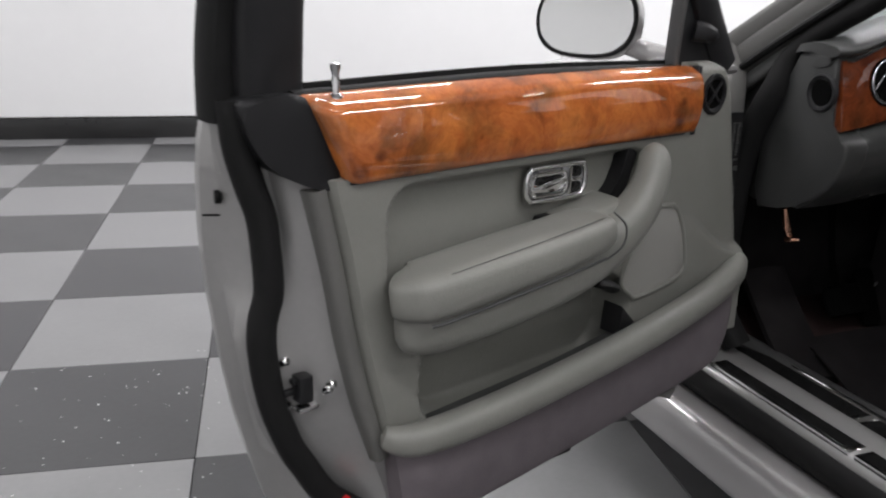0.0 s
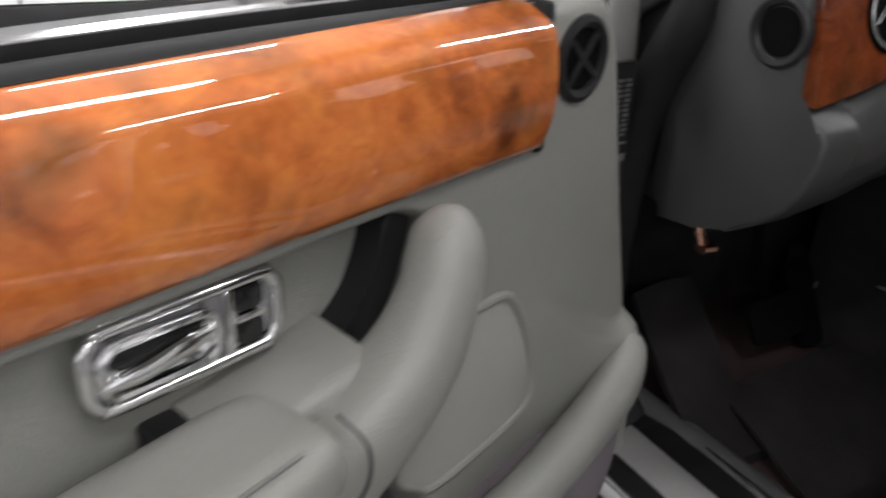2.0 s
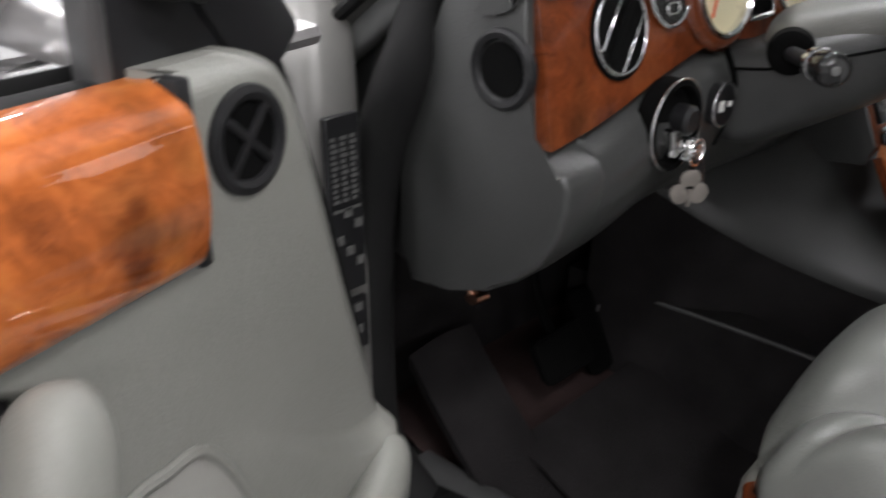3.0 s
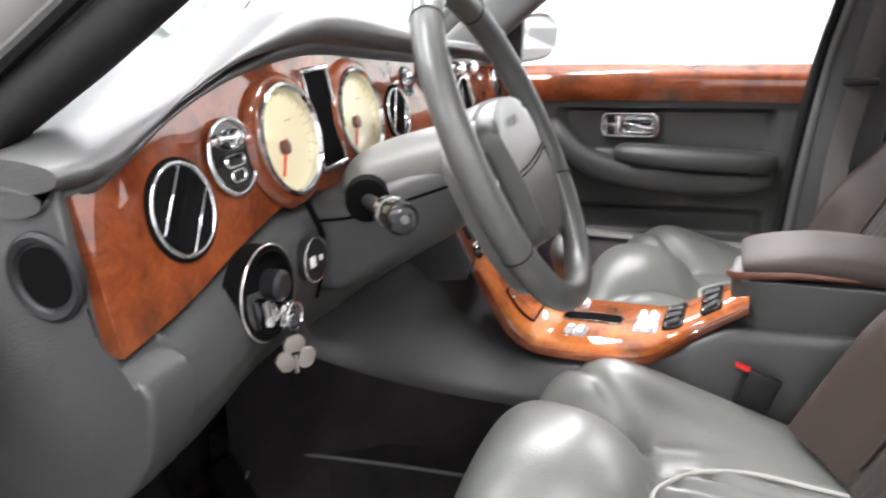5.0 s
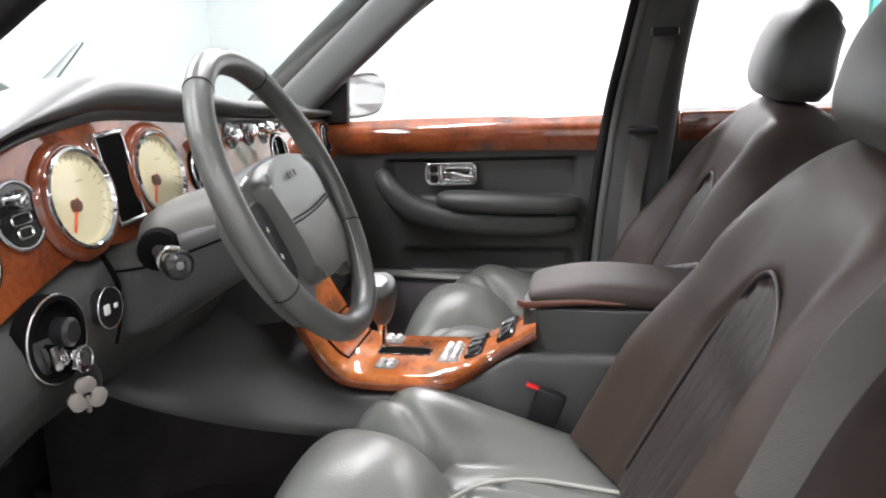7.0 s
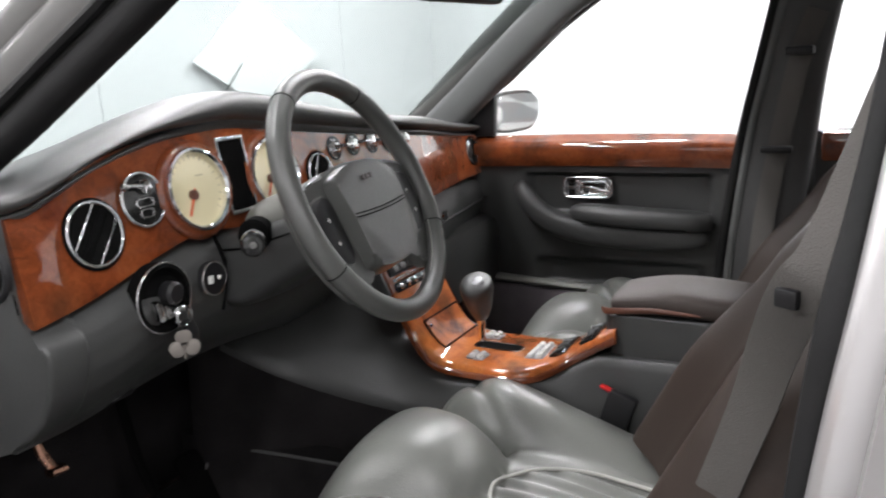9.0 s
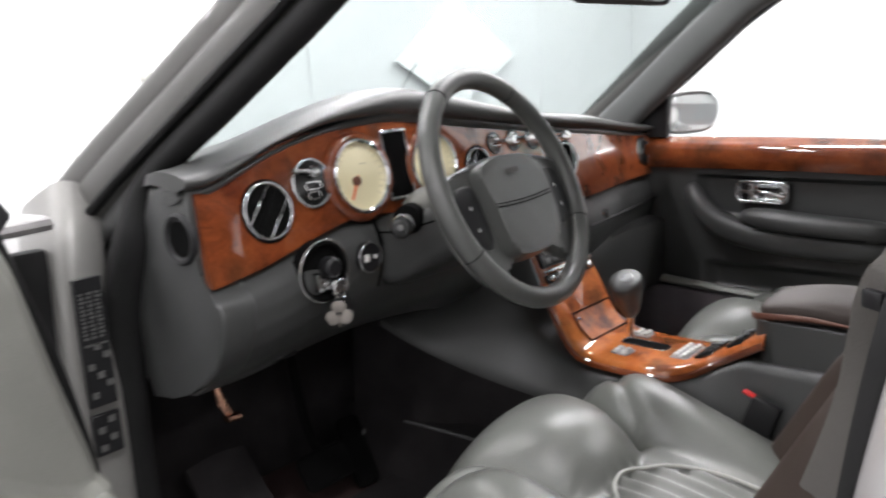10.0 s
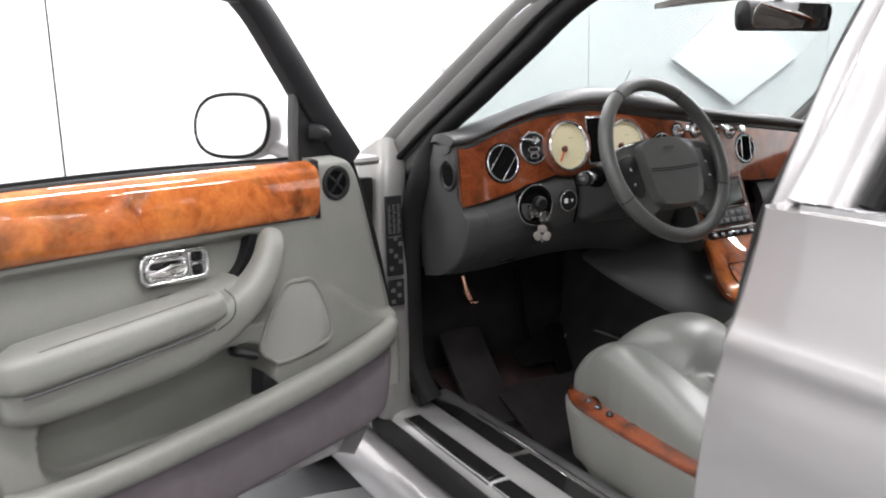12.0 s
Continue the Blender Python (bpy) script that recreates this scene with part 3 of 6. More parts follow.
# driver's side centre pillar and rear door
part("centre_pillar", sweep([(-0.80, 0.46, 0.35), (-0.80, 0.45, 0.7), (-0.77, 0.42, 1.0), (-0.71, 0.40, 1.2), (-0.63, 0.38, 1.44)], [0.05, 0.05, 0.045, 0.04, 0.04], [0.10, 0.09, 0.07, 0.06, 0.06], up=(0, 1, 0), n=18, power=4), TRIM_GREY, car, "grey centre pillar lining")
seal_line = [(-0.870, 0.606, 0.42), (-0.874, 0.594, 0.64), (-0.856, 0.582, 0.82), (-0.839, 0.572, 0.95), (-0.822, 0.560, 1.05), (-0.795, 0.546, 1.12), (-0.767, 0.534, 1.19), (-0.740, 0.524, 1.265), (-0.69, 0.508, 1.36), (-0.65, 0.49, 1.43)]
part("pillar_seal", sweep([(x - 0.004, y - 0.008, z) for x, y, z in seal_line], 0.009, 0.011, up=(0, 1, 0), n=12, power=2.6), RUBBER, car, "black rubber door seal")
part("centre_pillar_flange", sweep([(-0.876, 0.572, 0.40), (-0.878, 0.566, 0.64), (-0.868, 0.556, 0.80), (-0.858, 0.546, 0.90), (-0.842, 0.532, 1.0), (-0.822, 0.518, 1.08), (-0.793, 0.504, 1.17), (-0.762, 0.492, 1.25), (-0.713, 0.474, 1.35), (-0.67, 0.456, 1.43)], 0.013, 0.022, up=(0, 1, 0), n=14, power=3), PAINT, car, "silver pillar flange")


def rear_door(s, t):
    y = 0.63 - 1.09 * s - 0.02 * (1 - s) * (1 - t)
    z = 0.37 + 0.71 * t
    front = curve(t, [0, 0.35, 0.7, 1.0], [-0.045, -0.045, -0.080, -0.118])
    y += front * (1 - s)
    x = -0.945 + 0.045 * step(0.55, 1.0, t) + 0.02 * step(0.3, 0.0, t)
    x -= 0.007 * math.exp(-((z - 0.903) / 0.018) ** 2)
    x += 0.022 * step(0.012, 0.0, s)
    return Vector((x, y, z))


rd = part("rear_door", sheet(rear_door, 50, 70, (0.05, 0, 0)), PAINT, car, "closed silver rear door with a raised crease")
part("belt_moulding", sweep([(-0.885, 0.450, 1.082), (-0.887, 0.1, 1.085), (-0.885, -0.45, 1.08)], 0.008, 0.009, n=8), CHROME, rd, "chrome belt moulding")
part("window_frame", sweep([(-0.855, 0.445, 1.075), (-0.80, 0.425, 1.19), (-0.735, 0.41, 1.33), (-0.69, 0.35, 1.425), (-0.665, 0.2, 1.455), (-0.66, -0.3, 1.46)], [0.03] * 6, [0.05, 0.045, 0.042, 0.035, 0.03, 0.03], up=(0, 1, 0), n=14, power=3.5), PAINT, rd, "silver window frame")
part("window_seal", sweep([(-0.868, 0.375, 1.09), (-0.815, 0.36, 1.19), (-0.75, 0.345, 1.33), (-0.71, 0.29, 1.40), (-0.685, 0.2, 1.43), (-0.68, -0.3, 1.435)], 0.014, 0.014, up=(0, 1, 0), n=8), RUBBER, rd)
rg = part("window_glass", prism([(0.38, 1.085), (0.345, 1.33), (0.28, 1.415), (-0.45, 1.425), (-0.45, 1.085)], 0, 0.004, lambda y, z, c: Vector((-0.865 + 0.49 * (z - 1.085) + c, y, z)), 0), CLEAR, rd, "rear side window")
rg.visible_shadow = False

# ---- driver's door, standing open: u from the hinge to the latch, n into the cabin, z up ----
HX, HY, HA = -0.913, 1.552, radians(17.2)
DM = Matrix(((-math.cos(HA), math.sin(HA), 0, HX), (-math.sin(HA), -math.cos(HA), 0, HY), (0, 0, 1, 0), (0, 0, 0, 1)))


def D(u, n, z):
    return Vector((u, n, z))


def on_door(name, bm, mat, parent, label="", angle=38):
    return part(name, moved(bm, DM), mat, parent, label, angle)


ZS = [0.38, 0.40, 0.45, 0.55, 0.61, 0.67, 0.72, 0.75, 0.775, 0.80, 0.825, 0.86, 0.90, 0.94, 0.98, 1.02, 1.055, 1.068]
loops = []
for z in ZS:
    uo = curve(z, [0.38, 0.45, 0.55, 0.65, 0.78, 0.89, 1.0, 1.068], [1.01, 1.045, 1.07, 1.09, 1.108, 1.12, 1.122, 1.11])
    us = curve(z, [0.38, 0.5, 0.6, 0.74, 0.785, 0.825, 0.88, 0.95, 1.02, 1.068], [0.92, 0.99, 1.042, 1.073, 1.070, 1.061, 1.061, 1.070, 1.088, 1.09])
    up = curve(z, [0.38, 0.55, 0.84, 0.97, 1.068], [0.875, 0.932, 0.998, 1.018, 1.03])
    uf = curve(z, [0.38, 0.45, 0.55, 0.66, 0.74, 0.88, 1.0, 1.068], [0.15, 0.095, 0.068, 0.064, 0.072, 0.105, 0.142, 0.172])
    o = -0.13 + 0.03 * step(0.75, 1.07, z) + 0.02 * step(0.5, 0.38, z)
    loops.append([D(uf - 0.02, o + 0.01, z), D(uf, o, z), D(uo - 0.02, o, z), D(uo, o + 0.012, z), D(uo + 0.004, o + 0.035, z), D(uo - 0.01, o + 0.055, z),
                  D(us + 0.035, -0.035, z), D(us + 0.02, -0.01, z), D(us - 0.01, 0.005, z), D(up + 0.035, 0.03, z), D(up + 0.01, 0.05, z), D(up - 0.012, 0.05, z), D(up - 0.03, -0.02, z), D(uf + 0.03, -0.02, z), D(uf + 0.012, 0.02, z)])
door = on_door("driver_door", rings(loops), PAINT_JAMB, car, "open silver front door with grey leather and burr walnut", 30)
# soft black seal down the closing edge
seal = [(1.110, 0.0, 1.078), (1.106, 0.003, 1.02), (1.094, 0.006, 0.97), (1.082, 0.008, 0.93), (1.077, 0.008, 0.88), (1.076, 0.008, 0.825), (1.086, 0.006, 0.785), (1.088, 0.006, 0.74), (1.079, 0.007, 0.67), (1.062, 0.010, 0.61),
        (1.040, 0.013, 0.56), (0.985, 0.020, 0.475), (0.88, 0.028, 0.425), (0.5, 0.03, 0.405)]
on_door("door_seal", sweep([D(*p) for p in seal], 0.020, 0.02, up=(0, 1, 0), n=12), RUBBER, door, "thick black rubber door seal")
on_door("front_gasket", sweep([D(0.155, 0.035, 1.075), D(0.130, 0.035, 1.0), D(0.098, 0.035, 0.90), D(0.074, 0.035, 0.80), D(0.058, 0.035, 0.70), D(0.062, 0.035, 0.58)], 0.010, 0.014, up=(0, 1, 0), n=10), RUBBER, door)
# latch and its bolts
on_door("latch", join(box(1.028, 1.050, 0.012, 0.036, 0.662, 0.702, 0.003), box(1.045, 1.068, 0.016, 0.024, 0.674, 0.684, 0.002), box(1.045, 1.056, 0.016, 0.028, 0.690, 0.698, 0.002)), PLASTIC, door, "black door latch")
on_door("latch_plate", box(1.020, 1.052, 0.014, 0.036, 0.650, 0.657, 0.002), CHROME, door)
on_door("drain_plug", lathe([(0.001, -0.004), (0.009, -0.004), (0.009, 0.002), (0.006, 0.004), (0.001, 0.004)], 14, pose(1.113, -0.048, 0.948, -90, 0, 75)), RUBBER, door, "black rubber plug in the door edge")
on_door("jamb_seam", sweep([D(1.128, -0.066, 0.9215), D(1.118, -0.060, 0.9212), D(1.104, -0.052, 0.921)], 0.0015, 0.0015, n=6), RUBBER, door)
for u, n, z in ((1.058, 0.012, 0.722), (1.074, 0.002, 0.684), (1.058, 0.012, 0.655), (1.008, 0.040, 0.677), (1.003, 0.042, 0.684)):
    on_door("bolt", lathe([(0.001, -0.006), (0.0065, -0.006), (0.0065, 0.004), (0.004, 0.006), (0.001, 0.006)], 12, pose(u, n, z, -60, 0, 20)), CHROME, door)
on_door("reflector", box(0.975, 1.003, 0.030, 0.046, 0.476, 0.490, 0.003), RED, door, "small red door-edge lamp")

# trimmed card with the shaped hollow over the armrest and the map pocket below it
def card(s, t):
    z = 0.555 + 0.535 * t
    front = curve(z, [0.55, 0.66, 0.74, 0.81, 0.88, 0.985, 1.035, 1.065, 1.082, 1.09], [0.066, 0.068, 0.076, 0.094, 0.114, 0.141, 0.156, 0.171, 0.190, 0.215])
    back = curve(z, [0.55, 0.595, 0.742, 0.88, 0.985, 1.09], [0.928, 0.944, 0.980, 1.006, 1.029, 1.03])
    u = front + (back - front) * s
    n = 0.075 - 0.03 * step(0.98, 1.0, s) - 0.012 * step(0.02, 0.0, s)
    qa, qb = abs(u - 0.662) - 0.220, abs(z - 0.868) - 0.044
    edge = math.hypot(max(qa, 0.0), max(qb, 0.0)) + min(max(qa, qb), 0.0) - 0.045
    n -= 0.036 * step(0.008, -0.014, edge)
    qa, qb = abs(u - 0.640) - 0.158, abs(z - 0.655) - 0.014
    edge = math.hypot(max(qa, 0.0), max(qb, 0.0)) + min(max(qa, qb), 0.0) - 0.073
    n -= 0.070 * step(0.006, -0.016, edge)
    lip = 0.733 + 0.10 * step(0.10, 0.30, u)
    n += 0.022 * step(0.30, 0.08, u) * step(lip + 0.002, lip - 0.020, z)
    if z > 0.98:
        n -= 0.012 * step(1.072, 1.09, z) + 0.022 * step(0.281, 0.290, u)
        if u > 0.287:
            z = min(z, 1.058)
    return D(u, n, z)


on_door("door_card", sheet(card, 150, 120, (0, -0.03, 0)), LEATHER, door, "grey leather door card", 50)
# small speaker in front of the veneer
tm = pose(0.224, 0.074, 1.034, -90, 0, 0)
tw = on_door("small_speaker", lathe([(0.0005, 0.0008), (0.025, 0.0008), (0.026, 0.0016), (0.0005, 0.0012)], 36, tm), VOID, door, "round black tweeter with crossed bars")
on_door("speaker_ring", lathe([(0.0255, 0.0), (0.0265, 0.0045), (0.031, 0.0065), (0.036, 0.0045), (0.0375, -0.002)], 44, tm, True), PLASTIC, tw, "dark grey ring")
for ang in (47, -43):
    on_door("cross_bar", moved(box(-0.0265, 0.0265, -0.0030, 0.0030, 0.001, 0.0045 + 0.0002 * (ang > 0), 0.001), tm @ pose(0, 0, 0, 0, 0, ang)), PLASTIC, tw)


# burr walnut rail, rolled over at the top
def rail(s, t):
    z = 0.977 + 0.108 * min(1.0, t * 1.15)
    back = 0.993 + 0.05 * min(1.0, t * 1.15)
    u = 0.284 - 0.003 * t + (back - 0.284 + 0.003 * t) * s
    z += 0.004 * math.sin(math.pi * s) * (0.3 + 0.7 * t) - 0.003 * (1 - t)
    n = 0.083 + 0.012 * math.sin(math.pi * min(1, t * 1.1) ** 0.8) - 0.045 * step(0.72, 1.0, t)
    n -= 0.012 * step(0.985, 1.0, s)
    return D(u, n, z)


on_door("veneer_rail", sheet(rail, 60, 22, (0, -0.02, -0.004)), WOOD, door, "glossy orange burr walnut veneer", 60)
on_door("veneer_end_strip", box(0.270, 0.282, 0.03, 0.079, 0.966, 1.086, 0.003), PLASTIC, door)
# added dark strip stands for the shadow under the rail
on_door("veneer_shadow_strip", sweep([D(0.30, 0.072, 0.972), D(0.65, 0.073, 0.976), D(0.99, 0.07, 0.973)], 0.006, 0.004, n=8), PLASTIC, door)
corner = [(1.112, 1.080), (1.05, 1.086), (1.028, 1.064), (1.012, 1.030), (0.994, 0.982), (1.002, 0.967), (1.026, 0.968), (1.050, 0.977), (1.070, 0.988), (1.088, 1.004), (1.101, 1.025), (1.111, 1.050)]
on_door("rail_end", prism([(q[0], q[1]) for q in smooth_path(corner, 4, closed=True)], -0.01, 0.066, lambda u, z, c: D(u, c - 0.028 * step(1.03, 1.10, u), z), 0.010, 4), PLASTIC, door, "black corner cap beside the veneer")
on_door("belt_seal", sweep([D(0.27, 0.035, 1.080), D(0.65, 0.036, 1.089), D(1.05, 0.034, 1.083)], 0.014, 0.006, n=8), RUBBER, door)
on_door("belt_fin", sweep([D(0.27, 0.018, 1.084), D(0.65, 0.018, 1.093), D(1.05, 0.016, 1.087)], 0.003, 0.008, n=6), RUBBER, door)
on_door("belt_chrome", sweep([D(0.10, -0.075, 1.066), D(0.6, -0.085, 1.076), D(1.09, -0.085, 1.068)], 0.012, 0.010, n=8), CHROME, door)
on_door("outer_top", sweep([D(0.02, -0.055, 1.058), D(0.6, -0.06, 1.068), D(1.08, -0.06, 1.058)], 0.045, 0.012, n=12, power=3), PAINT, door)

# padded armrest: upper pad, lower bolster that turns up into the pull
ARM = [(0.930, 0.082, 0.812), (0.912, 0.098, 0.815), (0.88, 0.106, 0.820), (0.75, 0.110, 0.833), (0.65, 0.111, 0.843), (0.585, 0.111, 0.850), (0.553, 0.108, 0.855)]
on_door("armrest", sweep([D(*p) for p in ARM], [0.030, 0.044, 0.052, 0.054, 0.053, 0.050, 0.042], [0.026, 0.033, 0.035, 0.034, 0.032, 0.030, 0.024], n=30, power=3.4, round_ends=26), LEATHER, door, "padded grey leather armrest")
for k in (0, 1):
    on_door("armrest_stitch", sweep([D(u, n + 0.041 - 0.005 * k, z + 0.0315 - 0.0012 * k) for u, n, z in ARM[2:6]], 0.0007, 0.0007, n=6), (TRIM_GREY, LEATHER)[k], door)
# dark cord paints the shadow along the seam between pad and bolster
on_door("armrest_shadow_seam", sweep([D(u, n + 0.050, z - 0.031) for u, n, z in ARM[1:6]], 0.0025, 0.0025, n=6), LEATHER_DARK, door)
on_door("door_pull", sweep([D(0.926, 0.080, 0.765), D(0.89, 0.094, 0.764), D(0.82, 0.099, 0.768), D(0.72, 0.101, 0.775), D(0.63, 0.103, 0.786), D(0.560, 0.107, 0.806), D(0.505, 0.112, 0.836), D(0.462, 0.116, 0.872), D(0.435, 0.115, 0.910), D(0.419, 0.106, 0.942), D(0.412, 0.088, 0.958)],
                           [0.030, 0.043, 0.047, 0.047, 0.046, 0.043, 0.038, 0.032, 0.028, 0.025, 0.020], [0.030, 0.034, 0.035, 0.036, 0.037, 0.038, 0.037, 0.033, 0.028, 0.026, 0.020], up=(0, 1, 0), n=26, power=2.5, round_ends=18), LEATHER, door, "grey leather pull sweeping up from the armrest")
on_door("pull_seam", sweep([D(0.545, 0.135, 0.880), D(0.538, 0.1555, 0.862), D(0.545, 0.1585, 0.832), D(0.575, 0.152, 0.812)], 0.0014, 0.0018, up=(0, 1, 0), n=6), LEATHER_DARK, door)
# solid dark block in place of the hollow's shading beside the pull
on_door("pull_shade", prism([(q[0], q[1]) for q in smooth_path([(0.412, 0.957), (0.436, 0.955), (0.446, 0.925), (0.462, 0.895), (0.490, 0.868), (0.468, 0.858), (0.434, 0.89)], 4, closed=True)], 0.03, 0.066, lambda u, z, c: D(u, c, z), 0.002), PLASTIC, door, "dark block standing for the shade behind the pull")
# no notch is cut: a dark box paints its shade
on_door("notch_shade", box(0.600, 0.630, 0.040, 0.080, 0.832, 0.868, 0.006), PLASTIC, door, "dark block for the shaded notch behind the armrest")
on_door("armrest_ledge", sweep([D(0.600, 0.064, 0.846), D(0.55, 0.066, 0.854), D(0.485, 0.070, 0.866)], 0.045, 0.022, n=18, power=4), LEATHER, door)
# map pocket edge: long padded roll, with the carpeted skirt below it
roll = [(0.945, 0.075, 0.598), (0.90, 0.098, 0.586), (0.78, 0.112, 0.592), (0.60, 0.120, 0.610), (0.40, 0.122, 0.634), (0.24, 0.118, 0.660), (0.138, 0.107, 0.683), (0.084, 0.086, 0.700)]
on_door("pocket_roll", sweep([D(*p) for p in roll], [0.014, 0.022, 0.024, 0.024, 0.024, 0.024, 0.024, 0.018], [0.016, 0.024, 0.026, 0.027, 0.028, 0.028, 0.028, 0.022], n=20, power=2.3, round_ends=22), LEATHER, door, "padded grey leather roll along the map pocket")
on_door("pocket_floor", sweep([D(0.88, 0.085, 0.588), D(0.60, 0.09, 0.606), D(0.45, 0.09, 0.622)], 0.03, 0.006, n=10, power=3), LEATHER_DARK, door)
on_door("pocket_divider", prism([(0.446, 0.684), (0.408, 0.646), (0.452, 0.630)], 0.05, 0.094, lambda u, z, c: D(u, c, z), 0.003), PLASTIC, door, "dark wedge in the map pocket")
# solid black oval painting the shade of a small hollow
on_door("pocket_hollow_shade", sweep([D(0.505, 0.07, 0.737), D(0.478, 0.075, 0.728), D(0.452, 0.07, 0.712)], 0.02, 0.010, n=12, round_ends=6), PLASTIC, door)
on_door("card_edge", sweep([D(curve(z, [0.55, 0.595, 0.742, 0.88, 0.985], [0.928, 0.944, 0.980, 1.006, 1.029]) + 0.004, 0.044, z) for z in (0.55, 0.65, 0.75, 0.85, 0.968)], 0.014, 0.024, up=(0, 1, 0), n=20, power=3), LEATHER_DOOR_EDGE, door, "darker rounded edge of the door card")


def skirt(s, t):
    top = curve(s, [0, 0.12, 0.35, 0.6, 1.0], [0.690, 0.665, 0.632, 0.604, 0.580])
    bot = curve(s, [0, 0.05, 0.10, 0.2, 0.4, 0.7, 1.0], [0.545, 0.497, 0.477, 0.463, 0.446, 0.424, 0.408])
    u = 0.068 + (0.837 + 0.02 * t) * s + 0.03 * (1 - t) * step(0.12, 0.0, s)
    z = bot + (top - bot) * t
    n = 0.078 + 0.03 * math.sin(math.pi * (0.2 + 0.6 * t)) - 0.02 * step(0.1, 0.0, t) - 0.025 * step(0.06, 0.0, s) - 0.02 * step(0.97, 1.0, s)
    return D(u, n, z)


on_door("carpet_skirt", sheet(skirt, 60, 20, (0, -0.04, 0)), LOWER_CARPET, door, "mauve-grey carpeted lower panel", 50)
# speaker grille with its piped edge
grille = [(0.376, 0.836), (0.335, 0.845), (0.30, 0.838), (0.272, 0.79), (0.256, 0.73), (0.262, 0.706), (0.30, 0.693), (0.385, 0.684), (0.412, 0.696), (0.436, 0.735)]
gp = smooth_path(grille, 4, closed=True)
sg = on_door("speaker_grille", prism([(a, b) for a, b in gp], 0.06, 0.0775, lambda u, z, c: D(u, c, z), 0.002, 2), CLOTH, door, "pale cloth speaker grille")
on_door("grille_piping", sweep([D(a, 0.0765, b) for a, b in grille], 0.0048, 0.0048, up=(0, 1, 0), n=8, closed=True, steps=4), LEATHER, sg)


# chrome release handle
def handle_set(hm, mirror=1):
    def H(a, b, c):
        return hm @ Vector((a * mirror, c, b))
    bezel = sweep([H(a, b, 0.004) for a, b in rounded(0.131, 0.053, 0.016, 3)], 0.0052, 0.0052, up=hm.to_3x3() @ Vector((0, 1, 0)), n=10, closed=True, steps=2)
    dish = prism(rounded(0.127, 0.049, 0.014), 0.0005, 0.002, H, 0)
    lever = join(prism(rounded(0.076, 0.032, 0.012), 0.002, 0.007, lambda a, b, c: H(a + 0.020, b - 0.001, c), 0.002),
                 sweep([H(a + 0.020, b - 0.001, 0.008) for a, b in rounded(0.076, 0.034, 0.013, 3)], 0.0036, 0.0036, up=hm.to_3x3() @ Vector((0, 1, 0)), n=8, closed=True, steps=2),
                 sweep([H(0.060, -0.008, 0.008), H(0.035, -0.005, 0.012), H(0.005, 0.001, 0.012), H(-0.018, 0.002, 0.008)], [0.004, 0.006, 0.006, 0.004], [0.003, 0.004, 0.004, 0.003], up=hm.to_3x3() @ Vector((0, 1, 0)), n=10),
                 prism(rounded(0.006, 0.046, 0.002), 0.001, 0.008, lambda a, b, c: H(a - 0.0275, b, c), 0.001),
                 prism(rounded(0.024, 0.005, 0.002), 0.001, 0.008, lambda a, b, c: H(a - 0.044, b, c), 0.001))
    slot = prism(rounded(0.062, 0.013, 0.006), 0.006, 0.0085, lambda a, b, c: H(a + 0.022, b + 0.006, c), 0.001)
    lock = join(prism(rounded(0.021, 0.017, 0.003), 0.001, 0.0065, lambda a, b, c: H(a - 0.044, b + 0.0125, c), 0.002),
                prism(rounded(0.021, 0.017, 0.003), 0.001, 0.0065, lambda a, b, c: H(a - 0.044, b - 0.0125, c), 0.002), slot)
    return bezel, dish, lever, lock


fr, bk, lv, lk = handle_set(pose(0.592, 0.049, 0.919, 0, -1.0, 0))
hs = on_door("handle_frame", fr, CHROME, door, "chrome door release in an oblong frame")
on_door("handle_backing", bk, SATIN, hs)
on_door("handle_lever", lv, CHROME, hs)
on_door("lock_switch", lk, GLOSS_BLACK, hs, "black lock switches")
on_door("lock_pin", lathe([(0.001, 0.0), (0.009, 0.0), (0.009, 0.004), (0.0055, 0.008), (0.0055, 0.022), (0.0042, 0.03), (0.0065, 0.038), (0.0068, 0.043), (0.001, 0.045)], 16, pose(1.002, 0.062, 1.078)), CHROME, door, "chrome lock pin")

# black window frame and mirror triangle
on_door("window_post", sweep([D(1.062, -0.005, 1.03), D(1.064, 0.0, 1.12), D(1.06, 0.015, 1.25), D(1.03, 0.05, 1.40)], 0.042, 0.035, up=(0, 1, 0), n=14, power=4), PLASTIC, door, "black window post")
on_door("window_channel", sweep([D(1.115, -0.03, 1.05), D(1.112, -0.025, 1.15), D(1.10, 0.0, 1.27), D(1.06, 0.04, 1.42)], 0.022, 0.03, up=(0, 1, 0), n=12, power=3), RUBBER, door)
on_door("window_bar", sweep([D(0.155, 0.03, 1.075), D(0.235, 0.035, 1.18), D(0.315, 0.045, 1.29), D(0.40, 0.055, 1.395), D(0.47, 0.06, 1.42), D(0.75, 0.06, 1.435), D(1.0, 0.055, 1.42), D(1.08, 0.05, 1.39)], [0.034, 0.032, 0.030, 0.027, 0.025, 0.022, 0.022, 0.022], 0.026, up=(0, 1, 0), n=12, power=3.5), PLASTIC, door, "black window frame")
tri = on_door("mirror_triangle", prism([(0.302, 1.080), (0.292, 1.235), (0.26, 1.225), (0.14, 1.072)], 0.015, 0.045, lambda u, z, c: D(u, c, z), 0.006, 3), PLASTIC, door, "black triangular mirror mounting")
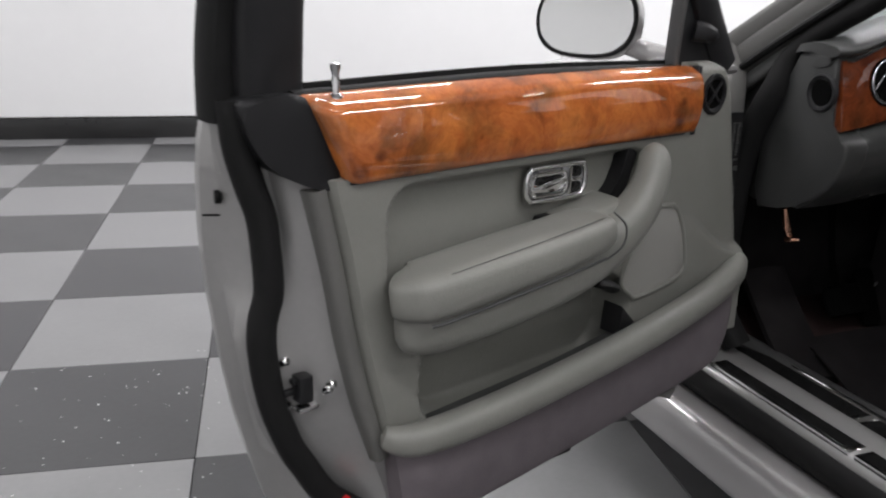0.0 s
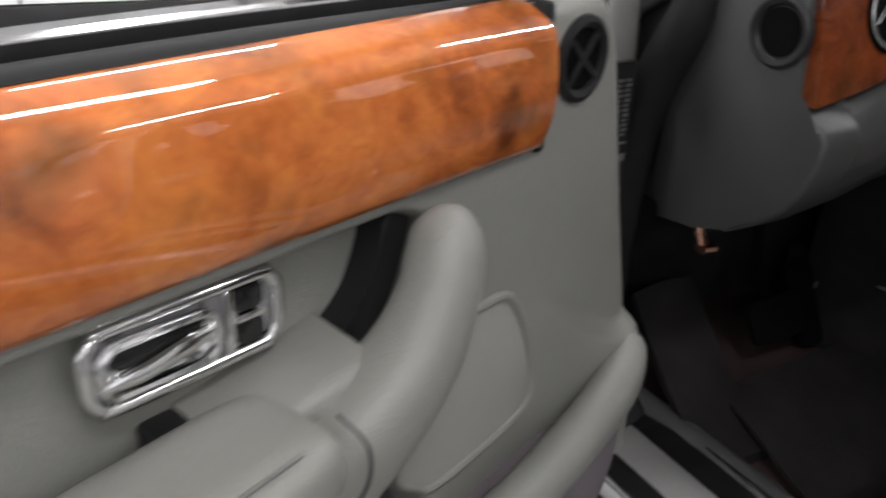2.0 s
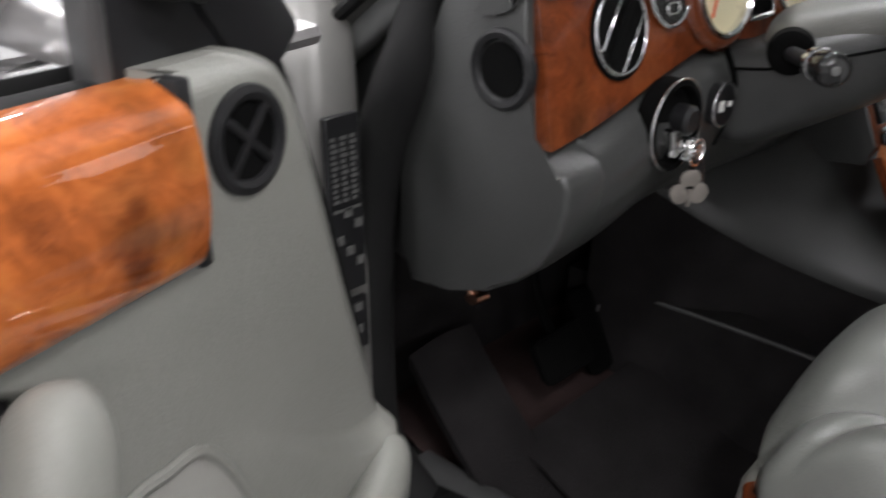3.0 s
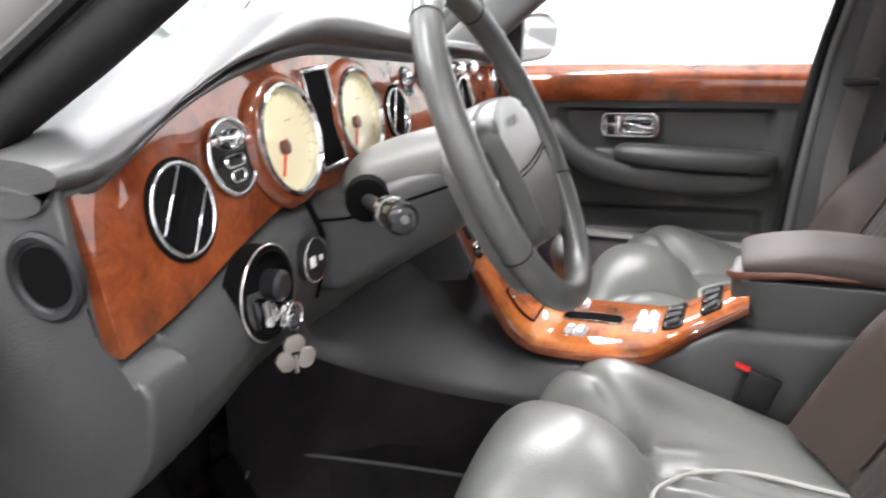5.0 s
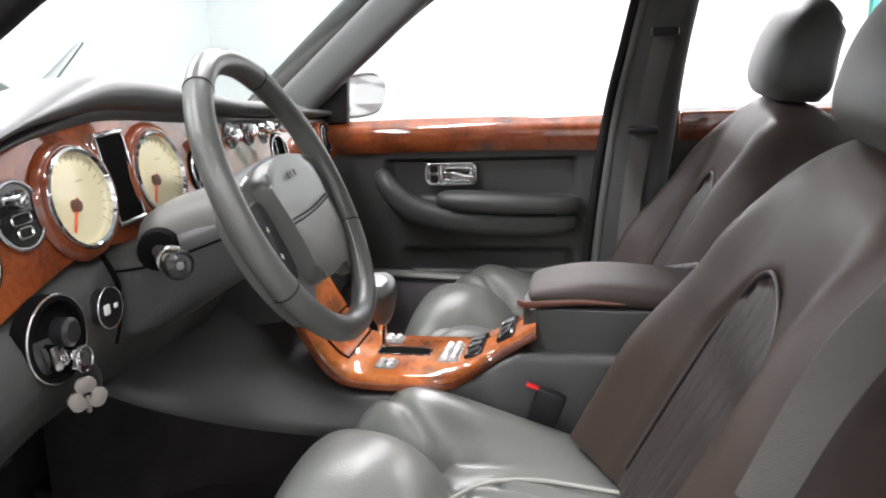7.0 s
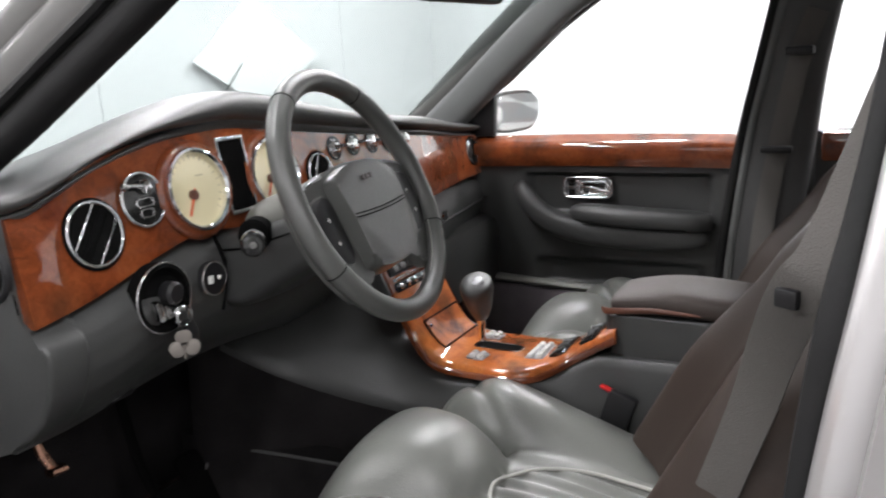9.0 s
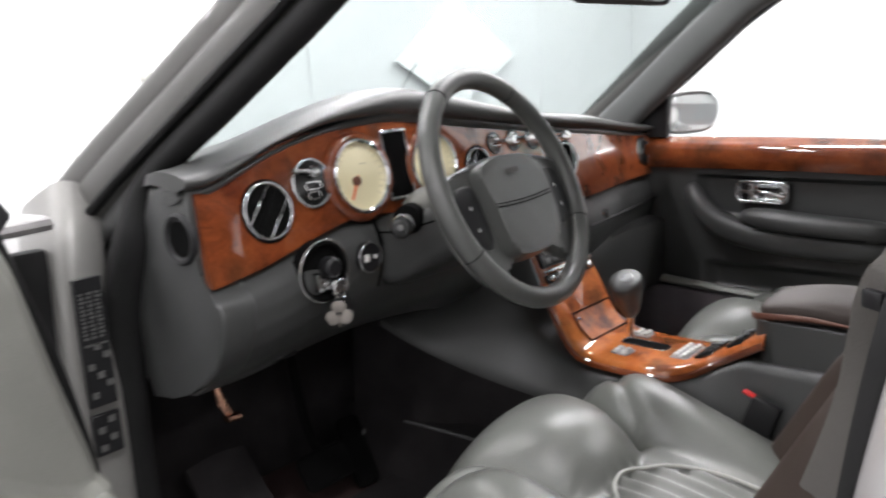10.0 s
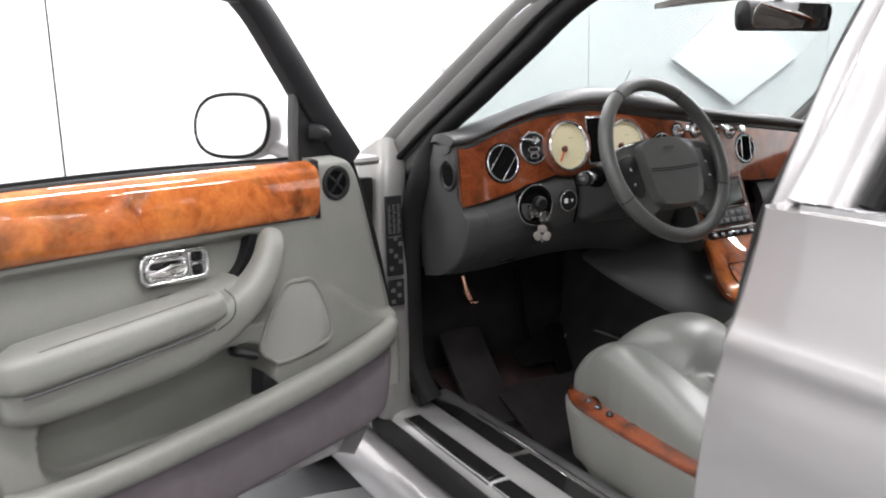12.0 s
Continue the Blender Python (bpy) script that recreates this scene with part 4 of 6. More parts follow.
on_door("mirror_knob", sweep([D(0.262, 0.045, 1.143), D(0.245, 0.062, 1.138), D(0.235, 0.068, 1.128)], [0.022, 0.02, 0.012], [0.018, 0.016, 0.01], n=12, power=2.6), PLASTIC, tri)
on_door("quarter_post", sweep([D(0.300, 0.034, 1.08), D(0.298, 0.036, 1.16), D(0.292, 0.04, 1.245)], 0.008, 0.012, up=(0, 1, 0), n=10, power=3), TRIM_DARK, tri)
# exterior mirror
MM = Matrix(((0.50, 0.866, 0, 0.318), (-0.866, 0.50, 0, -0.155), (0, 0, 1, 1.152), (0, 0, 0, 1))) @ pose(0, 0, 0, 8, 0, -11)


def shell(s, t):
    a = 2 * math.pi * s
    r = 1.0 if t < 0.25 else math.sqrt(max(0.0, 1 - ((t - 0.25) / 0.75) ** 2))
    ca, sa = math.cos(a), math.sin(a)
    x = 0.102 * math.copysign(abs(ca) ** 0.78, ca) * r
    z = 0.073 * math.copysign(abs(sa) ** 0.78, sa) * r
    return MM @ Vector((x, -0.10 * t, z))


hl = [[shell(j / 40, t / 12) for j in range(40)] for t in range(12)]
em = on_door("exterior_mirror", rings(hl), PAINT, door, "silver exterior mirror housing")
oval = [(0.094 * math.copysign(abs(math.cos(a)) ** 0.78, math.cos(a)), 0.064 * math.copysign(abs(math.sin(a)) ** 0.78, math.sin(a))) for a in [2 * math.pi * j / 40 for j in range(40)]]
on_door("mirror_glass", prism(oval, 0.001, 0.004, lambda a, b, c: MM @ Vector((a, c, b)), 0.001, 1), MIRROR, em, "oval mirror glass")
on_door("mirror_rim", sweep([MM @ Vector((a * 1.05, 0.002, b * 1.06)) for a, b in oval[::4]], 0.0035, 0.0035, up=(0.866, 0.5, 0), n=8, closed=True, steps=4), RUBBER, em)
on_door("mirror_foot", sweep([D(0.255, 0.015, 1.090), D(0.25, -0.05, 1.096), D(0.262, -0.10, 1.108)], 0.022, 0.018, n=14, power=3), PAINT, em)

# stickers on the hinge pillar (text as bars)
for zc, hh in ((0.862, 0.100), (0.716, 0.033)):
    st = part("pillar_label", box(-0.897, -0.853, 1.612, 1.620, zc - hh, zc + hh, 0.001, 1), PLASTIC, car, "black label with pale print on the hinge pillar")
    bars = []
    if hh > 0.05:
        bars += [join(*[box(-0.892 + 0.0125 * i, -0.884 + 0.0125 * i - 0.0015 * ((i + j) % 3), 1.6105, 1.6135, 0.869 + 0.0062 * j, 0.8725 + 0.0062 * j, 0) for j in range(12)]) for i in range(3)]
        bars += [box(-0.892 + 0.013 * ((i * 2) % 3), -0.882 + 0.013 * ((i * 2) % 3), 1.6105, 1.6135, 0.776 + 0.015 * i, 0.786 + 0.015 * i, 0) for i in range(6)]
        bars += [box(-0.893, -0.857, 1.6105, 1.6135, 0.8585, 0.8615, 0)]
    else:
        bars += [box(-0.890 + 0.017 * (i % 2), -0.879 + 0.017 * (i % 2), 1.6105, 1.6135, 0.690 + 0.0145 * i, 0.700 + 0.0145 * i, 0) for i in range(4)]
    for bar in bars:
        part("label_print", bar, PAPER_GREY, st)

# ---- dashboard ----
def face_y(x):
    return 1.43 + 0.11 * step(0.05, 0.75, x) - 0.008 * step(-0.60, -0.78, x)


TOPX = [-0.87, -0.80, -0.69, -0.55, -0.42, -0.33, -0.18, 0.05, 0.33, 0.60, 0.80]
TOPZ = [1.110, 1.119, 1.146, 1.183, 1.207, 1.206, 1.180, 1.140, 1.112, 1.075, 1.052]
WTX = [-0.86, -0.785, -0.72, -0.66, -0.56, -0.46, -0.376, -0.2, 0.05, 0.339, 0.60, 0.76]
WTZ = [1.087, 1.087, 1.110, 1.133, 1.154, 1.160, 1.158, 1.135, 1.105, 1.073, 1.045, 1.030]
WBX = [-0.797, -0.70, -0.60, -0.517, -0.44, -0.30, -0.10, 0.10, 0.30, 0.62, 0.76]
WBZ = [0.953, 0.968, 0.992, 1.008, 1.004, 0.985, 0.960, 0.943, 0.930, 0.922, 0.92]


PROFILES = {}


def pad(s, t):
    """Top roll: from the lip over the veneer, over the hood and forward to the windscreen."""
    x = -0.812 + 1.612 * s
    zt, zl = curve(x, TOPX, TOPZ), curve(x, WTX, WTZ) + 0.006
    y0 = face_y(x) + 0.75 * max(0.0, -0.785 - x)
    prof = [(0.028, zl), (0.012, zl - 0.002), (-0.012, zl + (zt - zl) * 0.15), (-0.018, zl + (zt - zl) * 0.55), (0.0, zt - 0.004), (0.05, zt), (0.13, zt - 0.012), (0.28, 1.10 + 0.3 * (zt - 1.10)), (0.42, 1.06)]
    if t in (0.0, 1.0) or s not in PROFILES:
        PROFILES[s] = smooth_path(prof, 5)
    q = PROFILES[s]
    k = t * (len(q) - 1)
    i = min(int(k), len(q) - 2)
    p = q[i] + (q[i + 1] - q[i]) * (k - i)
    return Vector((x * (1 - 0.075 * step(0.03, 0.30, p[0])), y0 + p[0], p[1]))


dash = part("dashboard", sheet(pad, 80, 40, (0, 0.02, -0.02)), LEATHER_DARK, car, "slate leather dashboard with burr walnut fascia", 50)


part("pad_end", rings([[pad(a / 80, k / 40) + Vector((0.001, 0, -0.0005)) for k in range(41)] for a in range(2)]), LEATHER_DARK, dash)
LEAN = radians(10)                    # the fascia leans back at its top


def veneer(s, t):
    x = -0.797 + 1.557 * s
    zb, zt = curve(x, WBX, WBZ), curve(x, WTX, WTZ)
    bulge = 0.007 - 0.0012 * (2 * t - 1) ** 2 - math.tan(LEAN) * (t - 0.5) * (zt - zb)
    return Vector((x, face_y(x) - bulge, zb + (zt - zb) * t))


part("veneer_fascia", sheet(veneer, 90, 12, (0, 0.02, 0)), WOOD_SHADED, dash, "glossy burr walnut fascia in the shade-darkened colour", 60)
FM = pose(0, 0, 0, 90, 0, 0)          # turned shapes face the cabin

def middle(x):
    return 0.5 * (curve(x, WBX, WBZ) + curve(x, WTX, WTZ))


def at(x, z, off=0.0):
    """A place on the fascia: x right, y up along it, z towards the cabin."""
    return pose(x, face_y(x) + math.tan(LEAN) * (z - middle(x)), z, 80, 0, 0) @ pose(0, 0, 0.009 + off)


def dial(x, z, r):
    m = at(x, z, 0.0045)
    g = part("gauge", lathe([(r + 0.001, -0.004), (r + 0.001, 0.004), (r + 0.004, 0.0075), (r + 0.007, 0.006), (r + 0.008, 0.0)], 56, m, True), CHROME, dash, "cream gauge in a chrome rim")
    part("gauge_surround", lathe([(r + 0.0075, -0.003), (r + 0.0085, 0.003), (r + 0.012, 0.0035), (r + 0.017, 0.001), (r + 0.021, -0.006)], 56, m, True), WOOD_SHADED, dash, "raised walnut ring")
    part("gauge_face", lathe([(0.0005, -0.006), (r + 0.002, -0.006), (r + 0.002, -0.0035), (0.0005, -0.0035)], 48, m), DIAL, g, "cream gauge face")
    hub = m @ pose(-0.010, -0.007, 0)
    part("gauge_needle", moved(box(-0.0019, 0.0019, -0.010, r * 0.62, -0.001, 0.0008, 0.0006, 1), hub @ pose(0, 0, 0, 0, 0, 150)), NEEDLE, g)
    part("gauge_hub", lathe([(0.0005, -0.003), (0.008, -0.003), (0.0075, 0.0022), (0.0005, 0.003)], 20, hub), LEATHER_TAN, g)
    ticks = [moved(box(-0.0006, 0.0006, r * 0.84, r * (0.95 if k % 2 else 0.98), -0.0034, -0.0028, 0), m @ pose(0, 0, 0, 0, 0, 130 - 13 * k)) for k in range(21)]
    part("gauge_marks", join(*ticks), DIAL_MARK, g)
    part("gauge_legend", join(*[moved(box(-0.007, 0.007, -0.0009, 0.0009, -0.0034, -0.0028, 0), m @ pose(0.012, b, 0)) for b in (0.020,)]), DIAL_MARK, g)


dial(-0.494, 1.071, 0.0535)
dial(-0.312, 1.068, 0.0525)


def vent(x, z, r, tilt=35):
    v = part("air_vent", ringed(r - 0.001, 0.0023, 36, at(x, z, 0.002)), CHROME, dash, "round air vent with a chrome rim")
    part("vent_core", lathe([(0.0005, -0.006), (r - 0.002, -0.006), (r - 0.004, 0.003), (r * 0.6, 0.0), (0.0005, -0.001)], 30, at(x, z)), VOID, v)
    part("vent_collar", ringed(r + 0.002, 0.0025, 36, at(x, z)), VOID, v)
    fins = [moved(box(-r * 0.86 * math.cos(k * 0.55), r * 0.86 * math.cos(k * 0.55), -0.0012, 0.0012, -0.001, 0.006, 0.0008, 1), at(x, z) @ pose(0, 0, 0, 0, 0, tilt) @ pose(0, k * r * 0.62, 0)) for k in (-0.75, 0.75)]
    for fin in fins:
        part("vent_fin", fin, CHROME, v)
    part("vent_slat", moved(box(-r * 0.85, r * 0.85, -0.005, 0.005, -0.002, 0.004, 0.002), at(x, z) @ pose(0, 0, 0, 0, 0, tilt)), VOID, v)


vent(-0.684, 1.044, 0.043, 52)
vent(-0.178, 1.050, 0.036, 60)
vent(0.145, 1.026, 0.038, 90)
vent(0.70, 0.985, 0.036, 70)

# lighting switch: chrome-rimmed disc with a lever knob and two outlined keys
LM = at(-0.594, 1.073, 0.001)
ls = part("light_switch", lathe([(0.0005, -0.005), (0.035, -0.005), (0.035, 0.001), (0.0005, 0.002)], 36, LM), GLOSS_BLACK, dash, "round lighting switch panel")
part("switch_rim", ringed(0.0370, 0.0025, 44, LM @ pose(0, 0, 0.001)), CHROME, ls)
for b, w in ((-0.004, 0.030), (-0.019, 0.022)):
    part("switch_key", sweep([LM @ Vector((p[0], b + p[1], 0.003)) for p in rounded(w, 0.011, 0.0045, 3)], 0.0013, 0.0013, up=(0, -1, 0.17), n=6, closed=True, steps=1), CHROME, ls)
part("switch_knob", lathe([(0.0005, 0.0), (0.010, 0.0), (0.010, 0.007), (0.007, 0.011), (0.0005, 0.012)], 20, LM @ pose(0.004, 0.017, 0.001)), CHROME, ls)
part("switch_lever", sweep([LM @ Vector(p) for p in ((0.002, 0.017, 0.007), (-0.020, 0.020, 0.012), (-0.036, 0.021, 0.015))], [0.005, 0.003, 0.0028], [0.005, 0.003, 0.0028], n=10), CHROME, ls)
part("lever_ball", lathe([(0.0005, -0.006), (0.0045, -0.0045), (0.0062, 0.0), (0.0045, 0.0045), (0.0005, 0.006)], 16, LM @ pose(-0.040, 0.021, 0.016)), CHROME, ls)

# tall dark display between the gauges, framed in chrome
SM = at(-0.403, 1.080)
slot = part("warning_display", prism(rounded(0.050, 0.112, 0.006), -0.004, 0.003, lambda a, b, c: SM @ Vector((a, b, c)), 0.001, 1), VOID, dash, "tall black warning-lamp display")
for dz in (-0.057, 0.057):
    part("display_trim", moved(box(-0.031, 0.031, dz - 0.0035, dz + 0.0035, -0.002, 0.006, 0.002), SM), CHROME, slot)
for dx in (-0.029, 0.029):
    part("display_trim", moved(box(dx - 0.002, dx + 0.002, -0.054, 0.054, -0.002, 0.005, 0.001), SM), CHROME, slot)

# chrome pull stops along the middle, each on a thin rod with a disc behind it
for x, z in ((-0.115, 1.088), (-0.050, 1.088), (0.020, 1.084), (0.085, 1.078)):
    m = at(x, z)
    stop = part("pull_stop", lathe([(0.0005, -0.002), (0.017, -0.002), (0.019, 0.001), (0.015, 0.004), (0.0065, 0.005), (0.0045, 0.012), (0.0040, 0.032), (0.0095, 0.036), (0.0115, 0.041), (0.0095, 0.046), (0.0005, 0.048)], 24, m), CHROME, dash, "chrome pull stop")
    part("stop_plate", lathe([(0.0005, -0.003), (0.023, -0.003), (0.022, 0.0005), (0.0005, 0.001)], 28, m), GLOSS_BLACK, stop)


# knee panel below the fascia on the driver's side, running under the column to the console
def knee(s, t):
    x = -0.796 + 0.666 * s
    top = curve(x, WBX, WBZ) - 0.004
    bot = curve(x, [-0.79, -0.70, -0.60, -0.45, -0.30, -0.13], [0.778, 0.779, 0.785, 0.792, 0.78, 0.735])
    z = top + (bot - top) * t
    y = lerp(t, [0, 0.06, 0.14, 0.25, 0.40, 0.58, 0.75, 0.88, 1.0], [1.424, 1.400, 1.387, 1.381, 1.385, 1.400, 1.424, 1.452, 1.486]) + 0.012 * step(-0.72, -0.55, x)
    y += 0.05 * step(-0.35, -0.13, x) * t
    return Vector((x, y, z))


part("knee_panel", sheet(knee, 60, 30, (0.0, 0.03, 0.0)), LEATHER_DARK, dash, "slate leather knee panel", 50)
# flat end of the dashboard towards the door, with a rounded leather edge
END = [(1.434, 1.092), (1.429, 1.03), (1.424, 0.962), (1.408, 0.948), (1.384, 0.938), (1.376, 0.925), (1.378, 0.900), (1.388, 0.868), (1.408, 0.836), (1.438, 0.808),
       (1.482, 0.785), (1.530, 0.768), (1.590, 0.757), (1.606, 0.80), (1.606, 0.88), (1.590, 0.95), (1.562, 1.02), (1.530, 1.092)]
part("dash_end", prism(END, 0.0, 0.06, lambda y, z, c: Vector((-0.807 + c, y, z)), 0.007, 4), LEATHER_DARK, dash, "slate leather dashboard end", 50)
part("dash_flank", prism([(1.50, 1.08), (1.74, 1.05), (1.76, 0.78), (1.62, 0.76), (1.50, 0.80)], 0, 0.05, lambda y, z, c: Vector((-0.785 + c, y, z)), 0.012, 3), LEATHER_DARK, dash)
sv = pose(-0.8070, 1.458, 1.022) @ pose(0, 0, 0, 0, -90, 0)
v = part("side_vent", lathe([(0.024, -0.004), (0.029, 0.004), (0.034, 0.0055), (0.0375, 0.003), (0.0385, -0.003)], 40, sv, True), PLASTIC, dash, "round black demister vent")
part("side_vent_core", lathe([(0.0005, 0.0), (0.0255, 0.0), (0.0255, 0.0015), (0.0005, 0.001)], 28, sv), VOID, v)
part("fascia_gap", sweep([(-0.804, 1.440, 1.085), (-0.803, 1.434, 1.03), (-0.802, 1.427, 0.972)], 0.002, 0.004, up=(0, 1, 0), n=6), VOID, dash)

# ignition switch and a knob
IM = pose(-0.613, 1.386, 0.943) @ pose(0, 0, 0, 90, 0, 0)
ig = part("ignition_switch", lathe([(0.0005, -0.02), (0.048, -0.02), (0.048, 0.003), (0.042, 0.004), (0.038, -0.006), (0.0005, -0.006)], 44, IM), VOID, dash, "round black ignition switch")
part("ignition_rim", ringed(0.0485, 0.0014, 48, IM @ pose(0, 0, 0.002)), CHROME, ig)
part("key_barrel", lathe([(0.0005, -0.01), (0.016, -0.01), (0.016, 0.010), (0.012, 0.014), (0.0005, 0.014)], 24, IM @ pose(0.012, 0.004, 0)), PLASTIC, ig)
part("ignition_lever", join(moved(box(-0.005, 0.005, -0.016, 0.014, 0.0, 0.016, 0.003), IM @ pose(-0.020, -0.012, 0, 0, 0, 12)), moved(box(-0.004, 0.004, -0.012, 0.010, 0.0, 0.012, 0.002), IM @ pose(-0.006, -0.016, 0, 0, 0, 20))), CHROME, ig)
KM = pose(-0.514, 1.387, 0.945) @ pose(0, 0, 0, 90, 0, 0)
kn = part("adjuster_knob", lathe([(0.0005, -0.01), (0.024, -0.01), (0.024, 0.004), (0.020, 0.004), (0.0005, 0.002)], 30, KM), PLASTIC, dash, "round black adjuster with pale marks")
part("adjuster_rim", ringed(0.0245, 0.0015, 30, KM @ pose(0, 0, 0.003)), CHROME, kn)
part("adjuster_mark", join(moved(box(-0.014, -0.004, -0.006, 0.006, 0.003, 0.006, 0.001), KM), moved(box(0.006, 0.012, -0.003, 0.003, 0.003, 0.006, 0.001), KM)), PAPER_WHITE, kn)
part("diagnostic_box", box(-0.68, -0.61, 1.47, 1.52, 0.79, 0.815, 0.006), PLASTIC, dash)
part("diagnostic_mark", box(-0.655, -0.647, 1.465, 1.472, 0.798, 0.806, 0.001), PAPER_WHITE, dash)

# bunch of keys with a clover charm, hanging from the switch
keys = part("key_ring", sweep([(-0.600 + 0.014 * math.cos(a), 1.365, 0.915 + 0.014 * math.sin(a)) for a in [2 * math.pi * i / 10 for i in range(10)]], 0.0012, 0.0012, up=(0, 1, 0), n=6, closed=True, steps=3), CHROME)
tagged(keys, "key ring with a silver clover charm hanging from the ignition", "keys")
part("key", join(box(-0.609, -0.589, 1.368, 1.395, 0.905, 0.93, 0.004), lathe([(0.0005, 0), (0.008, 0), (0.008, 0.006), (0.0005, 0.006)], 14, pose(-0.606, 1.366, 0.918, 90, 0, 0))), CHROME, keys)
CHX, CHY, CHZ = -0.608, 1.364, 0.876
charm = part("clover_charm", box(CHX - 0.0025, CHX + 0.0025, CHY - 0.002, CHY + 0.002, CHZ - 0.020, CHZ, 0.001), PEWTER, keys, "dull pewter clover charm")
for ang in (90, 205, 335):
    outline = []
    for k in range(24):
        w = 2 * math.pi * k / 24
        rr = 0.0105 * (1 - 0.30 * math.exp(-((w - math.pi) / 0.35) ** 2) - 0.16 * math.exp(-(min(w, 2 * math.pi - w) / 0.3) ** 2))
        outline.append((0.0118 + rr * math.cos(w), rr * math.sin(w) * 1.1))
    ca, sa = math.cos(radians(ang)), math.sin(radians(ang))
    part("leaf", prism([(a * ca - b * sa, a * sa + b * ca) for a, b in outline], -0.0018, 0.0018, lambda a, b, c: Vector((CHX + 0.77 * a + 0.64 * c, CHY - 0.64 * a + 0.77 * c, CHZ + b)), 0.0007), PEWTER, charm)
part("fob", sweep([(-0.592, 1.37, 0.905), (-0.588, 1.368, 0.885), (-0.589, 1.368, 0.868)], [0.008, 0.012, 0.009], 0.006, up=(0, 1, 0), n=10, power=3), PLASTIC, keys)

# steering column: a broad lower pod let into the knee panel, and a rounded cover over the shaft
def oval(xc, y, zc, hw, hh, p, n=32):
    out = []
    for j in range(n):
        a = 2 * math.pi * j / n
        ca, sa = math.cos(a), math.sin(a)
        out.append(Vector((xc + hw * math.copysign(abs(ca) ** (2 / p), ca), y, zc + hh * math.copysign(abs(sa) ** (2 / p), sa))))
    return out


POD = smooth_path([(1.46, -0.380, 0.938, 0.097, 0.060, 5), (1.40, -0.380, 0.942, 0.096, 0.061, 5), (1.378, -0.380, 0.946, 0.093, 0.061, 5), (1.355, -0.380, 0.954, 0.088, 0.060, 4), (1.30, -0.379, 0.980, 0.074, 0.054, 3.5), (1.25, -0.378, 1.003, 0.058, 0.046, 3), (1.225, -0.378, 1.02, 0.046, 0.036, 2.6)], 4)
part("column_pod", rings([oval(q[1], q[0], q[2], q[3], q[4], q[5]) for q in POD]), LEATHER_DARK, dash, "slate steering column pod", 50)
COVER = smooth_path([(1.392, -0.378, 0.996, 0.028, 0.018, 2.4), (1.389, -0.378, 0.996, 0.052, 0.034, 2.4), (1.379, -0.378, 0.998, 0.065, 0.042, 2.5), (1.36, -0.378, 1.003, 0.069, 0.046, 2.5), (1.335, -0.378, 1.011, 0.067, 0.046, 2.4), (1.29, -0.378, 1.025, 0.061, 0.044, 2.3), (1.235, -0.378, 1.038, 0.054, 0.041, 2.2), (1.222, -0.378, 1.040, 0.046, 0.034, 2.2)], 4)
part("column_shroud", rings([oval(q[1], q[0], q[2], q[3], q[4], q[5]) for q in COVER]), LEATHER_SHROUD, dash, "pale grey steering column shroud", 50)
part("column_seam", sweep([(-0.478, 1.40, 0.978), (-0.474, 1.375, 0.980), (-0.467, 1.35, 0.984), (-0.456, 1.30, 1.000), (-0.439, 1.25, 1.016)], 0.0015, 0.0018, n=6), VOID, dash)
part("knee_seam", sweep([(-0.480, 1.408, 1.0), (-0.480, 1.392, 0.96), (-0.479, 1.398, 0.92), (-0.477, 1.410, 0.885)], 0.002, 0.004, n=6), VOID, dash)
stalk = part("stalk", sweep([(-0.452, 1.352, 1.001), (-0.500, 1.314, 1.006), (-0.540, 1.281, 1.012)], [0.0075, 0.0085, 0.011], [0.0075, 0.0085, 0.011], n=14), PLASTIC, dash, "black column stalk with a chrome collar")
part("stalk_tip", sweep([(-0.545, 1.277, 1.013), (-0.562, 1.263, 1.0145), (-0.576, 1.2515, 1.016), (-0.580, 1.248, 1.0165)], [0.0145, 0.017, 0.0165, 0.012], [0.0145, 0.017, 0.0165, 0.012], n=18), GLOSS_BLACK, stalk)
part("stalk_collar", sweep([(-0.538, 1.283, 1.0115), (-0.547, 1.2755, 1.013)], 0.0165, 0.0165, n=18, steps=2), CHROME, stalk)
part("stalk_mark", lathe([(0.0005, 0.0), (0.0045, 0.0), (0.004, 0.001), (0.0005, 0.0012)], 14, pose(-0.5812, 1.2470, 1.0167) @ Vector((-0.77, -0.63, 0.1)).to_track_quat("Z", "Y").to_matrix().to_4x4()), PAPER_GREY, stalk)
part("stalk_socket", lathe([(0.0005, -0.02), (0.026, -0.02), (0.024, 0.003), (0.018, 0.005), (0.0005, 0.002)], 28, pose(-0.471, 1.338, 1.003) @ Vector((-0.92, -0.38, 0.05)).to_track_quat("Z", "Y").to_matrix().to_4x4()), VOID, dash, "dark stalk opening")

# steering wheel: local x right, y up the wheel, z towards the driver
WM = pose(-0.3776, 1.1999, 1.0524) @ pose(0, 0, 0, 0, 0, 5.5) @ pose(0, 0, 0, 90 - 24.2, 0, 0)
wheel = part("steering_wheel", ringed(0.1834, 0.0166, 90, WM, 18), LEATHER_WHEEL, car, "grey leather four-spoke steering wheel")


def outline(pts, steps=4):
    return [(q[0], q[1]) for q in smooth_path(pts, steps, closed=True)]


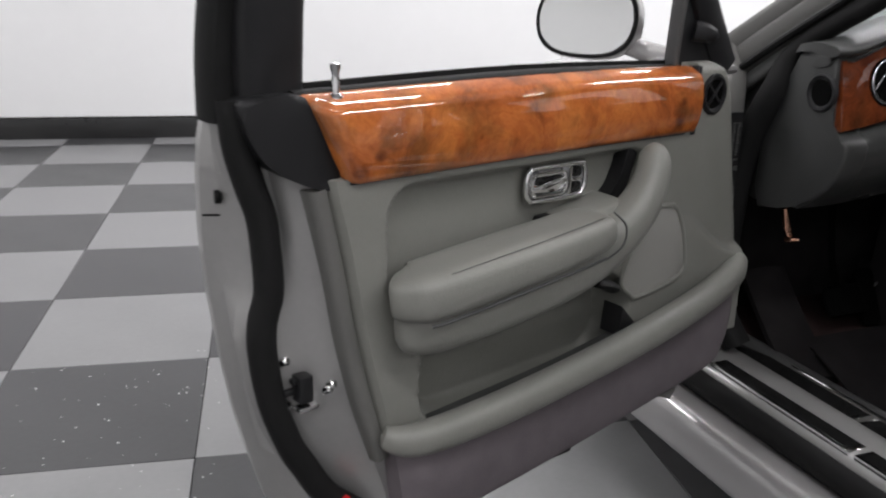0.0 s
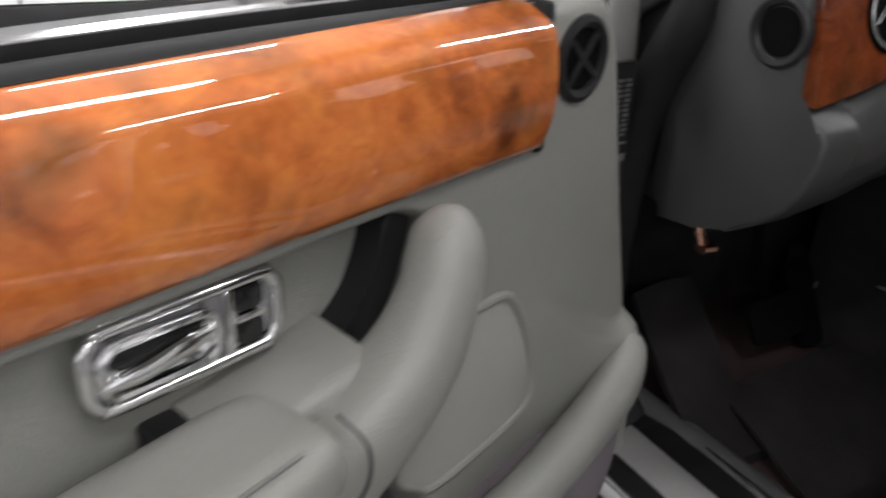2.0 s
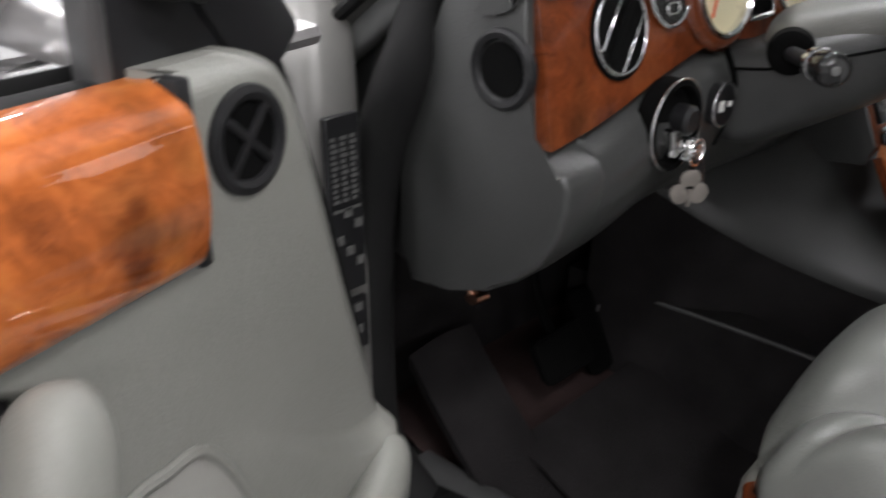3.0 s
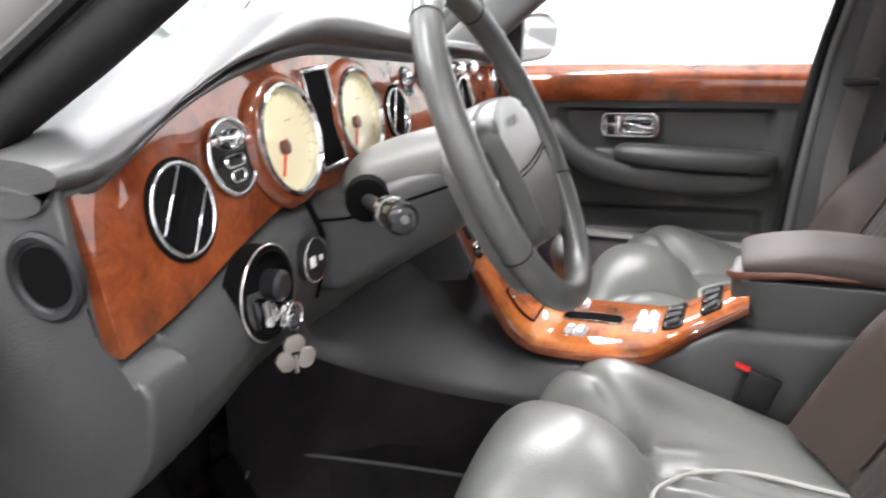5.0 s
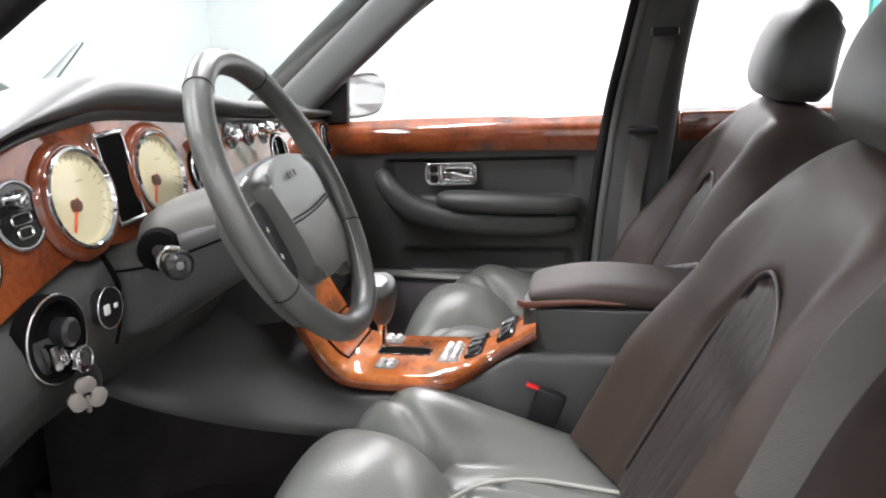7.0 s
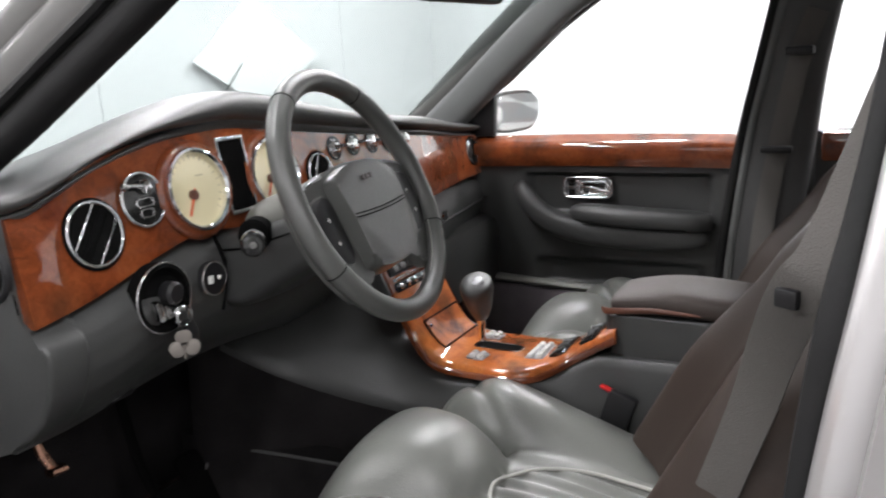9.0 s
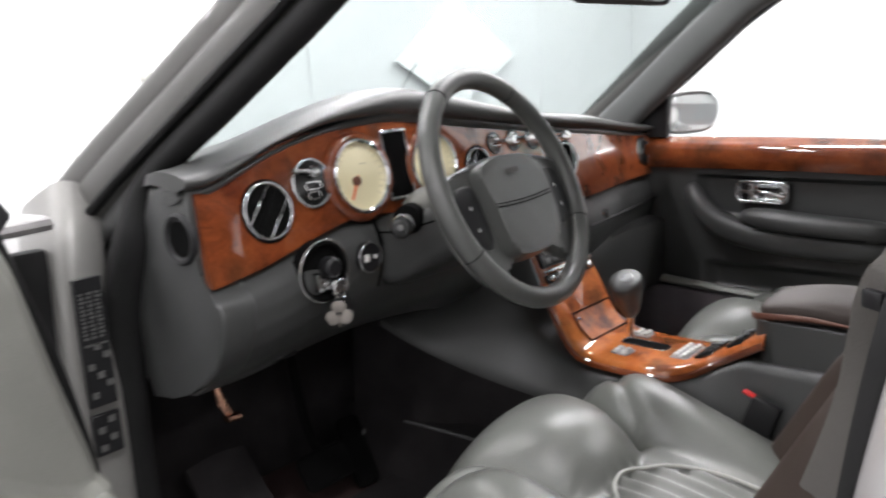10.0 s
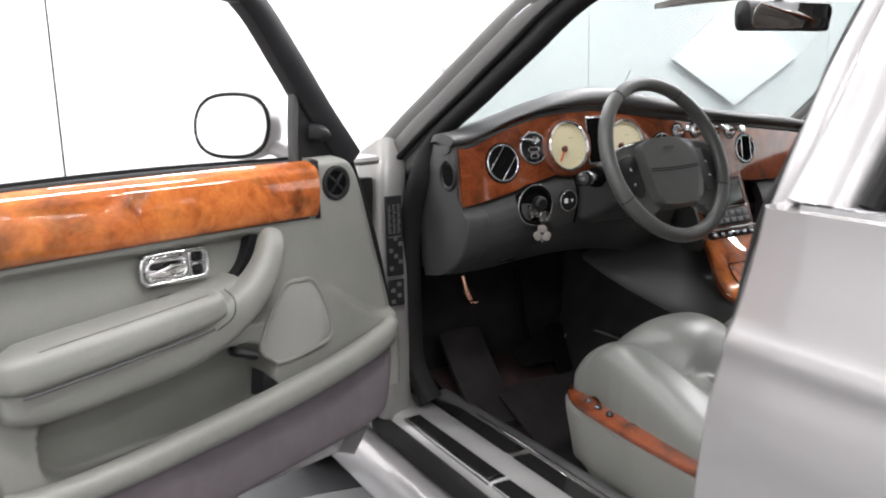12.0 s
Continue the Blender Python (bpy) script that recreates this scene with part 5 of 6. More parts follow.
half = [(0.0, 0.054), (0.06, 0.050), (0.12, 0.040), (0.168, 0.026), (0.176, 0.0), (0.172, -0.045), (0.160, -0.080), (0.140, -0.112), (0.112, -0.140), (0.098, -0.136), (0.088, -0.120), (0.060, -0.108)]
plate = half + [(-a, b) for a, b in half[:0:-1]]
part("spoke_plate", prism(outline(plate, 3), -0.030, -0.004, lambda a, b, c: WM @ Vector((a, b, c - 0.005 * (1 - min(1.0, abs(a) / 0.17)))), 0.007, 3), LEATHER_WHEEL, wheel, "broad grey spokes")
pad_half = [(0.0, 0.052), (0.045, 0.049), (0.088, 0.036), (0.095, 0.016), (0.092, -0.030), (0.086, -0.080), (0.078, -0.102), (0.05, -0.113)]
pad_o = pad_half + [(0.0, -0.116)] + [(-a, b) for a, b in pad_half[:0:-1]]
part("airbag_pad", prism(outline(pad_o), -0.02, 0.010, lambda a, b, c: WM @ Vector((a * (1 - 0.07 * step(-0.02, 0.01, c)), b * (1 - 0.05 * step(-0.02, 0.01, c)) - 0.001, c + 0.007 * (1 - (b + 0.03) ** 2 / 0.008))), 0.009, 4), LEATHER_WHEEL, wheel, "padded hub with a seam")
for off in (0.0, 0.005):
    part("pad_seam", sweep([WM @ Vector((x, -0.024 - off - 0.003 * (1 - (x / 0.08) ** 2), 0.0166)) for x in (-0.080, -0.04, 0, 0.04, 0.080)], 0.0009, 0.0009, up=(0, -1, 0.4), n=6), VOID, wheel)
for s in (-1, 1):
    pod_o = [(s * 0.104, 0.012), (s * 0.148, 0.010), (s * 0.160, -0.020), (s * 0.152, -0.052), (s * 0.136, -0.078), (s * 0.110, -0.084), (s * 0.101, -0.062), (s * 0.101, -0.025)]
    pod = part("switch_pod", prism(outline(pod_o, 3), -0.010, 0.0005, lambda a, b, c: WM @ Vector((a, b, c)), 0.0025, 2), PLASTIC, wheel, "black switch panel on the spoke")
    part("pod_rim", sweep([WM @ Vector((a, b, -0.0015)) for a, b in pod_o], 0.0016, 0.0016, up=(0, -0.9, 0.4), n=6, closed=True, steps=4), LEATHER_WHEEL, pod)
    for yy in (-0.018, -0.052):
        part("switch_mark", join(moved(box(-0.0035, 0.0035, -0.0007, 0.0007, 0, 0.0008, 0), WM @ pose(s * 0.128, yy, 0.0016)), moved(box(-0.0007, 0.0007, -0.0035, 0.0035, 0, 0.0008, 0), WM @ pose(s * 0.128, yy, 0.0018))), PAPER_WHITE, pod)
    part("spoke_edge", sweep([WM @ Vector((s * a, b, -0.006)) for a, b in ((0.086, 0.043), (0.12, 0.038), (0.150, 0.031), (0.168, 0.024))], 0.0022, 0.0022, up=(0, -0.9, 0.4), n=8), SATIN, wheel)
    for a in (57, -27):
        part("rim_joint", ringed(0.0166, 0.0011, 20, WM @ pose(0.1834 * s * math.cos(radians(a)), 0.1834 * math.sin(radians(a)), 0) @ pose(0, 0, 0, 0, 0, (a if s > 0 else 180 - a)) @ pose(0, 0, 0, 90, 0, 0), 6), RUBBER, wheel)
    # stitches where the leather closes on the inside of the rim
    part("rim_stitching", join(*[moved(box(-0.0006, 0.0006, -0.0022, 0.0022, -0.0006, 0.0006, 0), WM @ pose(s * 0.1672 * math.cos(radians(k)), 0.1672 * math.sin(radians(k)), 0.004, 0, 0, (k if s > 0 else 180 - k) + 20)) for k in range(-62, -26, 2)]), STITCH, wheel)
part("emblem", join(*[moved(box(-0.003, 0.003, -0.0045, 0.0045, 0.0, 0.0012, 0.001, 1), WM @ pose(x, 0.022, 0.0142)) for x in (-0.012, 0.0, 0.012)]), LEATHER_PANEL, wheel)

# passenger side: lower pad and glovebox
part("glovebox", sheet(lambda s, t: Vector((0.24 + 0.50 * s, face_y(0.24 + 0.5 * s) - 0.03 * math.sin(math.pi * t) + 0.01, 0.918 - 0.145 * t - 0.006 * math.exp(-((t - 0.42) / 0.03) ** 2))), 20, 20, (0, 0.03, 0)), LEATHER_DARK, dash, "slate leather glovebox lid")
part("glovebox_seam", sweep([(0.25, 1.435, 0.858), (0.5, 1.47, 0.857), (0.73, 1.51, 0.852)], 0.004, 0.002, n=6), RUBBER, dash)
part("glovebox_lock", lathe([(0.0005, 0), (0.012, 0), (0.011, 0.006), (0.0005, 0.007)], 18, pose(0.285, 1.415, 0.885) @ FM), CHROME, dash)
part("lower_dash", box(0.2, 0.78, 1.48, 1.75, 0.60, 0.80, 0.03), LEATHER_DARK, dash)

# pedals
def pedal_pad(w, h, m, mat):
    return prism(rounded(w, h, 0.014), -0.008, 0.004, lambda a, b, c: m @ Vector((a, b, c)), 0.003, 2), sweep([m @ Vector((a, b, 0.004)) for a, b in rounded(w - 0.008, h - 0.008, 0.012, 3)], 0.0022, 0.0022, up=(0, -0.8, 0.6), n=6, closed=True, steps=2)


bp_m = pose(-0.430, 1.640, 0.470, 58, 0, 0)
face, rim = pedal_pad(0.125, 0.075, bp_m, RUBBER)
# pedals take the near-black too, for the footwell's shade
pedal = part("brake_pedal", face, VOID, car, "black rubber brake pedal with a worn edge")
part("pedal_edge", rim, VOID, pedal)
part("pedal_arm", sweep([(-0.43, 1.652, 0.475), (-0.43, 1.70, 0.55), (-0.43, 1.73, 0.70)], 0.010, 0.008, n=10), VOID, pedal)
face, rim = pedal_pad(0.055, 0.15, pose(-0.325, 1.665, 0.455, 62, 0, -6), RUBBER)
throttle = part("accelerator", face, VOID, car, "black accelerator pedal")
part("pedal_edge", rim, VOID, throttle)
rest = part("foot_rest", sheet(lambda s, t: Vector((-0.695 + 0.13 * s, 1.50 + 0.22 * t, 0.345 + 0.20 * t ** 1.3 + 0.008 * math.sin(math.pi * s))), 8, 10, (0, 0, -0.02)), CARPET, car, "dark carpeted foot rest")
part("parking_brake", join(sweep([(-0.655, 1.66, 0.72), (-0.648, 1.652, 0.68), (-0.636, 1.648, 0.652)], 0.006, 0.008, n=10), sweep([(-0.645, 1.646, 0.648), (-0.62, 1.646, 0.645)], 0.012, 0.008, n=10, steps=3)), COPPER, car, "bare metal release lever under the dash")

# ---- centre console ----
CL, CR = -0.075, 0.185           # width of the veneered top


def side_edge(y):
    """Half width and height of the line where the console's leather meets the carpet."""
    return (curve(y, [0.44, 0.9, 1.1, 1.37, 1.52, 1.66], [0.098, 0.10, 0.150, 0.205, 0.30, 0.34]), curve(y, [0.44, 0.9, 1.1, 1.37, 1.52, 1.66], [0.50, 0.54, 0.572, 0.612, 0.69, 0.76]))


def tunnel(s, t):
    y = 1.62 - 1.18 * t
    zt = curve(y, [0.44, 0.90, 0.98, 1.05, 1.15, 1.27, 1.36, 1.42, 1.50, 1.62], [0.70, 0.70, 0.690, 0.655, 0.646, 0.650, 0.70, 0.78, 0.82, 0.82])
    wb, zb = side_edge(y)
    a = 2 * s - 1
    k = max(0.0, (abs(a) - 0.62) / 0.38)
    top = min(curve(y, [0.44, 0.93, 1.01, 1.07, 1.12, 1.3, 1.62], [0.072, 0.074, 0.082, 0.118, 0.138, 0.138, 0.12]), wb)
    x = a / 0.62 * top if k <= 0 else math.copysign(top + (wb - top) * k ** 0.8, a)
    return Vector((0.055 + x, y, zt - (zt - zb) * k ** 1.15))


console = part("centre_console", sheet(tunnel, 44, 50, (0, 0, -0.015)), LEATHER_DARK, car, "slate leather centre console with a walnut top", 50)


def tunnel_carpet(s, t):
    y = 1.70 - 1.26 * t
    wb, zb = side_edge(y)
    a = 2 * s - 1
    k = max(0.0, (abs(a) - 0.5) / 0.5)
    return Vector((0.055 + math.copysign((wb - 0.008) * min(1, abs(a) * 2) + 0.03 * k, a), y, zb - 0.004 - (zb - 0.32) * k))


part("tunnel_carpet", sheet(tunnel_carpet, 30, 30, (0, 0, -0.01)), CARPET, console)


# veneered top: down steeply from the dash, level round the gear gate, up to the armrest
TRAY = smooth_path([(1.345, 0.805, -0.080, 0.120), (1.322, 0.766, -0.083, 0.118), (1.302, 0.731, -0.085, 0.117), (1.284, 0.706, -0.086, 0.116), (1.262, 0.689, -0.087, 0.116), (1.225, 0.681, -0.088, 0.115), (1.16, 0.679, -0.089, 0.114), (1.10, 0.679, -0.087, 0.112), (1.066, 0.681, -0.074, 0.110), (1.040, 0.687, -0.048, 0.107), (1.012, 0.702, -0.026, 0.104), (0.975, 0.724, -0.016, 0.102), (0.930, 0.750, -0.010, 0.100)], 5)


def tray_z(y):
    return lerp(-y, [-q[0] for q in TRAY], [q[1] for q in TRAY])


def tray_pose(x, y, lift=0.0):
    """A place on the veneered top, turned to its slope."""
    slope = math.degrees(math.atan2(tray_z(y + 0.006) - tray_z(y - 0.006), 0.012))
    return pose(x, y, tray_z(y), slope, 0, 0) @ pose(0, 0, lift)


def tray_ring(q):
    y, z, a, b = q
    cut = [(a, z - 0.024), (a - 0.001, z - 0.012), (a + 0.003, z - 0.004), (a + 0.010, z), ((a + b) / 2, z + 0.001), (b - 0.010, z), (b - 0.003, z - 0.004), (b + 0.001, z - 0.012), (b, z - 0.024)]
    return [Vector((x, y, h)) for x, h in cut]


part("veneer_tray", rings([tray_ring(q) for q in TRAY]), WOOD, console, "orange burr walnut console top", 60)
for s, k in ((-1, 2), (1, 3)):
    part("tray_edge", sweep([(TRAY[i][k] + s * 0.001, TRAY[i][0], TRAY[i][1] - 0.020) for i in range(0, len(TRAY), 5)], 0.004, 0.007, n=8), WOOD_SHADED, console, "walnut edge darkened for shade")
# lid of the ashtray, gear lever in its gate, switches
lid = part("ashtray_lid", sheet(lambda s, t: tray_pose(-0.036 + 0.138 * s, 1.304 - 0.042 * t, 0.0030) @ Vector((0, 0, 0.001 * math.sin(math.pi * t))), 8, 10, (0, 0.002, -0.003)), WOOD, console, "walnut ashtray lid")
groove = [(-0.038, 1.306), (0.104, 1.306), (0.104, 1.260), (-0.038, 1.260)]
for (xa, ya), (xb, yb) in zip(groove, groove[1:] + groove[:1]):
    part("lid_groove", sweep([tray_pose(xa + (xb - xa) * k / 5, ya + (yb - ya) * k / 5, 0.0012) @ Vector((0, 0, 0)) for k in range(6)], 0.0016, 0.0016, n=6, steps=1), VOID, lid)
part("lid_stud", lathe([(0.0005, 0), (0.004, 0), (0.003, 0.003), (0.0005, 0.0035)], 12, tray_pose(-0.030, 1.298, 0.004)), CHROME, lid)
gate = part("gear_gate", prism(rounded(0.032, 0.094, 0.007), -0.002, 0.0025, lambda a, b, c: tray_pose(0.022, 1.172) @ Vector((a, b, c)), 0.001, 1), VOID, console, "black gear gate in the walnut")
part("gate_trim", sweep([tray_pose(0.022, 1.172) @ Vector((a, b, 0.002)) for a, b in rounded(0.035, 0.097, 0.008, 3)], 0.0016, 0.0016, n=6, closed=True, steps=1), CHROME, gate)
gear = part("gear_lever", sweep([(0.040, 1.217, 0.735), (0.031, 1.214, 0.752), (0.018, 1.211, 0.780), (0.006, 1.208, 0.803), (0.000, 1.207, 0.815), (-0.002, 1.206, 0.820)], [0.015, 0.023, 0.032, 0.036, 0.032, 0.015], [0.015, 0.022, 0.029, 0.032, 0.028, 0.012], up=(0, 1, 0), n=24), LEATHER_DARK, console, "grey leather gear lever knob")
part("gear_stem", sweep([(0.052, 1.222, 0.680), (0.047, 1.220, 0.70), (0.040, 1.217, 0.738)], [0.011, 0.008, 0.009], [0.011, 0.008, 0.009], up=(0, 1, 0), n=12), CHROME, gear)
part("gear_cap", lathe([(0.0005, 0), (0.016, 0), (0.013, 0.003), (0.0005, 0.0045)], 22, pose(-0.001, 1.206, 0.818, 0, -22, 0)), SATIN, gear)


def cluster(name, cx, cy, nx, ny, d, r):
    """Chrome push buttons set close together in a pale plate."""
    base_m = tray_pose(cx, cy)
    plate = part(name, prism(rounded(nx * d + 0.004, ny * d + 0.004, 0.005), -0.002, 0.0022, lambda a, b, c: base_m @ Vector((a, b, c)), 0.001, 1), SATIN, console, "chrome buttons on the console")
    for i in range(nx):
        for j in range(ny):
            part("chrome_button", lathe([(0.0005, 0.0), (r, 0.0), (r, 0.004), (r * 0.7, 0.0065), (0.0005, 0.0072)], 14, base_m @ pose((i - (nx - 1) / 2) * d, (j - (ny - 1) / 2) * d, 0.002)), BUTTON, plate)


cluster("seat_buttons", -0.040, 1.190, 2, 2, 0.0165, 0.0068)
cluster("mirror_buttons", 0.078, 1.206, 2, 2, 0.0165, 0.0068)
cluster("memory_buttons", 0.022, 1.084, 5, 2, 0.0165, 0.0066)
for cx, cy in ((0.036, 1.040), (0.042, 0.983)):
    sm = tray_pose(cx, cy, 0.002)
    sw = part("window_switch", prism(rounded(0.098, 0.036, 0.006), -0.004, 0.003, lambda a, b, c: sm @ Vector((a, b, c)), 0.0015, 2), GLOSS_BLACK, console, "black window switches with chrome rockers")
    for i in range(3):
        part("switch_rocker", moved(box(-0.010, 0.010, -0.012, 0.012, 0.002, 0.0065, 0.002), sm @ pose(-0.030 + 0.030 * i, 0, 0, 8 * (i - 1), 0, 0)), PLASTIC, sw)
        part("rocker_edge", moved(box(-0.010, 0.010, 0.0095, 0.0125, 0.004, 0.0075, 0.001), sm @ pose(-0.030 + 0.030 * i, 0, 0, 8 * (i - 1), 0, 0)), CHROME, sw)

# centre stack: walnut face leaning back, screen, radio, row of round keys
FACE = pose(0.018, 1.372, 0.868, 66, 0, 0)
stack = part("centre_panel", prism([(1.47, 0.975), (1.417, 0.968), (1.345, 0.800), (1.36, 0.775), (1.47, 0.77)], -0.102, 0.102, lambda y, z, c: Vector((c + 0.018, y, z)), 0.008, 3), WOOD_SHADED, dash, "walnut centre panel with a dark screen")
part("leather_cheek", prism([(1.47, 0.972), (1.420, 0.962), (1.348, 0.802), (1.358, 0.772), (1.47, 0.76)], -0.108, -0.098, lambda y, z, c: Vector((c + 0.018, y, z)), 0.003, 2), LEATHER_DARK, stack, "slate leather cheek")
scr = part("stack_screen", moved(box(-0.078, 0.078, 0.012, 0.088, -0.004, 0.005, 0.003), FACE), GLOSS_BLACK, stack, "dark screen")
part("screen_trim", sweep([FACE @ Vector((a, b + 0.050, 0.004)) for a, b in rounded(0.164, 0.084, 0.008, 3)], 0.0022, 0.0022, up=(0, -0.9, 0.4), n=8, closed=True, steps=1), CHROME, scr)
radio = part("stack_radio", moved(box(-0.086, 0.086, -0.040, 0.004, -0.004, 0.005, 0.003), FACE), PLASTIC, stack, "black radio with small keys")
for i in range(6):
    for j in range(2):
        part("radio_key", moved(box(-0.010, 0.010, -0.006, 0.006, 0.004, 0.0075, 0.0015), FACE @ pose(-0.065 + 0.026 * i, -0.028 + 0.019 * j, 0)), TRIM_DARK, radio)
part("stack_bar", sweep([FACE @ Vector((a, -0.048, 0.006)) for a in (-0.088, 0.0, 0.088)], 0.003, 0.003, n=8), CHROME, stack)
row = part("key_row", moved(box(-0.086, 0.086, -0.074, -0.054, -0.003, 0.004, 0.003), FACE), GLOSS_BLACK, stack)
for i in range(6):
    part("stack_key", lathe([(0.0005, 0), (0.0062, 0), (0.006, 0.004), (0.004, 0.006), (0.0005, 0.0062)], 16, FACE @ pose(-0.070 + 0.028 * i, -0.064, 0.003)), CHROME, row)

# armrest box
part("console_armrest", sweep([(0.076, 0.940, 0.782), (0.076, 0.918, 0.789), (0.075, 0.84, 0.798), (0.074, 0.74, 0.793), (0.072, 0.62, 0.777), (0.070, 0.48, 0.754)], [0.072, 0.080, 0.084, 0.085, 0.087, 0.085], [0.018, 0.022, 0.024, 0.024, 0.024, 0.022], n=30, power=3.6, round_ends=24), LEATHER_ARM, console, "padded leather armrest with a worn brown edge")
part("armrest_edge", sweep([(0.030, 0.963, 0.775), (0.006, 0.950, 0.779), (-0.004, 0.922, 0.784), (-0.0085, 0.86, 0.790), (-0.0085, 0.80, 0.788), (-0.006, 0.76, 0.786)], [0.003, 0.003, 0.003, 0.003, 0.0025, 0.001], [0.006, 0.006, 0.006, 0.005, 0.003, 0.001], n=10), LEATHER_TAN, console)
box_plan = [(-0.003, 0.46), (-0.007, 0.70), (-0.007, 0.90), (0.002, 0.935), (0.024, 0.955), (0.076, 0.960), (0.128, 0.955), (0.150, 0.935), (0.158, 0.90), (0.158, 0.46)]
part("armrest_box", prism(box_plan, 0.0, 1.0, lambda x, y, c: Vector((x, y, 0.60 + c * (curve(y, [0.46, 0.74, 0.84, 0.96], [0.742, 0.780, 0.784, 0.770]) - 0.60))), 0.006, 3), LEATHER_DARK, console)
part("armrest_hinge", moved(box(-0.006, 0.006, -0.05, 0.05, -0.004, 0.004, 0.002), pose(0.146, 0.70, 0.806, -8, 0, 0)), SATIN, console, "bright metal armrest catch")
buckle = part("belt_buckle", moved(box(-0.010, 0.010, -0.026, 0.026, -0.04, 0.026, 0.006), pose(-0.062, 0.908, 0.626, 20, 0, 0)), PLASTIC, car, "black seat-belt buckle")
part("release_button", moved(box(-0.007, 0.007, -0.024, 0.028, 0.0, 0.005, 0.002), pose(-0.062, 0.917, 0.650, 20, 0, 0)), RED, buckle, "red release button")


# ---- front seats ----
def cushion_h(x, y):
    """Height over the seat's plan: a front roll and two side bolsters round a sunken fluted insert."""
    def arc(v, p=2.0):
        return max(0.0, 1 - min(1.0, abs(v)) ** p) ** (1 / p)
    ax = abs(x)
    wf = curve(y, [0.0, 0.33, 0.36, 0.45, 0.525, 0.60], [0.11, 0.115, 0.122, 0.160, 0.190, 0.195])
    lobe = 0.50 + 0.178 * arc(x / (wf + 0.010), 2.2) * arc((y - 0.455) / (0.135 if y < 0.455 else 0.128), 2.1 if y < 0.455 else 2.8)
    cb, wb = curve(y, [0.0, 0.30, 0.42, 0.54, 0.60], [0.206, 0.208, 0.214, 0.220, 0.220]), curve(y, [0.0, 0.30, 0.42, 0.54, 0.60], [0.082, 0.082, 0.075, 0.066, 0.064])
    bol = 0.50 + 0.174 * curve(y, [0.0, 0.10, 0.27, 0.40, 0.47, 0.62], [0.30, 0.36, 0.70, 0.95, 1.0, 1.0]) * arc((ax - cb) / wb, 2.1 if ax < cb else 3.4) * arc(max(0.0, (y - 0.36) / 0.186), 2.6)
    well = 0.583 - 0.035 * step(0.30, 0.05, y) - 0.10 * step(0.34, 0.44, y) - 0.2 * step(0.145, 0.20, ax) + 0.0045 * math.cos(x * 190) * step(0.125, 0.11, math.hypot(ax, max(0.0, y - 0.20) * 0.8))
    k = 0.013
    top = max(lobe, bol, well)
    line = ((0.275, 0.500), (0.225, 0.462), (0.180, 0.420), (0.152, 0.385))
    far = 1.0
    for (xa, ya), (xb, yb) in zip(line, line[1:]):
        t = max(0.0, min(1.0, ((ax - xa) * (xb - xa) + (y - ya) * (yb - ya)) / ((xb - xa) ** 2 + (yb - ya) ** 2)))
        far = min(far, math.hypot(ax - xa - t * (xb - xa), y - ya - t * (yb - ya)))
    crease = 0.010 * math.exp(-(far / 0.010) ** 2) + 0.005 * math.exp(-(far / 0.030) ** 2)
    return top + k * math.log(sum(math.exp((v - top) / k) for v in (lobe, bol, well))) * 0.6 - crease


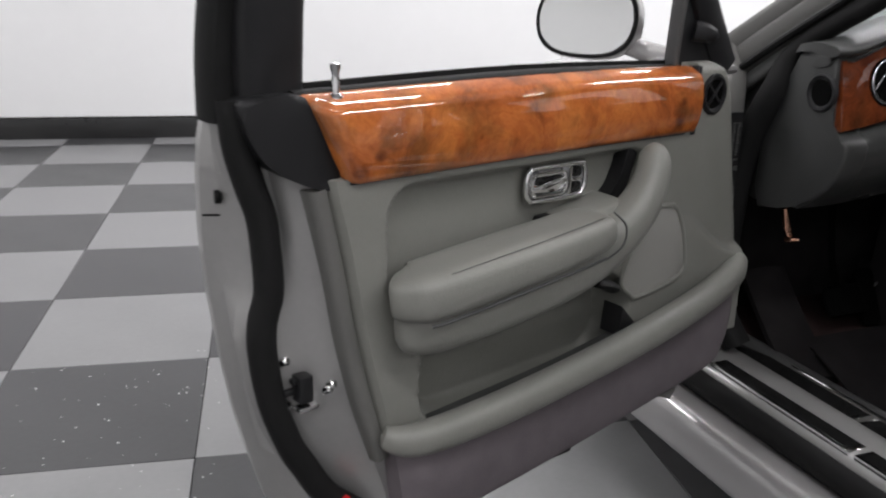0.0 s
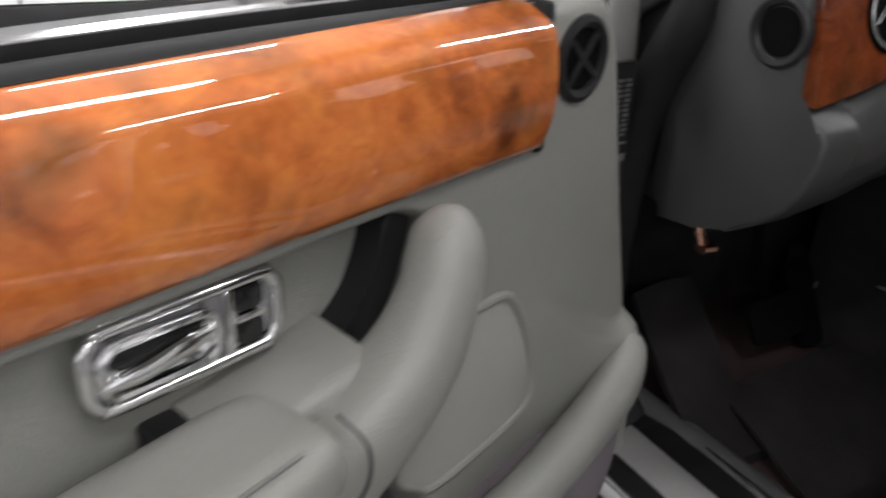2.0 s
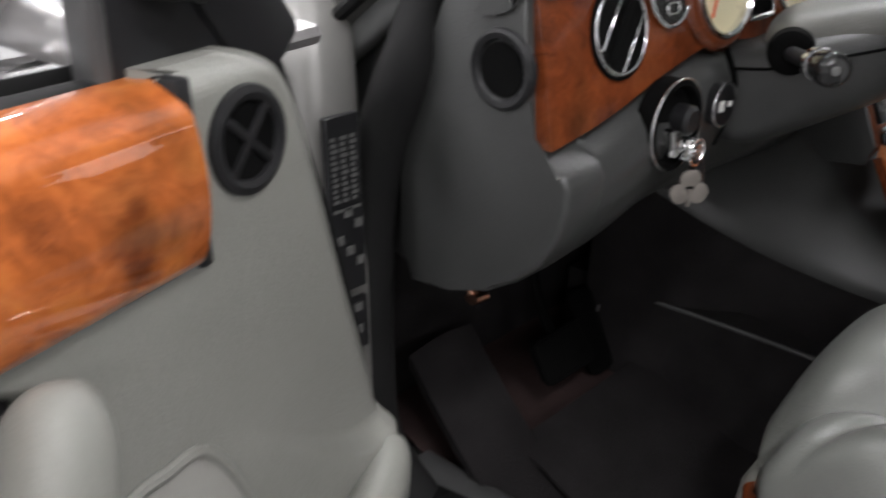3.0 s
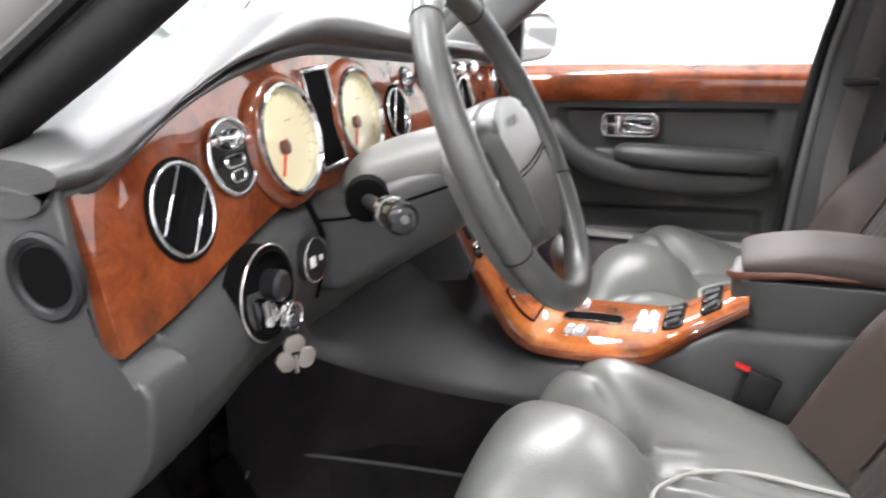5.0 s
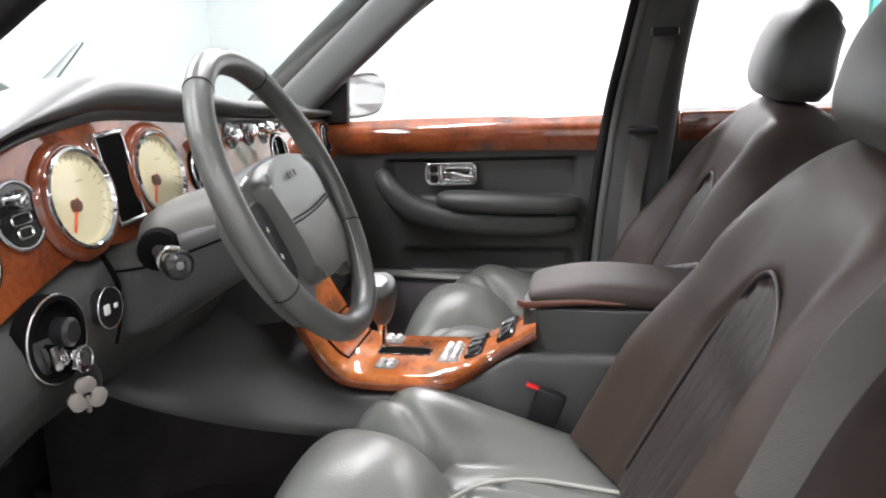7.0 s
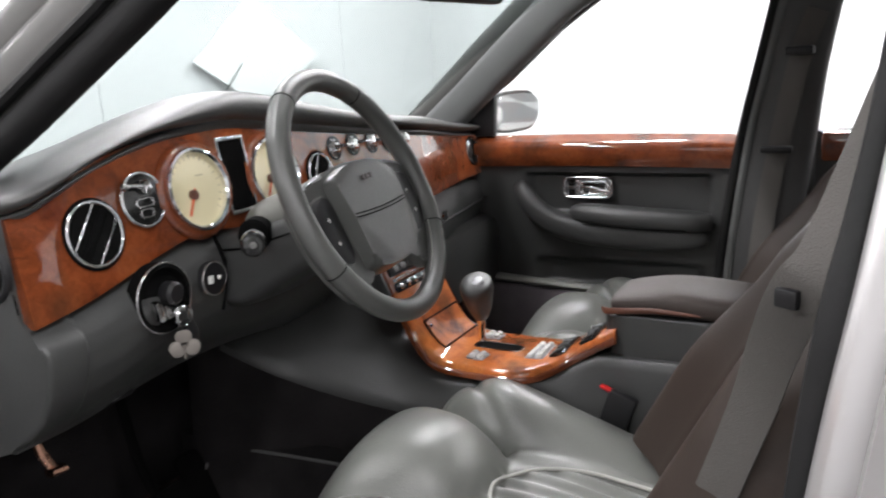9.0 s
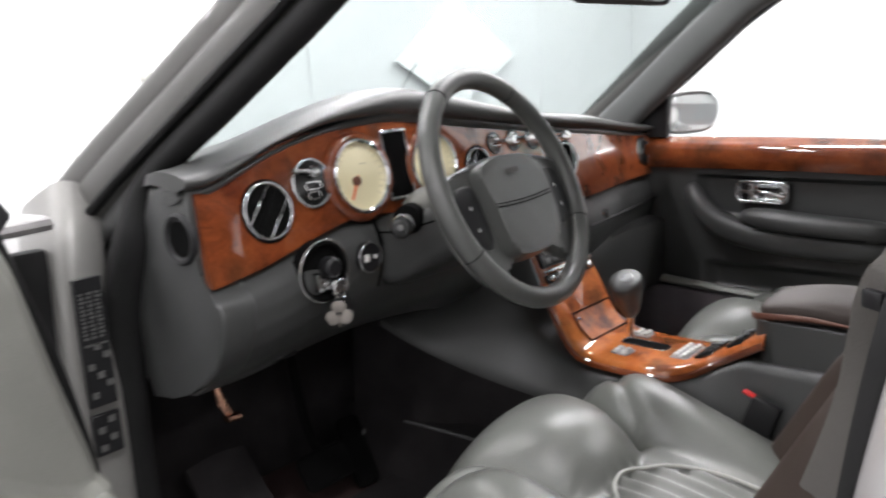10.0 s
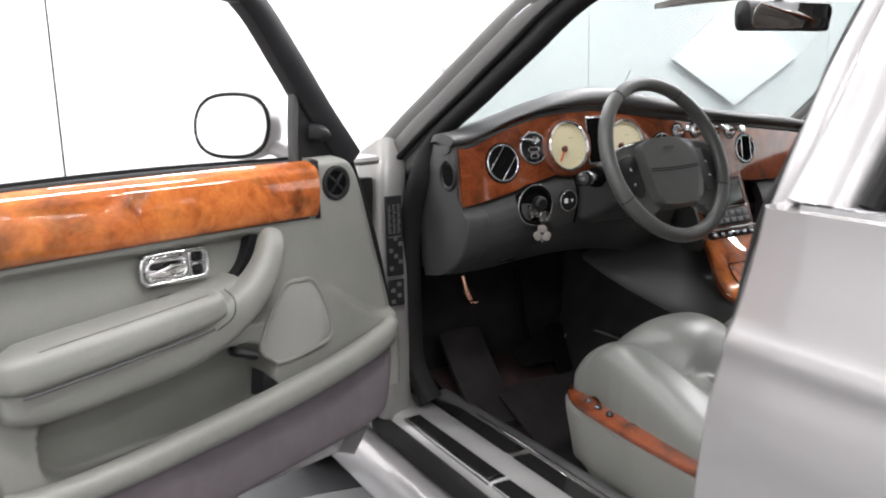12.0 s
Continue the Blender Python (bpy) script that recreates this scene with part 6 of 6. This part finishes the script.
def make_seat():
    """One front seat about its own middle; y = 0 at the backrest's foot."""
    def f(s, t):
        y = (0.583 - 0.060 * abs(2 * s - 1) ** 3.5) * t
        w = 0.286 + 0.014 * step(0.46, 0.28, y)
        return Vector(((2 * s - 1) * w, y, cushion_h((2 * s - 1) * w, y)))
    seat = part("front_seat", sheet(f, 140, 120, (0, 0, -0.04)), LEATHER_SEAT, car, "grey leather front seat with fluted centre panels", 70)
    arc = [(-0.126, 0.06), (-0.125, 0.14), (-0.112, 0.215), (-0.084, 0.278), (-0.045, 0.318), (0.0, 0.332), (0.045, 0.318), (0.084, 0.278), (0.112, 0.215), (0.125, 0.14), (0.126, 0.06)]
    part("cushion_piping", sweep([(x, y, max(0.585 - 0.035 * step(0.30, 0.05, y), min(0.60, cushion_h(x, y))) + 0.002) for x, y in arc], 0.0035, 0.0035, n=8), PIPING, seat)
    base_o = [(-0.315, -0.02), (-0.325, 0.30), (-0.326, 0.45), (-0.318, 0.515), (-0.288, 0.556), (-0.22, 0.576), (0.0, 0.585), (0.22, 0.576), (0.288, 0.556), (0.318, 0.515), (0.326, 0.45), (0.325, 0.30), (0.315, -0.02)]
    part("seat_base", prism(base_o, 0.375, 0.525, lambda x, y, c: Vector((x * (1 - 0.06 * step(0.48, 0.375, c)), y * (1 - 0.03 * step(0.48, 0.375, c)), c + 0.018 * step(0.2, 0.6, y) - 0.020)), 0.022, 5), LEATHER, seat, "grey leather seat plinth")
    for s in (-1, 1):
        strip = part("veneer_strip", sweep([(s * 0.298, 0.12, 0.505), (s * 0.302, 0.24, 0.512), (s * 0.303, 0.36, 0.520), (s * 0.298, 0.45, 0.525), (s * 0.278, 0.512, 0.527), (s * 0.250, 0.545, 0.527)], [0.020, 0.026, 0.029, 0.030, 0.027, 0.014], 0.011, n=16, power=3), WOOD_SHADED, seat, "walnut strip with chrome seat switches")
        for k, (y, x) in enumerate(((0.37, 0.309), (0.41, 0.307), (0.45, 0.302))):
            part("seat_switch", lathe([(0.0005, 0), (0.008, 0), (0.008, 0.006), (0.004, 0.010), (0.0005, 0.011)], 14, pose(s * x, y, 0.531, 0, s * 25, 0)), GLOSS_BLACK, strip)
    # backrest leans back; local frame at its foot
    B = pose(0, 0.008, 0.52, 28.5, 0, 0)

    def back(s, t):
        a = 2 * s - 1
        h = 0.62 * t
        w = curve(t, [0, 0.2, 0.5, 0.75, 0.9, 1.0], [0.262, 0.275, 0.275, 0.252, 0.215, 0.15])
        d = 0.045 + 0.065 * max(0.0, 1 - abs(a) ** 5) ** 0.5 * max(0.0, 1 - max(0.0, (t - 0.80) / 0.20) ** 2.2) ** 0.5
        d += (0.036 + (0.012 + 0.034 * step(0.62, 0.25, t)) * step(-0.2, 0.2, a)) * math.exp(-((abs(a) - 0.79) / 0.16) ** 2) * step(0.98, 0.6, t)
        d -= 0.016 * step(0.56, 0.50, math.hypot(a, max(0.0, t - 0.42) * 2.2))
        return B @ Vector((a * w, d, h))

    out = B.to_3x3() @ Vector((0, 1, 0))

    def flutes(s, t):
        tt = 0.02 + 0.64 * t
        half = 0.50 * math.sqrt(max(0.0, 1 - max(0.0, (tt - 0.42) / 0.245) ** 2)) + 0.004
        a = (2 * s - 1) * half
        return back((a + 1) / 2, tt) + out * (0.004 + 0.0045 * math.cos(a * 46))

    part("backrest", sheet(back, 100, 60, B.to_3x3() @ Vector((0, -0.10, 0))), LEATHER_BACK_SHADED, seat, "brown-grey leather backrest, darkened for shade", 70)
    part("fluted_panel", sheet(flutes, 110, 40, B.to_3x3() @ Vector((0, -0.012, 0))), LEATHER_PANEL, seat, "fluted grey panel, darkened for shade", 80)
    parc = [(-0.5, 0.05), (-0.5, 0.40), (-0.44, 0.53), (-0.28, 0.625), (0.0, 0.668), (0.28, 0.625), (0.44, 0.53), (0.5, 0.40), (0.5, 0.05)]
    part("backrest_piping", sweep([back((a + 1) / 2, t) + out * 0.005 for a, t in parc], 0.0035, 0.0035, up=(0, 1, 0.4), n=8), LEATHER_PANEL, seat)
    part("headrest", sweep([B @ Vector((0, 0.070, 0.615)), B @ Vector((0, 0.082, 0.645)), B @ Vector((0, 0.100, 0.71)), B @ Vector((0, 0.102, 0.765)), B @ Vector((0, 0.095, 0.785))], [0.15, 0.172, 0.170, 0.160, 0.145], [0.05, 0.066, 0.062, 0.050, 0.030], up=(0, 1, 0.4), n=24, power=3.4), LEATHER_DARK, seat, "slate leather headrest")
    for s in (-1, 1):
        part("headrest_post", sweep([B @ Vector((s * 0.05, 0.05, 0.58)), B @ Vector((s * 0.05, 0.07, 0.66))], 0.006, 0.006, up=(0, 1, 0), n=8, steps=2), CHROME, seat)
    return seat


ds = make_seat()
ds.matrix_basis = pose(-0.335, 0.70, 0.0)
ps = copy_thing(ds, pose(0.450, 0.69, -0.012))

# ---- passenger door and trim ----
PX = 0.735


def pcard(s, t):
    y, z = 1.62 - 0.80 * s, 0.56 + 0.42 * t
    x = PX
    hollow = step(1.40, 1.36, y) * step(0.885, 0.905, y) * step(0.80, 0.815, z) * step(0.925, 0.912, z)
    x += 0.03 * hollow
    x += 0.025 * step(1.37, 1.33, y) * step(0.90, 0.93, y) * step(0.60, 0.62, z) * step(0.69, 0.67, z)
    return Vector((x, y, z))


# grey door leather given the darker slate colour, as this side lies in shade
pd = part("passenger_door", sheet(pcard, 80, 60, (0.16, 0, 0)), LEATHER_DARK, car, "closed passenger door, grey leather and walnut darkened for shade", 50)
part("outer_skin", sheet(lambda s, t: Vector((0.945 - 0.045 * step(0.55, 1.0, t), 1.66 - 1.13 * s, 0.37 + 0.61 * t)), 20, 20, (-0.03, 0, 0)), PAINT, pd)
# shade-darkened walnut, the same wood as the driver's rail
part("veneer_rail", sheet(lambda s, t: Vector((PX - 0.012 - 0.012 * math.sin(math.pi * t) + 0.04 * step(0.75, 1.0, t), 1.60 - 0.785 * s, 0.938 + 0.080 * t + 0.004 * math.sin(math.pi * s))), 40, 14, (0.02, 0, 0)), WOOD_SHADED, pd, "glossy burr walnut veneer darkened for shade")
part("belt_seal", sweep([(PX + 0.05, 1.6, 1.002), (PX + 0.05, 0.82, 1.002)], 0.02, 0.006, n=8), RUBBER, pd)
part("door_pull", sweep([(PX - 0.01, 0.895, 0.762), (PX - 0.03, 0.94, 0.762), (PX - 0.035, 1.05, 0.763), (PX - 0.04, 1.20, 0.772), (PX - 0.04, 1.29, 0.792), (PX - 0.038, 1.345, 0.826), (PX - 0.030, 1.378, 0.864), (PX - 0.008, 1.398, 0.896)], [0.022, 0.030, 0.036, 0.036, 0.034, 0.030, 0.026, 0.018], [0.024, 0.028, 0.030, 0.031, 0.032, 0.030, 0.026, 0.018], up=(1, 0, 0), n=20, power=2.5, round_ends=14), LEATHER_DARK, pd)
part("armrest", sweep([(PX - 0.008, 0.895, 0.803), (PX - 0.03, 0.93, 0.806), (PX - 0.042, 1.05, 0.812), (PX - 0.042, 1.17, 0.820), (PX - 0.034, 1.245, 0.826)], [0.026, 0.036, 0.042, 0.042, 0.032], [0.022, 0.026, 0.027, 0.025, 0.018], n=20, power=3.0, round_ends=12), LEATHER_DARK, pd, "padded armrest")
part("arm_seam", sweep([(PX - 0.066, 0.94, 0.788), (PX - 0.080, 1.05, 0.791), (PX - 0.081, 1.20, 0.798)], 0.0015, 0.002, n=6), VOID, pd)
# paler leather on the roll paints its highlight
part("pocket_roll", sweep([(PX - 0.005, 0.88, 0.594), (PX - 0.012, 1.10, 0.602), (PX - 0.012, 1.35, 0.614), (PX - 0.005, 1.6, 0.63)], 0.016, 0.011, n=12, round_ends=12), LEATHER, pd)
part("carpet_skirt", box(PX - 0.02, PX + 0.02, 0.86, 1.6, 0.40, 0.60, 0.01), LOWER_CARPET, pd)
pm = Matrix(((0, -1, 0, PX + 0.018), (1, 0, 0, 1.216), (0, 0, 1, 0.880), (0, 0, 0, 1)))
fr, bk, lv, lk = handle_set(pm, -1)
hs = part("handle_frame", fr, CHROME, pd, "chrome door release in an oblong frame")
part("handle_backing", bk, SATIN, hs)
part("handle_lever", lv, CHROME, hs)
part("lock_switch", lk, GLOSS_BLACK, hs)
pg = part("window_glass", prism([(1.50, 1.02), (1.44, 1.16), (1.16, 1.355), (1.02, 1.40), (0.76, 1.41), (0.82, 1.02)], 0, 0.004, lambda y, z, c: Vector((PX + 0.06 - 0.40 * (z - 1.02) + c, y, z)), 0), CLEAR, pd)
pg.visible_shadow = False
part("mirror_triangle", prism([(1.66, 1.02), (1.485, 1.02), (1.47, 1.16), (1.50, 1.165)], 0, 0.03, lambda y, z, c: Vector((PX + 0.01 + c - 0.1 * (z - 1.02), y, z)), 0.005), PLASTIC, pd, "black triangular mirror mounting")
part("window_frame", sweep([(PX + 0.05, 1.63, 1.03), (PX - 0.01, 1.46, 1.175), (PX - 0.08, 1.19, 1.355), (PX - 0.10, 1.05, 1.415), (PX - 0.105, 0.80, 1.43)], 0.018, 0.022, n=10, power=3), PLASTIC, pd)
PMM = pose(0.93, 1.50, 1.076) @ pose(0, 0, 0, 0, 0, -18)
hl = [[PMM @ Vector((0.108 * math.copysign(abs(math.cos(a)) ** 0.62, math.cos(a)) * r, 0.10 * k / 11, 0.062 * math.copysign(abs(math.sin(a)) ** 0.62, math.sin(a)) * r)) for a in [2 * math.pi * j / 36 for j in range(36)]] for k, r in ((k, 1.0 if k < 3 else math.sqrt(max(0.0, 1 - ((k - 3) / 9) ** 2))) for k in range(12))]
em = part("exterior_mirror", rings(hl), PAINT, pd, "silver exterior mirror housing")
ov = [(0.100 * math.copysign(abs(math.cos(a)) ** 0.62, math.cos(a)), 0.054 * math.copysign(abs(math.sin(a)) ** 0.62, math.sin(a))) for a in [2 * math.pi * j / 36 for j in range(36)]]
part("mirror_glass", prism(ov, 0.001, 0.004, lambda a, b, c: PMM @ pose(0, -0.008, 0, 7, 0, -6) @ Vector((a * 0.97, -c, b * 0.97)), 0.001, 1), MIRROR, em, "oval mirror glass")
part("mirror_rim", sweep([PMM @ Vector((a * 1.05, -0.003, b * 1.07)) for a, b in ov[::4]], 0.004, 0.004, up=(0, 1, 0), n=8, closed=True, steps=4), TRIM_GREY, em)
part("mirror_foot", sweep([(0.78, 1.52, 1.05), (0.83, 1.52, 1.06), (0.86, 1.53, 1.08)], 0.025, 0.025, n=12), PAINT, em)
part("centre_pillar", sweep([(0.74, 0.79, 0.35), (0.74, 0.775, 0.7), (0.735, 0.735, 1.0), (0.70, 0.70, 1.20), (0.64, 0.65, 1.43)], 0.04, [0.10, 0.085, 0.08, 0.07, 0.065], up=(0, 1, 0), n=18, power=4), TRIM_DARK, car, "dark grey centre pillar lining")
part("pillar_gasket", sweep([(0.715, 0.885, 0.42), (0.715, 0.865, 0.7), (0.708, 0.822, 1.0), (0.672, 0.776, 1.20), (0.612, 0.722, 1.42)], 0.010, 0.012, up=(0, 1, 0), n=10), RUBBER, car)
part("pillar_edge", sweep([(0.702, 0.862, 0.42), (0.702, 0.842, 0.7), (0.696, 0.802, 1.0), (0.661, 0.757, 1.20), (0.602, 0.704, 1.42)], 0.004, 0.009, up=(0, 1, 0), n=10), TRIM_GREY, car)
part("passenger_belt", sweep([(0.625, 0.655, 1.30), (0.65, 0.69, 1.20), (0.675, 0.735, 0.98), (0.685, 0.76, 0.82), (0.66, 0.78, 0.62)], 0.0025, 0.024, up=(0, 1, 0), n=10, power=4), BELT, car, "grey seat belt on the pillar")
part("belt_guide", box(0.60, 0.66, 0.66, 0.72, 1.205, 1.225, 0.006), PLASTIC, car)
part("belt_guide", box(0.645, 0.675, 0.70, 0.77, 0.985, 1.0, 0.005), PLASTIC, car)
# rear door trim darkened for shade in the same way
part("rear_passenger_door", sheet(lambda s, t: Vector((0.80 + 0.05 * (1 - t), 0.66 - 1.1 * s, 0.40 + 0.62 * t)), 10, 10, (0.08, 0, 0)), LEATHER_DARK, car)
part("rear_veneer_rail", box(0.775, 0.80, -0.40, 0.645, 0.95, 1.02, 0.006), WOOD_SHADED, car, "burr walnut rail of the rear door")
part("rear_bench", sweep([(-0.6, -0.55, 0.52), (0.0, -0.55, 0.54), (0.62, -0.55, 0.52)], 0.28, 0.10, n=20, power=3, round_ends=8), LEATHER_SEAT, car)
part("rear_backrest", sweep([(-0.62, -0.95, 0.80), (0.0, -0.95, 0.82), (0.64, -0.95, 0.80)], 0.10, 0.28, n=20, power=3, round_ends=8), LEATHER_SEAT, car)

# driver's belt down from the centre pillar
part("driver_belt", sweep([(-0.69, 0.50, 1.25), (-0.738, 0.556, 1.09), (-0.722, 0.582, 1.04), (-0.672, 0.602, 0.98), (-0.626, 0.624, 0.90), (-0.598, 0.660, 0.79), (-0.578, 0.700, 0.68), (-0.572, 0.73, 0.58), (-0.585, 0.75, 0.45)], 0.0022, 0.024, up=(0.5, 0.86, 0.1), n=10, power=4), BELT, car, "grey seat belt hanging beside the seat")
part("belt_tongue", moved(box(-0.004, 0.004, -0.010, 0.010, -0.008, 0.008, 0.002), pose(-0.727, 0.588, 1.040, 0, 0, -30)), PLASTIC, car, "black belt tongue")
# carpeted side of the footwell with its grey binding
part("footwell_side", sheet(lambda s, t: Vector((-0.268 + 0.02 * t - 0.015 * s, 1.20 + 0.56 * s, 0.32 + 0.205 * t)), 12, 8, (0.05, 0, 0)), CARPET, car)
part("carpet_binding", sweep([(-0.252, 1.22, 0.520), (-0.258, 1.36, 0.524), (-0.266, 1.52, 0.524), (-0.272, 1.655, 0.520)], 0.003, 0.003, n=6), TRIM_GREY, car)
part("carpet_binding", sweep([(-0.272, 1.655, 0.520), (-0.300, 1.672, 0.480), (-0.325, 1.675, 0.440)], 0.003, 0.003, n=6), LEATHER_DARK, car)
# floor mat
mat_bm = sheet(lambda s, t: Vector((-0.60 + 0.46 * s, 0.98 + 0.62 * t, 0.326 + 0.07 * step(0.62, 1.0, t) * 1.1)), 10, 12, (0, 0, -0.005))
fm = part("floor_mat", mat_bm, CARPET)
tagged(fm, "black carpet mat in the driver's footwell", "floor mat")

# ---- floor tiles, laid last ----
T = 0.61
tx0, ty0 = -2.481 * math.cos(radians(10)) - 2.914 * math.sin(radians(10)), 2.481 * -math.sin(radians(10)) + 2.914 * math.cos(radians(10))
tile_me = {}
for key, mt in ((0, TILE_LIGHT), (1, TILE_DARK)):
    tile_me[key] = mesh_of("tile", box(0.0012, T - 0.0012, 0.0012, T - 0.0012, -0.006, 0.0, 0.0012, 1), mt)
far = {0: [], 1: []}
for i in range(-8, 14):
    for j in range(-15, 7):
        x, y = tx0 + i * T, ty0 + j * T
        if x + T > X1 + 0.3 or x < X0 - 0.4 or y < Y0 - 0.3 or y + 0.3 > Y1 + 0.3:
            continue
        key = (i + j) % 2
        if -6.3 < x < 1.5 and 0.4 < y:
            ob = new("tile", tile_me[key])
            ob.parent = floor
            ob.matrix_basis = pose(x, y, 0)
        else:
            far[key].append((x, y))
for key, mt in ((0, TILE_LIGHT), (1, TILE_DARK)):
    verts, faces = [], []
    for x, y in far[key]:
        b = len(verts)
        e = 0.0012
        for zz in (-0.006, 0.0):
            verts += [(x + e, y + e, zz), (x + T - e, y + e, zz), (x + T - e, y + T - e, zz), (x + e, y + T - e, zz)]
        faces += [(b + 4, b + 5, b + 6, b + 7)] + [(b + q, b + (q + 1) % 4, b + 4 + (q + 1) % 4, b + 4 + q) for q in range(4)]
    me = bpy.data.meshes.new("distant_tiles")
    me.from_pydata(verts, [], faces)
    me.materials.append(mt)
    ob = new("distant_tiles", me)
    ob.parent = floor
    tagged(ob, kind="stuff")

# pale flecks of dirt on the tiles beside the door
flecks = bmesh.new()
rng = random.Random(5)
for k in range(90):
    fx, fy, fr = -2.50 + 0.62 * rng.random(), 2.0 + 0.9 * rng.random(), 0.0015 + 0.0035 * rng.random() ** 2
    ring = [flecks.verts.new((fx + fr * (0.6 + 0.6 * rng.random()) * math.cos(a), fy + fr * (0.6 + 0.6 * rng.random()) * math.sin(a), 0.0012)) for a in (0, 1.05, 2.1, 3.14, 4.2, 5.25)]
    tip = flecks.verts.new((fx, fy, 0.0022))
    for i in range(6):
        flecks.faces.new((ring[i], ring[(i + 1) % 6], tip))
fl = part("dirt_flecks", flecks, PAPER_WHITE)
tagged(fl, "scattered pale flecks of dirt on the tiles", "dirt", kind="stuff")
